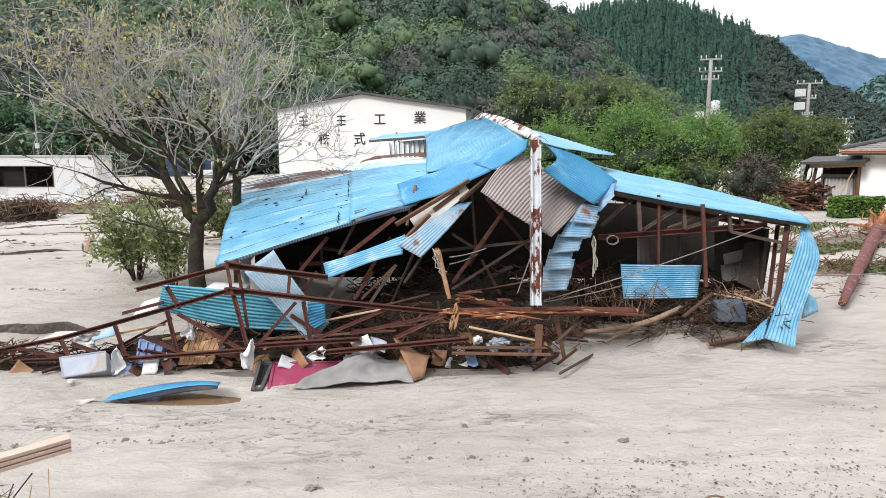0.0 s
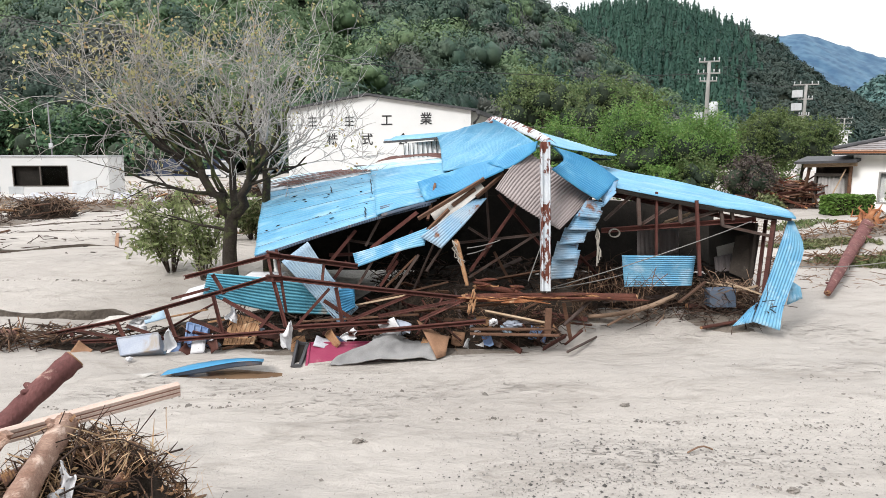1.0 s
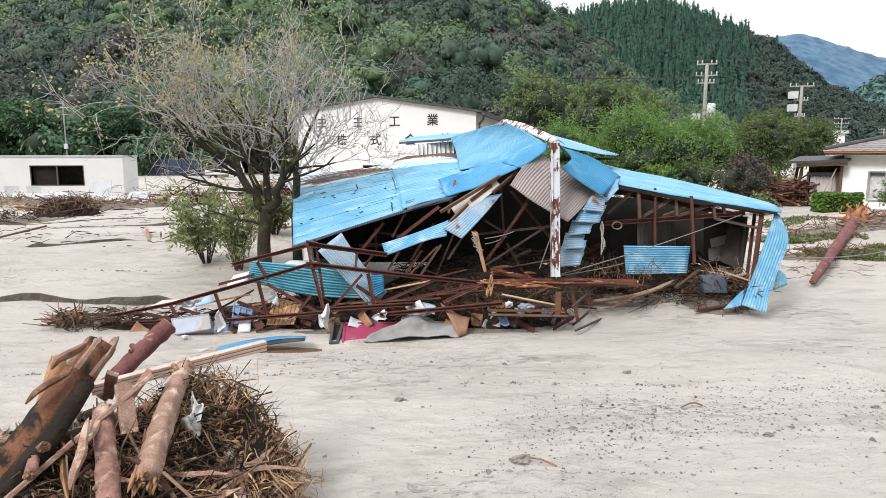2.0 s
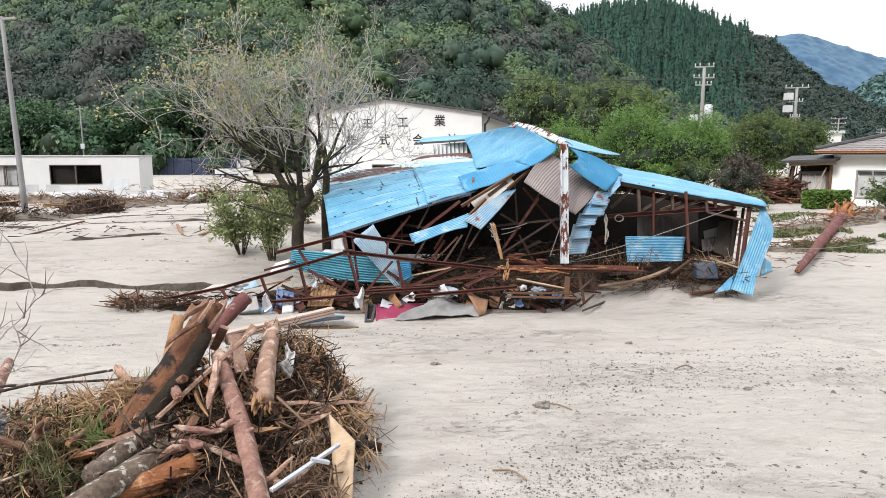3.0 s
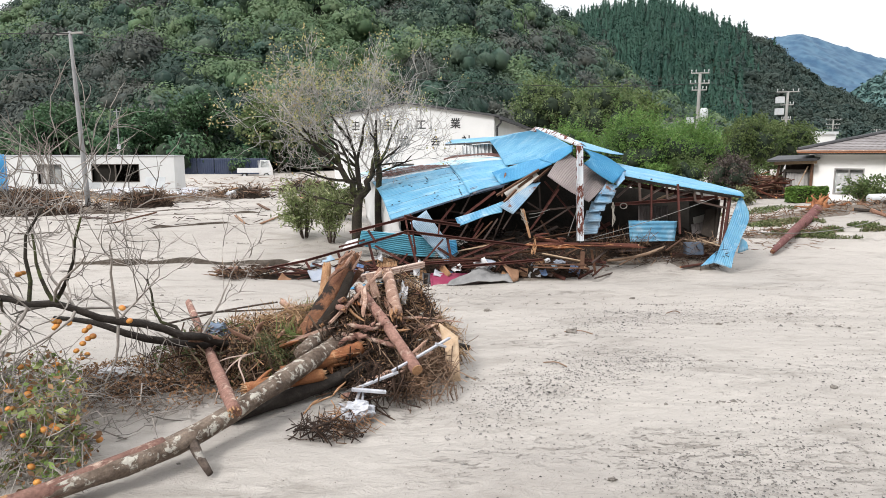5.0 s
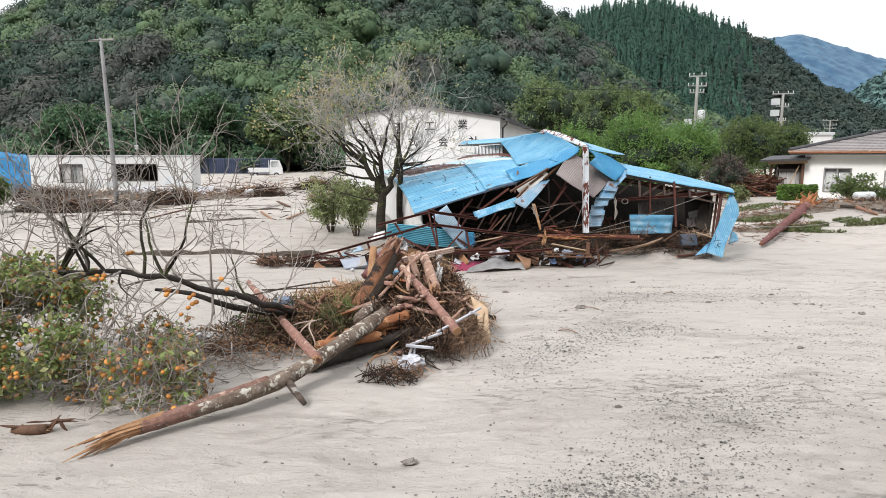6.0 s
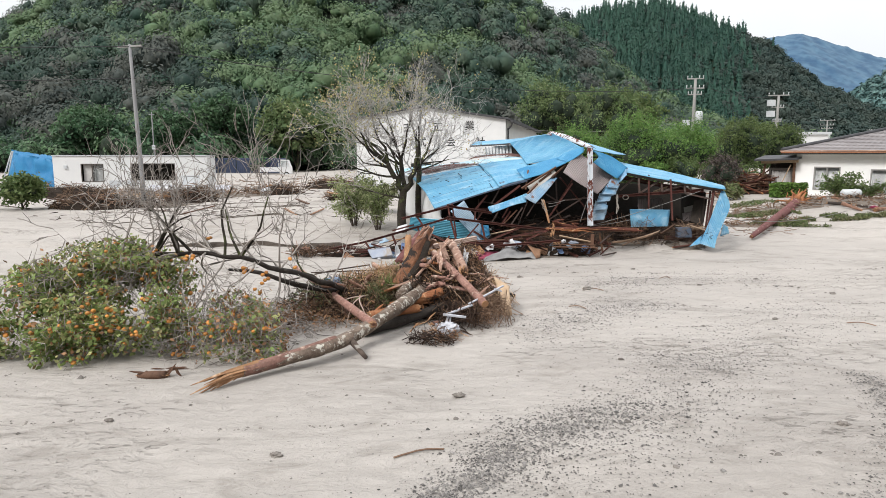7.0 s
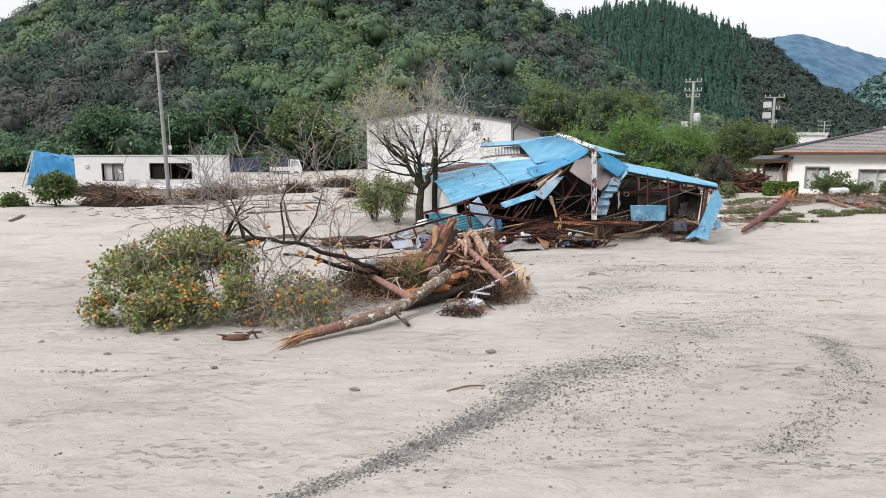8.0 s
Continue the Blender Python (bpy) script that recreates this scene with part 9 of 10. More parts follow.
bush = np.vstack(clump)
bush = bush[value_noise(bush[:, 0] * 3.1 + 7, bush[:, 2] * 3.1 + bush[:, 1] * 2, 9) > -0.42]
bush[:, 2] = np.abs(bush[:, 2]) + 0.02
m_ = 2600
side = np.stack([kr.uniform(-7.4, -5.5, m_), kr.uniform(-1.3, 0.5, m_), kr.uniform(0.03, 1, m_) ** 1.3 * 0.75], 1)
side = side[value_noise(side[:, 0] * 2.5, side[:, 1] * 2.5, 13) > -0.05]
crown_part(kaki, *leaves_at(np.vstack([bush, side]), 0.050, kr, 0.3, 1.7), L_KAKI, "leaves", "green and yellowing oval leaves")
dead = np.vstack([bush[kr.integers(0, len(bush), 1500)], side[kr.integers(0, len(side), 900)]]) + kr.normal(0, 0.08, (2400, 3))
dead[:, 2] = np.abs(dead[:, 2]) + 0.01
crown_part(kaki, *leaves_at(dead, 0.042, kr, 0.3, 1.7), M_DEADLEAF, "dead_leaves", "curled dead brown leaves")
fine = Shape()
for k in range(1700):
    p = bush[kr.integers(0, len(bush))] if k % 2 else side[kr.integers(0, len(side))]
    q = p + kr.normal(0, 0.19, 3) + np.array([0, -0.08, -0.08])
    q[2] = max(q[2], 0.02)
    fine.add(*tube([p, (p + q) / 2 + kr.normal(0, 0.06, 3), q], [0.006, 0.005, 0.003], 3, caps=False))
part("twig_mass", fine, M_GREYTWIG, kaki, "", False, "stuff")
fr_v = ICO2[0] * np.array([1, 1, 0.82])
fruit_mesh = make_mesh("persimmon", fr_v * 0.038, [tuple(f) for f in ICO2[1].tolist()], M_FRUIT, True)


def hang_fruit(p, s):
    ob = new("persimmon", fruit_mesh)
    ob.parent = kaki
    ob.location = Vector(p) - Vector(ORIGIN[kaki])
    ob.scale = (s, s, s)
    ob.rotation_euler = (float(kr.uniform(-0.5, 0.5)), float(kr.uniform(-0.5, 0.5)), 0)


shell = bush[(bush[:, 1] < -0.35) | (bush[:, 2] > 0.95)]
for k in range(150):
    c = shell[kr.integers(0, len(shell))] if k % 3 else bush[kr.integers(0, len(bush))]
    for j in range(int(kr.integers(1, 5))):
        p = c + kr.normal(0, 0.055, 3) + np.array([0, -0.10, 0.03])
        hang_fruit((p[0], p[1], max(p[2], 0.035)), kr.uniform(0.65, 1.1))
for k in range(46):
    c = side[kr.integers(0, len(side))]
    for j in range(int(kr.integers(1, 4))):
        p = c + kr.normal(0, 0.05, 3)
        hang_fruit((p[0], p[1], max(p[2], 0.035)), kr.uniform(0.65, 1.1))
for k in range(22):
    c = ktips[int(kr.integers(0, len(ktips)))][0]
    if c[2] > 1.75:
        continue
    for j in range(int(kr.integers(1, 4))):
        p = c + kr.normal(0, 0.05, 3) - np.array([0, 0, 0.05])
        hang_fruit(p, kr.uniform(0.8, 1.1))
for c in ((-7.35, 0.2, 1.30), (-6.4, 0.4, 1.12), (-6.1, 0.4, 1.0), (-7.9, 0.2, 1.15)):
    for j in range(5):
        p = V3(c) + kr.normal(0, 0.06, 3)
        hang_fruit(p, kr.uniform(0.85, 1.1))

# ---- house on the right ----
HC = V3((16.0, 24.4, 0.0))
HA, HB = V3((0.727, -0.687, 0)), V3((0.687, 0.727, 0))


def hp(a, b, z):
    return HC + HA * a + HB * b + V3((0, 0, z))


def hbox(a0, a1, b0, b1, z0, z1):
    v = np.array([hp(a0, b0, z0), hp(a1, b0, z0), hp(a1, b1, z0), hp(a0, b1, z0), hp(a0, b0, z1), hp(a1, b0, z1), hp(a1, b1, z1), hp(a0, b1, z1)])
    return v, box((0, 0, 0), (1, 1, 1))[1]


house = thing("house", tuple(hp(4, 3.5, 0.5)), "single-storey cream house with grey tiled hip roof", "house")
HW, HD = 10.0, 7.5
HWIN = [(0.95, 2.05, 1.25, 2.35), (3.5, 5.1, 1.15, 2.25)]
wl_ = Shape()
k = 0.0
for h in HWIN:
    wl_.add(*hbox(k, h[0], 0, 0.15, 0.0, 3.12))
    wl_.add(*hbox(h[0], h[1], 0, 0.15, 0.0, h[2]))
    wl_.add(*hbox(h[0], h[1], 0, 0.15, h[3], 3.12))
    k = h[1]
wl_.add(*hbox(k, HW, 0, 0.15, 0.0, 3.12))
part("front_wall", wl_, M_CREAM, house)
part("end_wall", shape(hbox(0, 0.15, 0.15, HD, 0, 3.12)), M_CREAM, house)
part("end_wall", shape(hbox(HW - 0.15, HW, 0.15, HD, 0, 3.12)), M_CREAM, house)
part("back_wall", shape(hbox(0.15, HW - 0.15, HD - 0.15, HD, 0, 3.12)), M_CREAM, house)
# near-black sheet stands in for the unlit room behind the windows
part("inner_dark", shape(hbox(0.2, HW - 0.2, 1.2, 1.3, 0.1, 3.1)), M_DARK, house)
for h in HWIN:
    fr_ = Shape()
    mid = (h[0] + h[1]) / 2
    for a0, a1, z0, z1 in ((h[0] - 0.06, h[1] + 0.06, h[2] - 0.06, h[2]), (h[0] - 0.06, h[1] + 0.06, h[3], h[3] + 0.06), (h[0] - 0.06, h[0], h[2], h[3]), (h[1], h[1] + 0.06, h[2], h[3]), (mid - 0.03, mid + 0.03, h[2], h[3])):
        fr_.add(*hbox(a0, a1, -0.04, 0.08, z0, z1))
    wd = part("window", fr_, M_ALU, house, "dull aluminium window frame")
    part("pane", shape(hbox(h[0], mid - 0.03, 0.04, 0.046, h[2], h[3])), M_GLASS, wd)
    part("pane", shape(hbox(mid + 0.03, h[1], 0.06, 0.066, h[2], h[3])), M_GLASS, wd)
    part("curtain", shape(hbox(h[0], h[1], 0.16, 0.18, h[2], h[3])), M_CURTAIN, wd)
OV = 0.6
ez, rz_ = 3.22, 4.42
part("fascia", shape(hbox(-OV, HW + OV, -OV - 0.03, -OV, 3.12, 3.19), hbox(-OV - 0.03, -OV, -OV, HD + OV, 3.12, 3.19)), M_FASCIA, house, "orange-brown painted fascia")
part("gutter", shape(hbox(-OV - 0.05, HW + OV + 0.05, -OV - 0.06, -OV, 3.195, 3.255), hbox(-OV - 0.06, -OV, -OV, HD + OV, 3.195, 3.255)), M_PINK, house, "pale pinkish gutter board")
part("eave_board", shape(hbox(-OV + 0.02, HW + OV - 0.02, -OV + 0.02, -OV + 0.05, 3.05, 3.115)), M_TRIM, house)
part("soffit", shape(hbox(-OV, HW + OV, -OV, HD + OV, 3.12, 3.16)), M_CREAM, house)
# hip roof in courses of tile
half = HD / 2 + OV
part("roof_deck", shape((np.array([hp(-OV, -OV, ez), hp(HW + OV, -OV, ez), hp(HW + OV, HD + OV, ez), hp(-OV, HD + OV, ez), hp(-OV + half, HD / 2, rz_), hp(HW + OV - half, HD / 2, rz_)]),
                         [(0, 1, 5, 4), (1, 2, 5), (2, 3, 4, 5), (3, 0, 4), (3, 2, 1, 0)])), M_TRIM, house)
for k in range(15):
    f0, f1 = k / 15, (k + 1.25) / 15
    f1 = min(f1, 1.0)
    lift = 0.055
    a0, a1 = hp(-OV + half * f0, -OV + half * f0, ez + (rz_ - ez) * f0 + lift), hp(HW + OV - half * f0, -OV + half * f0, ez + (rz_ - ez) * f0 + lift)
    b0, b1 = hp(-OV + half * f1, -OV + half * f1, ez + (rz_ - ez) * f1 + 0.02), hp(HW + OV - half * f1, -OV + half * f1, ez + (rz_ - ez) * f1 + 0.02)
    course = sheet([[a0, a1], [b0, b1]], 0.27, 0.006, run="v", seg=4, dent=0.004, thick=0.03, step=0.3)
    part("tile_course", shape(course), M_TILE, house, "", True)
    c0, c1 = hp(-OV + half * f0, HD + OV - half * f0, ez + (rz_ - ez) * f0 + lift), hp(-OV + half * f1, HD + OV - half * f1, ez + (rz_ - ez) * f1 + 0.02)
    part("tile_course", shape(sheet([[c0, a0], [c1, b0]], 0.27, 0.006, run="v", seg=4, dent=0.004, thick=0.03, step=0.3)), M_TILE, house, "", True)
part("hip_ridge", shape(tube([hp(-OV, -OV, ez + 0.08), hp(-OV + half, HD / 2, rz_ + 0.08)], 0.10, 8)), M_TRIM, house)
part("ridge", shape(tube([hp(-OV + half, HD / 2, rz_ + 0.1), hp(HW + OV - half, HD / 2, rz_ + 0.1)], 0.13, 8)), M_TILE, house)
# broken porch at the near end
part("porch_roof", shape(slab(hp(-2.0, -0.5, 2.78), hp(0.25, -0.75, 2.86), hp(0.25, 1.3, 3.06), hp(-2.0, 1.3, 3.0), 0.10)), M_TRIM, house, "dark broken porch roof")
part("porch_beam", shape(box_bar(hp(-1.7, -0.2, 2.62), hp(0.2, -0.4, 2.70), 0.12, 0.16)), M_BOARD, house, "pale timber porch beam")
for a in (-1.5, -0.05):
    part("porch_post", shape(box_bar(hp(a - 0.25 * (a < -1), -0.1, 0.6), hp(a, -0.1, 2.65), 0.10, 0.10)), M_PLANKRED, house)
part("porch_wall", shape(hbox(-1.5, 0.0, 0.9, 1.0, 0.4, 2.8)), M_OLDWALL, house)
part("porch_window", shape(hbox(-1.35, -0.15, 0.05, 0.12, 2.2, 2.32), hbox(-1.35, -1.27, 0.05, 0.12, 1.1, 2.2), hbox(-0.22, -0.15, 0.05, 0.12, 1.1, 2.2)), M_FRAME, house, "bent window frame")
part("porch_curtain", shape(sheet([[hp(-1.25, 0.2, 0.9), hp(-0.25, 0.2, 0.9)], [hp(-1.25, 0.2, 2.2), hp(-0.25, 0.2, 2.2)]], 0.13, 0.03, run="v", dent=0.02)), M_CURTAIN, house, "grey torn curtain", True)
part("brace_board", shape(box_bar(hp(-0.9, -0.35, 0.6), hp(-0.2, -0.2, 2.5), 0.08, 0.05)), M_BOARD, house, "leaning pale board")


def clipped_hedge(base, size, label, seed, n=4200):
    rng = np.random.default_rng(seed)
    b = V3(base)
    t = thing("hedge", base, label, "hedge")
    # dark box core that fills the hedge behind its leaves
    core = Shape().add(*box(tuple(b + V3((-size[0] / 2 * 0.9, -size[1] / 2 * 0.85, -0.1))), tuple(b + V3((size[0] / 2 * 0.9, size[1] / 2 * 0.85, size[2] * 0.9)))))
    part("stems", core, M_SOIL, t, "dark box core inside the hedge")
    p = rng.uniform(-1, 1, (n, 3))
    ax = rng.integers(0, 3, n)
    p[np.arange(n), ax] = np.where(ax == 2, 1, np.sign(p[np.arange(n), ax])) * rng.uniform(0.88, 1.06, n)
    pos = b + p * np.array(size) / 2 + np.array([0, 0, size[2] / 2])
    pos[:, 2] = np.maximum(pos[:, 2], b[2]) + 0.06 * value_noise(pos[:, 0] * 3, pos[:, 1] * 3, seed)
    crown_part(t, *leaves_at(pos, 0.07, rng, 0.6, 1.4), L_HEDGE)


clipped_hedge((14.55, 22.3, gz(14.55, 22.3)), (1.5, 0.8, 0.68), "clipped bright green hedge before the house", 5)
spray_shrub("garden_bush", (16.9, 21.9, gz(16.9, 21.9)), 1.7, 1.15, L_ROUND, "loose green garden bush against the house wall", 63, 30, 0.08, 60, 1.8)
spray_shrub("garden_bush", (17.9, 21.2, gz(17.9, 21.2)), 1.1, 0.8, L_ROUND, "loose low green garden bush by the house", 67, 18, 0.07, 55, 1.8)
leafy_tree("garden_bush", (18.6, 19.6, gz(18.6, 19.6)), 1.0, 0.6, L_WEED, 64, "low weedy bush before the house", 1500, 0.09, 0.85, 9)
leafy_tree("garden_bush", (12.2, 23.4, gz(12.2, 23.4)), 0.9, 0.55, L_WEED, 65, "low weedy bush beside broken timber", 1300, 0.09, 0.85, 9)
tank = thing("white_tank", (16.4, 20.2, gz(16.4, 20.2)), "white plastic tank tipped in the mud", "tank")
tz = gz(16.4, 20.2)
part("body", shape(tube([(16.0, 20.25, tz + 0.3), (16.05, 20.25, tz + 0.3), (16.75, 20.1, tz + 0.32), (16.8, 20.1, tz + 0.32)], [0.14, 0.19, 0.19, 0.14], 14)), M_CERAMIC, tank, "", True)
for k in range(2):
    q = V3((16.2 + 0.4 * k, 19.98, tz + 0.14))
    part("wheel", shape(tube([q, q + V3((0, -0.06, 0))], 0.13, 14)), M_RUBBER, tank)

root_log = log("uprooted_log", [(7.85, 12.15, 0.15), (9.5, 14.3, 0.36), (11.8, 17.3, 0.62), (13.4, 19.3, 0.86)], 0.075, 0.235, M_PLUM, "long reddish uprooted log with torn root end", 130, ("splinter", "splinter"), 14, 18)
roots = Shape()
for k in range(26):
    a, q = k * 2.4, math.sqrt((k + 0.5) / 26)
    e = V3((13.4, 19.3, 0.86))
    side = V3((0.78 * math.cos(a), -0.62 * math.cos(a), math.sin(a))) * q
    out = V3((0.50, 0.62, 0.45)) * rt.uniform(0.15, 0.75) * (1.2 - 0.6 * q)
    tip = e + side * 0.62 + out
    tip[2] = max(tip[2], gz(tip[0], tip[1]) + 0.06)
    w = rt.uniform(0.05, 0.12)
    roots.add(*tube(limb_path(e - V3((0.22, 0.27, 0.04)) + side * 0.12, tip, rt, 5, 0.22), [w, w * 0.95, w * 0.62, w * 0.34, 0.008], 5, 0.6, k))
for k in range(5):
    a = rt.uniform(-0.6, 3.4)
    e = V3((13.5, 19.4, 0.86))
    tip = e + V3((math.cos(a) * 1.1 + 0.3, -0.35 * math.cos(a) + 0.3, 0.55 * math.sin(a) - 0.15))
    tip[2] = max(tip[2], gz(tip[0], tip[1]) + 0.05)
    roots.add(*tube(limb_path(e, tip, rt, 6, 0.2), np.linspace(0.07, 0.012, 6), 6, 0.35, 60 + k))
part("roots", roots, M_ORANGE, root_log, "torn orange root plate", True)
log("uprooted_log", [(13.9, 19.3, 0.75), (15.0, 18.4, 0.65), (15.8, 17.9, 0.62)], 0.10, 0.06, M_RAW, "torn pale root limb on mud", 131, ("", "splinter"), 8, 8)
for cx, cy, ax_, by_, turn, s in ((11.0, 15.3, 1.9, 0.45, -0.25, 3000), (12.9, 15.9, 1.5, 0.5, -0.1, 2600), (15.2, 16.2, 1.6, 0.5, 0.0, 2400), (10.9, 17.5, 1.5, 0.5, -0.3, 2200), (17.8, 17.0, 1.6, 0.5, 0.1, 1800), (11.6, 20.8, 1.6, 0.7, -0.2, 1600)):
    rng = np.random.default_rng(int(cx * 10))
    a, r = rng.uniform(0, 6.28, s), np.sqrt(rng.uniform(0, 1, s))
    u, w = ax_ * r * np.cos(a), by_ * r * np.sin(a)
    x, y = cx + u * math.cos(turn) - w * math.sin(turn), cy + u * math.sin(turn) + w * math.cos(turn)
    lush = value_noise(x * 1.6, y * 2.4, 19)
    ok = lush > -0.25 + 0.5 * (r - 0.5)
    x, y, r, lush, s = x[ok], y[ok], r[ok], lush[ok], int(ok.sum())
    tall = np.clip(0.10 + 0.16 * (lush + 0.3) * (1 - r ** 2), 0.04, 0.26)
    v, f = leaves_at(np.stack([x, y, ground_z(x, y) + rng.uniform(0.0, 1, s) * tall], 1), 0.042, rng, -0.1, 3.4)
    tagged(new("weed_patch", tri_mesh("weed_patch", v, f, L_WEED)), "flattened muddy weeds and grass on the bank", "weeds", kind="stuff")
rh = np.random.default_rng(81)
for x, y, a, b, h, sd in ((11.6, 18.4, 2.6, 0.7, 0.16, 41), (15.3, 19.2, 2.6, 0.8, 0.22, 42), (18.2, 17.9, 2.4, 0.7, 0.22, 43), (10.2, 15.6, 1.8, 0.5, 0.12, 44), (19.5, 19.6, 2.6, 0.8, 0.3, 45)):
    mound("silt_heap", x, y, a, b, h, M_WETMUD, "low brown heap of silt and weeds before the house", sd)
    sticks("bank_litter", rh, 170, over_mound(x, y, a, b, h, 0.15), 0.5, 0.012, M_STRAWDARK, "dark sticks and weeds on the silt heap", 0.5)
for k in range(9):
    x, y = rh.uniform(13.5, 20), rh.uniform(16.6, 19.5)
    q = V3((x, y, gz(x, y) + 0.12))
    d = rh.normal(0, 1, 3) * np.array([1, 0.5, 0.15])
    d = d / np.linalg.norm(d) * rh.uniform(0.25, 0.7)
    log("root_chunk", [q - d, q, q + d], rh.uniform(0.05, 0.12), 0.05, (M_BLACKBARK, M_BARK, M_TORN)[k % 3], "broken dark wood stranded before the house", 330 + k, ("splinter", "splinter"), 7, 6, "stranded chunks", 1, "wood")
mound("timber_heap", 14.7, 26.5, 2.2, 1.2, 0.45, M_SOIL, "dark heap of silt and house timber", 21, 40, 0.8)
for k in range(210):
    x, y = 14.6 + float(np.clip(rh.normal(0, 1.15), -3.2, 2.0)), rh.uniform(25.0, 27.2)
    z = gz(x, y) + rh.uniform(0.05, 1.05) * math.exp(-((x - 14.8) / 1.6) ** 2) + 0.08
    d = rh.normal(0, 1, 3) * np.array([1, 0.7, 0.26])
    d = d / np.linalg.norm(d) * rh.uniform(0.25, 0.95)
    plank(V3((x, y, z)) - d, V3((x, y, z)) + d, rh.uniform(0.04, 0.12), 0.035, (M_REDTORN, M_WETRED, M_PLANKRED, M_WETRED, M_REDTORN, M_PLANKRED, M_TORN)[k % 7], "splintered house timber heaped by the flood", rh.uniform(0, 1.5), "timber", "house timbers")
sticks("timber_litter", rh, 450, within(7.5, 15.5, 17.5, 25, 0.35, 0.65), 0.28, 0.010, M_DRIFT, "scattered laths and sticks below the house", 0.12)
sticks("timber_litter", rh, 130, within(7.2, 10.5, 12.5, 16.5, 0.12, 0.26), 0.35, 0.008, M_DRIFT, "scattered laths beside the uprooted log", 0.12)
sticks("timber_litter", rh, 250, within(15.0, 20.0, 16.5, 19.5, 0.55, 0.75), 0.6, 0.014, M_DRIFT, "scattered laths before the house", 0.15)
for a, b in (((6.4, 11.2, 0.9), (13.5, 15.8, 0.75)), ((13.0, 18.3, 0.95), (21, 15.5, 0.9))):
    cable("fallen_wire", a, b, 0.25, 0.012, M_WIREPALE, "fallen pale wire stretched over the mud", 16)
crumple("red_cloth", (15.6, 17.3, gz(15.6, 17.3) + 0.1), (0.35, 0.2, 0.18), M_CRIMSON, "small red cloth scrap on the bank", 141, "cloth")
shed2 = thing("far_outbuilding", (54, 90.3, 0.8), "small pale far outbuilding with flat roof", "building")
part("wall", shape(box((51, 90, 0.5), (57, 94, 6.2))), M_WALL, shed2)
part("roof", shape(box((50.7, 89.7, 6.2), (57.3, 94.3, 6.6))), M_CERAMIC, shed2)

# ---- left background ----
tarp = thing("tarpaulin_shelter", (-37.5, 43.5, 0.1), "blue tarpaulin shelter sagging over a frame", "shelter")
part("tarpaulin", shape(sheet([[(-34.80, 40.50, 0.02), (-37.59, 42.50, -0.14), (-41.44, 45.00, -0.34)], [(-33.40, 40.20, 2.34), (-36.36, 42.50, 2.79), (-40.65, 45.00, 1.53)], [(-33.78, 41.00, 2.66), (-36.69, 43.50, 3.03), (-41.12, 46.50, 3.49)]], 0, 0, dent=0.25, seed=5, step=0.3)), M_TARP, tarp, "", True)
part("front_cover", shape(sheet([[(-38.07, 41.50, -0.13), (-33.20, 39.50, -0.01)], [(-38.70, 43.00, 3.27), (-33.33, 40.20, 2.62)]], 0, 0, dent=0.3, seed=6, step=0.3)), M_TARP, tarp, "", True)
part("pole", shape(tube([(-40.30, 43.00, -0.12), (-39.02, 43.20, 3.36)], 0.06, 6)), M_CERAMIC, tarp)
part("pole", shape(tube([(-39.92, 43.00, -0.22), (-38.92, 43.20, 3.36)], 0.05, 6)), M_CERAMIC, tarp)
fence = thing("sheet_fence", (-24.0, 57.0, 1.0), "dark navy sheet fence across the far yard", "fence")
for k in range(5):
    x = -28.3 + k * 1.75
    part("panel", shape(sheet([[(x, 57 - 0.02 * k, 0.9), (x + 1.7, 57 - 0.02 * k, 0.9)], [(x, 57 - 0.02 * k, 2.75), (x + 1.7, 57 - 0.02 * k, 2.75)]], 0.2, 0.02, run="v", dent=0.03, seed=k)), M_FENCE, fence, "", True)
    part("post", shape(box_bar((x, 57.1, 0.6), (x, 57.1, 2.8), 0.08, 0.08)), M_STEELGREY, fence)


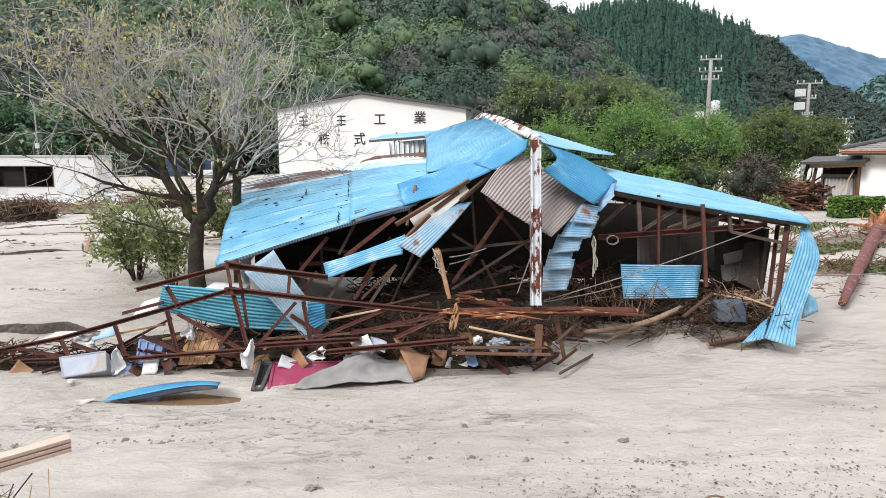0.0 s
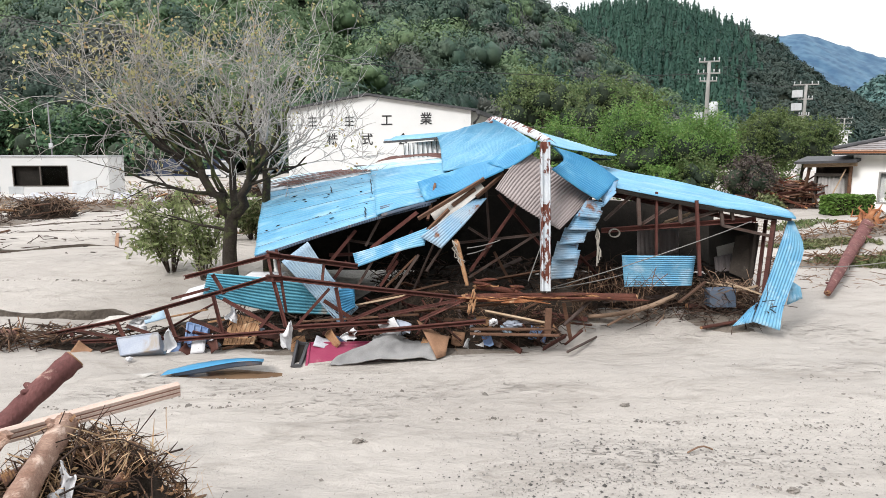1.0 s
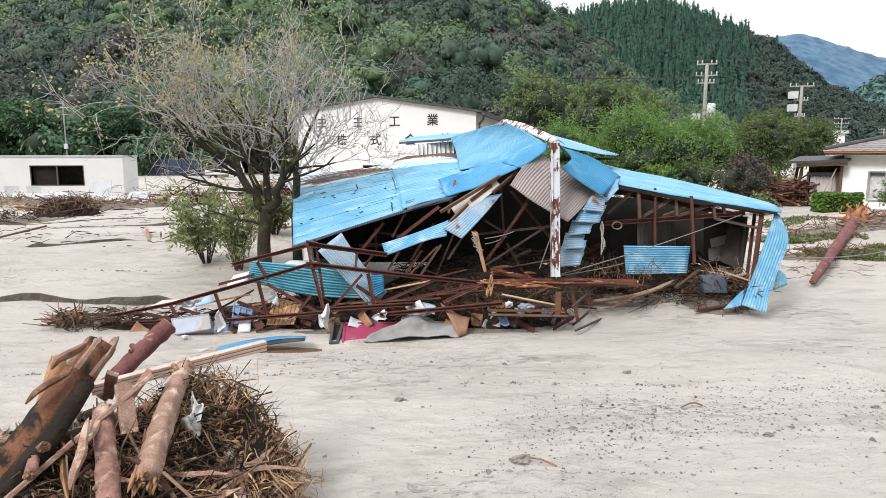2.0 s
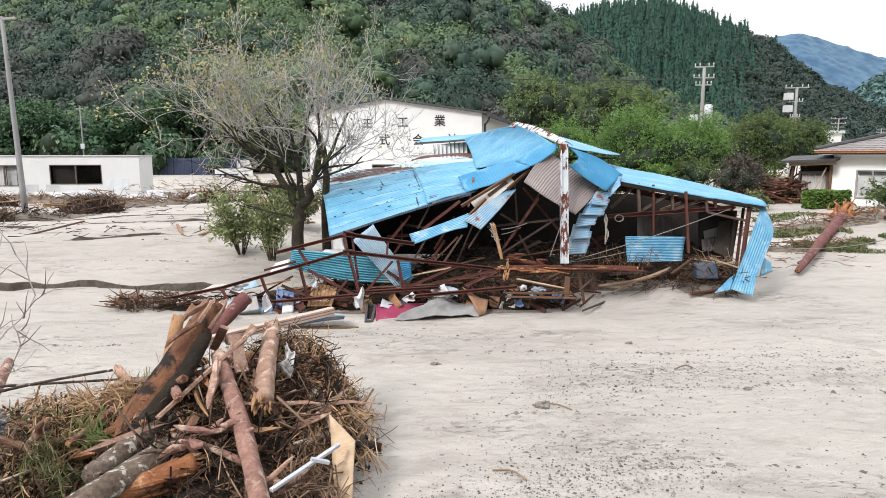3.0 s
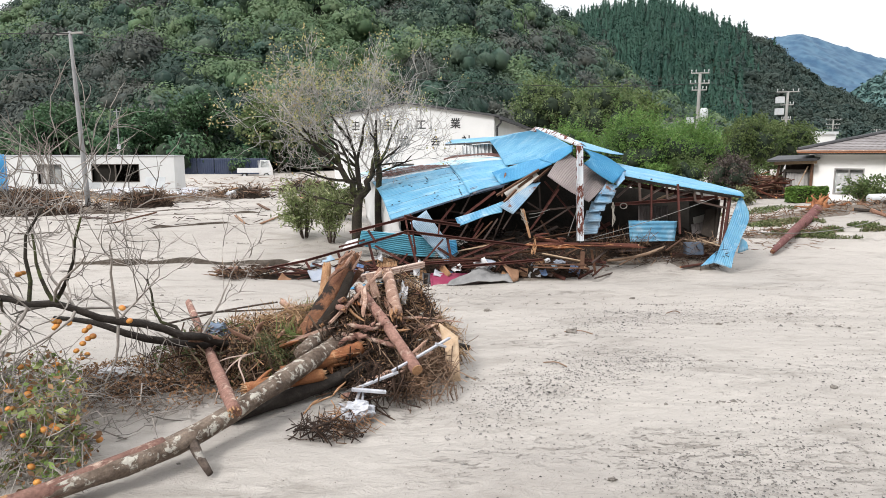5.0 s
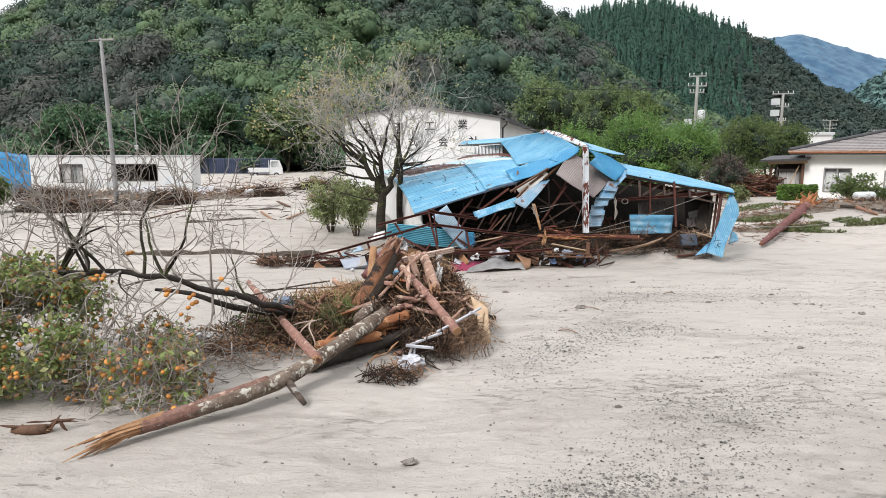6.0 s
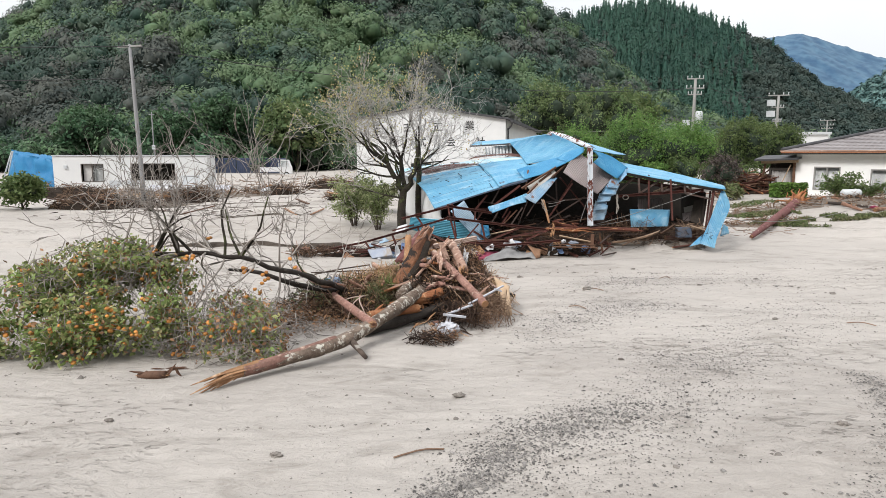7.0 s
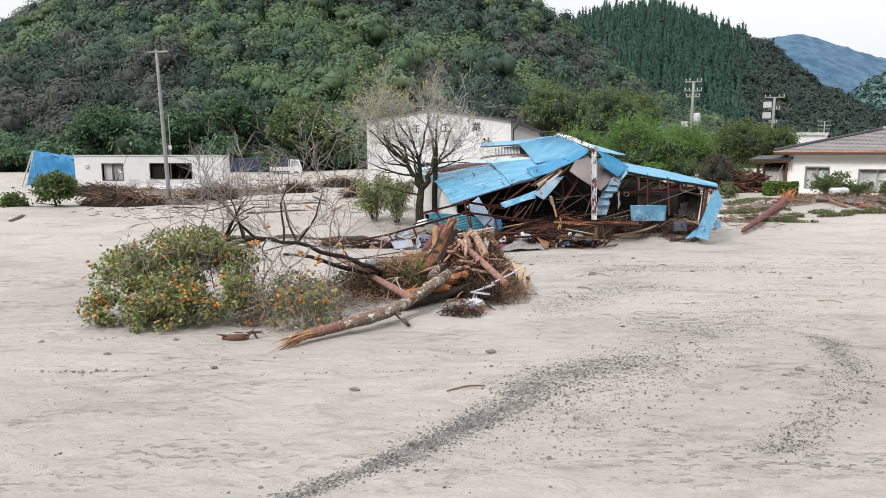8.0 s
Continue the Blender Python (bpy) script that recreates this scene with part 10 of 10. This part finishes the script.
def light_truck(base, turn, label):
    """A small white pickup: cab, bed, windows, wheels."""
    t = thing("light_truck", base, label, "truck")
    b = V3(base)
    c, s = math.cos(turn), math.sin(turn)

    def w(p):
        p = np.asarray(p, float)
        return np.stack([p[:, 0] * c - p[:, 1] * s, p[:, 0] * s + p[:, 1] * c, p[:, 2]], 1) + b

    prof = [(0.0, 0.35), (0.0, 0.95), (0.28, 1.72), (1.15, 1.76), (1.25, 0.95), (1.25, 0.35)]
    v = np.array([(x, y, z) for y in (-0.7, 0.7) for x, z in prof])
    n = len(prof)
    cabf = [tuple(range(n)), tuple(range(2 * n - 1, n - 1, -1))] + [(i, n + i, n + (i + 1) % n, (i + 1) % n) for i in range(n)]
    part("cab", Shape().add(w(v), cabf), M_CARWHITE, t)
    vb, fb = box((1.27, -0.7, 0.55), (3.25, 0.7, 0.66))
    part("bed", Shape().add(w(vb), fb), M_CARWHITE, t)
    for y0 in (-0.7, 0.66):
        vb, fb = box((1.27, y0, 0.66), (3.25, y0 + 0.04, 0.98))
        part("side_gate", Shape().add(w(vb), fb), M_CARWHITE, t)
    vb, fb = box((1.30, -0.66, 0.95), (1.34, 0.66, 1.70))
    part("headboard", Shape().add(w(vb), fb), M_CARWHITE, t)
    for y0 in (-0.708, 0.70):
        v4 = np.array([(0.33, y0, 1.05), (1.1, y0, 1.05), (1.08, y0, 1.62), (0.45, y0, 1.62)])
        part("side_window", shape(slab(*w(v4), 0.008)), M_GLASS, t)
    v4 = np.array([(0.035, -0.6, 1.02), (0.035, 0.6, 1.02), (0.255, 0.6, 1.64), (0.255, -0.6, 1.64)])
    part("windscreen", shape(slab(*w(v4), 0.01)), M_GLASS, t)
    for x in (0.6, 2.6):
        for y in (-0.72, 0.56):
            wheel = part("wheel", Shape().add(*tube(w(np.array([(x, y, 0.27), (x, y + 0.16, 0.27)])), 0.27, 16)), M_RUBBER, t, "black tyre")
            part("rim", Shape().add(*tube(w(np.array([(x, y - 0.01, 0.27), (x, y + 0.17, 0.27)])), 0.15, 12)), M_CERAMIC, wheel)
    return t


light_truck((-18.5, 55.0, gz(-18.5, 55.0) - 0.35), math.radians(195), "small white pickup truck parked in the far yard")
rl = np.random.default_rng(91)
mound("cabin_debris", -26.5, 34.2, 4.6, 1.2, 0.22, M_WETMUD, "low heap of silt and brush before the cabin", 31)
mound("cabin_debris", -17.5, 30.0, 3.6, 1.2, 0.28, M_WETMUD, "low heap of silt and brush on the plain", 32)
mound("cabin_debris", -20.0, 23.5, 4.2, 1.0, 0.25, M_WETMUD, "low heap of silt and brush round a pole", 33)
sticks("brush_litter", rl, 260, over_mound(-23.5, 31.5, 4.6, 1.6, 0.12, 0.12), 0.5, 0.014, M_DRIFT, "red-brown reeds and brush before the cabin", 0.7, clump=8, room=0.22)
sticks("brush_litter", rl, 130, over_mound(-20.0, 29.6, 3.2, 1.2, 0.15, 0.1), 0.6, 0.014, M_STRAWPALE, "pale reeds and laths before the cabin", 0.8, clump=5, room=0.2)
sticks("brush_litter", rl, 400, over_mound(-26.5, 34.6, 5.2, 1.4, 0.25, 0.12), 0.7, 0.016, M_DRIFT, "brown brushwood before the cabin", 0.6)
sticks("brush_litter", rl, 320, over_mound(-17.5, 30.0, 3.6, 1.2, 0.3, 0.2), 0.7, 0.016, M_DRIFT, "brown brushwood on the plain", 0.6)
sticks("brush_litter", rl, 260, over_mound(-20.0, 23.5, 4.2, 1.0, 0.25, 0.12), 0.6, 0.014, M_ROTTEN, "brown brushwood round a pole", 0.6)
sticks("brush_litter", rl, 130, within(-16, -6.5, 15.5, 33, 0.5, 0.75), 0.5, 0.012, M_ROTTEN, "scattered sticks on the muddy plain", 0.12)
sticks("brush_litter", rl, 260, within(-22, -4, 34, 52, 0.4, 1.2), 0.9, 0.02, M_DRIFT, "scattered sticks and boards in the far yard", 0.2)
sticks("brush_litter", rl, 260, within(-20, -7, 14.5, 24, 0.4, 0.62), 0.5, 0.012, M_ROTTEN, "dark scattered sticks along washed banks", 0.1)
sticks("brush_litter", rl, 500, within(-22, -7, 24, 42, 0.35, 0.6), 0.8, 0.02, M_ROTTEN, "dark scattered sticks on the far plain", 0.1)
sticks("brush_litter", rl, 130, within(-7.7, -6.4, 8.7, 9.3, 0.02, 0.20), 0.5, 0.011, M_STRAWDARK, "torn roots at the end of the truss", 0.5)
log("root_chunk", [(-7.7, 9.0, 0.10), (-7.2, 9.0, 0.16)], 0.07, 0.09, M_REDBARK, "splintered root stump at the end of the truss", 143, ("splinter", "splinter"), 8, 6)
for k in range(24):
    x, y = rl.uniform(-27, -5.5), rl.uniform(15, 46)
    z = gz(x, y) + 0.06
    d = rl.normal(0, 1, 3) * np.array([1, 0.5, 0.06])
    d = d / np.linalg.norm(d) * rl.uniform(0.4, 1.3)
    plank(V3((x, y, z)) - d, V3((x, y, z)) + d, rl.uniform(0.06, 0.16), 0.04, (M_PLANKRED, M_STEELGREY, M_PLANKRED, M_BROWNSHEET)[k % 4], "muddy board stranded on the plain", rl.uniform(0, 0.4), "plank", "stranded boards")
for k, (x, y) in enumerate(((-23.0, 35.6), (-21.6, 35.2), (-24.6, 35.4), (-14.5, 30.5), (-19, 33))):
    crumple("white_scrap", (x, y, gz(x, y) + 0.25), (rl.uniform(0.6, 1.3), 0.5, 0.5), M_BAG, "crumpled white sheet scrap stranded in mud", 150 + k, "sheet scrap")


def brush_pile(x, y, rx, ry, h, seed, label):
    """A raft of sticks, roots and boards stranded on the mud."""
    rng = np.random.default_rng(seed)
    mound("brush_pile", x, y, rx, ry, h, M_SOIL, label, seed, 30, 0.8)
    sticks("brush_sticks", rng, 130, over_mound(x, y, rx, ry, h, 0.2), 0.7, 0.018, M_ROTTEN, "dark tangled sticks on a stranded brush pile", 0.6)
    sticks("brush_sticks", rng, 300, over_mound(x, y, rx, ry, h, 0.25), 0.6, 0.015, M_DRIFT, "brown sticks on a stranded brush pile", 0.7, clump=6, room=0.2)
    for k in range(5):
        p = over_mound(x, y, rx, ry, h, 0.2)(rng, 1)[0] + V3((0, 0, 0.06))
        d = rng.normal(0, 1, 3) * np.array([1, 0.5, 0.12])
        d = d / np.linalg.norm(d) * rng.uniform(0.4, 1.0)
        plank(p - d, p + d, rng.uniform(0.08, 0.16), 0.05, (M_PLANKRED, M_RAW, M_STEELGREY)[k % 3], "broken board on a stranded brush pile", rng.uniform(0, 0.6), "plank", "stranded boards")


brush_pile(-17.4, 26.0, 1.5, 0.6, 0.55, 501, "tangled brush pile stranded on the mud plain")
brush_pile(-21.0, 22.4, 2.2, 0.7, 0.50, 502, "tangled brush pile round the foot of a pole")
brush_pile(-14.2, 31.5, 1.8, 0.7, 0.45, 503, "tangled brush pile stranded on the mud plain")
brush_pile(-11.5, 37.5, 2.0, 0.8, 0.5, 504, "tangled brush pile stranded before the factory")
brush_pile(-27.0, 30.8, 3.0, 0.8, 0.6, 505, "brown brush pile stranded before the cabin")
brush_pile(-8.4, 24.0, 1.0, 0.4, 0.25, 506, "small brush pile stranded on the mud plain")
for x, y, w, h, tilt, m_ in ((-21.9, 37.2, 1.3, 1.25, 0.35, M_CERAMIC), (-23.8, 36.6, 1.8, 0.55, 0.5, M_DIRTYWHITE), (-25.9, 36.2, 1.5, 0.45, 0.8, M_PLASTER), (-19.6, 37.4, 1.1, 0.5, 0.6, M_DIRTYWHITE)):
    z = gz(x, y)
    single("wall_panel", (x, y, z), shape(slab((x - w / 2, y - tilt, z), (x + w / 2, y - tilt + 0.2, z), (x + w / 2, y + 0.2, z + h), (x - w / 2, y, z + h), 0.05)), m_, "pale torn wall panel leaning before the cabin", "wall panel", "torn wall panels")
mast = thing("aerial_mast", (-26.7, 42.2, 0.2), "slim grey aerial mast behind the cabin", "mast")
part("pole", shape(tube([(-26.7, 42.2, 0.2), (-26.72, 42.2, 6.5)], 0.045, 8)), M_TRIMGREY, mast)
part("bracket", shape(box_bar((-26.95, 42.2, 6.3), (-26.5, 42.2, 6.3), 0.05, 0.05)), M_TRIMGREY, mast)
part("junction_box", shape(box((-26.82, 42.08, 3.5), (-26.58, 42.2, 3.85))), M_CERAMIC, mast)
leafy_tree("garden_bush", (-26.2, 21.3, 0.1), 1.0, 0.8, L_ROUND, 66, "low green bush in the mud by the cabin", 1400, 0.11, 0.85, 9)


# ---- eroded banks ----
def mud_bank(edge, x0, x1, label, seed, step=0.06):
    """The wet torn face of a washed-out step in the mud, with its shade put into the colour."""
    xs = np.arange(x0, x1, step)
    e = edge(xs) + 0.02 * value_noise(xs * 9, xs * 0, seed)
    fade = smooth(x0, x0 + 0.8, xs) * smooth(x1, x1 - 1.2, xs) * np.clip(0.9 + 0.5 * value_noise(xs * 1.1, xs * 0 + 2, seed + 1), 0.0, 1.0)
    low, high = ground_z(xs, e - 0.16), ground_z(xs, e + 0.14)
    rows_ = []
    for f, dy in ((-0.08, -0.15), (0.35, -0.13), (0.8, -0.12), (1.08, -0.105), (1.06, -0.06)):
        rows_.append(np.stack([xs, e + dy + 0.012 * value_noise(xs * 14, xs * 0 + f * 9, seed + 2), low - 0.012 + (high - low + 0.02) * f * fade], 1))
    n, m = len(xs), len(rows_)
    faces = [(i * n + j, i * n + j + 1, (i + 1) * n + j + 1, (i + 1) * n + j) for i in range(m - 1) for j in range(n - 1)]
    return tagged(single("mud_bank", (float(x0), float(e[0]), float(low[0])), Shape().add(np.vstack(rows_), faces), M_BANK, label, "bank"), kind="structure")


mud_bank(lambda x: 10.75 + 0.12 * value_noise(x * 0.55, x * 0 + 3.1, 5) + 0.10 * value_noise(x * 2.3, x * 0 + 9.1, 6), -12.6, -5.6, "wet eroded step in the flood mud, face coloured as shade", 301)
for at, sd, xa, xb in ((15.6, 71, -17.0, -8.2), (19.2, 72, -21.0, -9.0), (23.0, 73, -24.0, -9.5)):
    mud_bank(lambda x: at + 0.9 * value_noise(x * 0.22, x * 0 + sd, sd) + 0.15 * value_noise(x * 1.6, x * 0, sd + 5), xa, xb, "low washed bank across the mud plain, face coloured as shade", 310 + sd, 0.1)


# ---- stones, clods and gravel on the mud ----
def pebbles(name, rng, pos, size, material, label, category="gravel"):
    n = len(pos)
    octa = np.array([(1, 0, 0), (-1, 0, 0), (0, 1, 0), (0, -1, 0), (0, 0, 1), (0, 0, -0.5)], float)
    tri = np.array([(0, 2, 4), (2, 1, 4), (1, 3, 4), (3, 0, 4), (2, 0, 5), (1, 2, 5)])
    s = size * rng.lognormal(0, 0.45, (n, 1, 1))
    v = octa[None] * s * rng.uniform(0.6, 1.3, (n, 6, 1)) * np.array([1.1, 0.9, 0.6])
    a = rng.uniform(0, 6.28, n)
    c, q = np.cos(a)[:, None], np.sin(a)[:, None]
    w = np.stack([v[..., 0] * c - v[..., 1] * q, v[..., 0] * q + v[..., 1] * c, v[..., 2]], 2) + pos[:, None, :]
    t = (np.arange(n)[:, None, None] * 6 + tri[None]).reshape(-1, 3)
    return tagged(new(name, tri_mesh(name, w.reshape(-1, 3), t, material)), label, category, kind="stuff")


rg = np.random.default_rng(97)


def band(points, width, n):
    """Stones strewn along a bent band."""
    t = rg.uniform(0, 1, n)
    p = catmull([(x, y, 0) for x, y in points], t)
    off = rg.normal(0, width, (n, 2))
    x, y = p[:, 0] + off[:, 0], p[:, 1] + off[:, 1]
    return np.stack([x, y, ground_z(x, y) + 0.004], 1)


pebbles("gravel", rg, np.vstack([band([(-5.7, -7.2), (-5.07, -6.74), (-4.13, -5.97), (-3.22, -5.0)], 0.075, 4600), band([(-4.13, -5.97), (-3.22, -5.0), (-2.5, -4.1)], 0.15, 3600),
                                 band([(-2.7, -4.4), (-2.2, -3.8), (-1.6, -3.4), (-0.8, -3.0)], 0.26, 3900), band([(-2.9, -5.4), (-1.4, -3.9), (-0.2, -2.5), (0.8, -0.9)], 0.55, 4600),
                                 band([(2.7, -1.8), (2.35, -2.8), (1.83, -3.9), (0.54, -5.16), (-0.2, -5.7)], 0.17, 3200), band([(-1.6, 0.2), (-0.8, 1.2), (0.0, 2.0), (1.4, 2.4)], 0.42, 3600),
                                 band([(0.5, -1.5), (2.5, 0.5), (4.5, 2.2)], 0.7, 2600), band([(0.3, 4.3), (2.2, 5.0), (5.2, 5.3)], 0.55, 3000)]), 0.0080, M_STONE, "dark grey gravel washed out in bands on mud")
xy = np.stack([rg.uniform(-12, 11, 7000), rg.uniform(-11, 8.2, 7000)], 1)
xy = xy[value_noise(xy[:, 0] * 0.5, xy[:, 1] * 0.9, 51) + rg.uniform(-0.5, 0.5, len(xy)) > -0.05]
pebbles("pebbles", rg, np.column_stack([xy, ground_z(xy[:, 0], xy[:, 1]) + 0.003]), 0.008, M_CLOD, "scattered small clods and pebbles on mud")
# flat dark crumbs take the place of small shaded dents and lumps
xy = np.stack([rg.uniform(-9, 10, 5200), rg.uniform(-6, 8.4, 5200)], 1)
xy = xy[(value_noise(xy[:, 0] * 0.8, xy[:, 1] * 1.4, 57) > 0.22) & (value_noise(xy[:, 0] * 0.2, xy[:, 1] * 0.3, 58) > -0.2)]
flat = pebbles("mud_crumbs", rg, np.column_stack([xy, ground_z(xy[:, 0], xy[:, 1]) - 0.007]), 0.018, M_CLOD, "flat dark crumbs standing for lumps, footmarks and shaded dents in the silt", "clods")
# rows of dark crumbs that stand in for shaded dents along the flow lines
dent_rows = []
for x0, x1, y0, bend, n in ((-4.6, -0.8, 6.75, 0.05, 190), (-5.2, -2.0, 6.35, 0.02, 110), (-0.5, 5.0, 6.0, -0.04, 170), (0.5, 6.5, 4.6, -0.06, 150), (-1.0, 3.0, 3.5, 0.05, 110), (1.0, 6.0, 2.2, 0.10, 120), (-1.5, 2.5, 0.4, 0.12, 100),
                            (-12.0, -7.0, -1.9, 0.03, 130), (-11.0, -6.5, -3.4, 0.05, 110), (-6.2, -2.0, -3.6, 0.10, 130), (-1.0, 3.5, -4.3, 0.16, 130), (-5.0, -2.2, -6.4, 0.20, 90), (6.0, 11.0, 6.6, 0.03, 120), (-11.0, -6.0, 6.4, 0.0, 150), (-11.0, -5.0, 12.4, 0.02, 150)):
    x = x0 + (x1 - x0) * np.sort(rg.uniform(0, 1, n)) + rg.normal(0, 0.03, n)
    y = y0 + bend * (x - x0) + 0.14 * value_noise(x * 0.9, x * 0 + y0, 77) + rg.normal(0, 0.028, n)
    dent_rows.append(np.stack([x, y, ground_z(x, y) - 0.006], 1))
pebbles("crust_edge", rg, np.vstack(dent_rows), 0.017, M_CLOD, "dark crumbs in rows standing for shaded dents in the mud", "clods")
for k, (x, y, s) in enumerate(((-2.9, -2.5, 0.07), (1.3, -3.5, 0.06), (0.1, 3.7, 0.09), (2.9, 4.4, 0.05), (4.6, 5.2, 0.05), (-1.2, 5.4, 0.05), (3.0, 1.2, 0.05), (-4.8, -4.1, 0.06), (-6.9, -3.3, 0.05), (-8.8, -2.6, 0.05), (5.4, 3.4, 0.06),
                               (-0.5, -1.2, 0.04), (1.9, 6.3, 0.05))):
    crumple("mud_clod", (x, y, gz(x, y) + s * 0.25), (s * 2.2, s * 1.5, s), M_CLOD, "dark mud clod lying on the silt", 200 + k, "clod")
for k, (a, b) in enumerate((((0.0, 3.75), (0.45, 3.62)), ((-0.6, 2.2), (-0.3, 2.0)), ((-3.6, -4.2), (-3.1, -4.05)), ((2.2, 5.1), (2.5, 5.2)), ((4.2, 1.0), (4.6, 0.8)))):
    pts = [(a[0], a[1], gz(*a) + 0.012), ((a[0] + b[0]) / 2 + 0.03, (a[1] + b[1]) / 2 + 0.05, gz(*a) + 0.035), (b[0], b[1], gz(*b) + 0.012)]
    single("twig", pts[0], shape(tube(catmull(pts, np.linspace(0, 1, 6)), 0.010, 5)), M_DRIFT, "short dark twig lying on the mud", "twig", "loose twigs")

for ob in bpy.data.objects:
    if ob.name.split(".")[0] in ("pane", "windscreen", "side_window"):
        ob.visible_shadow = False
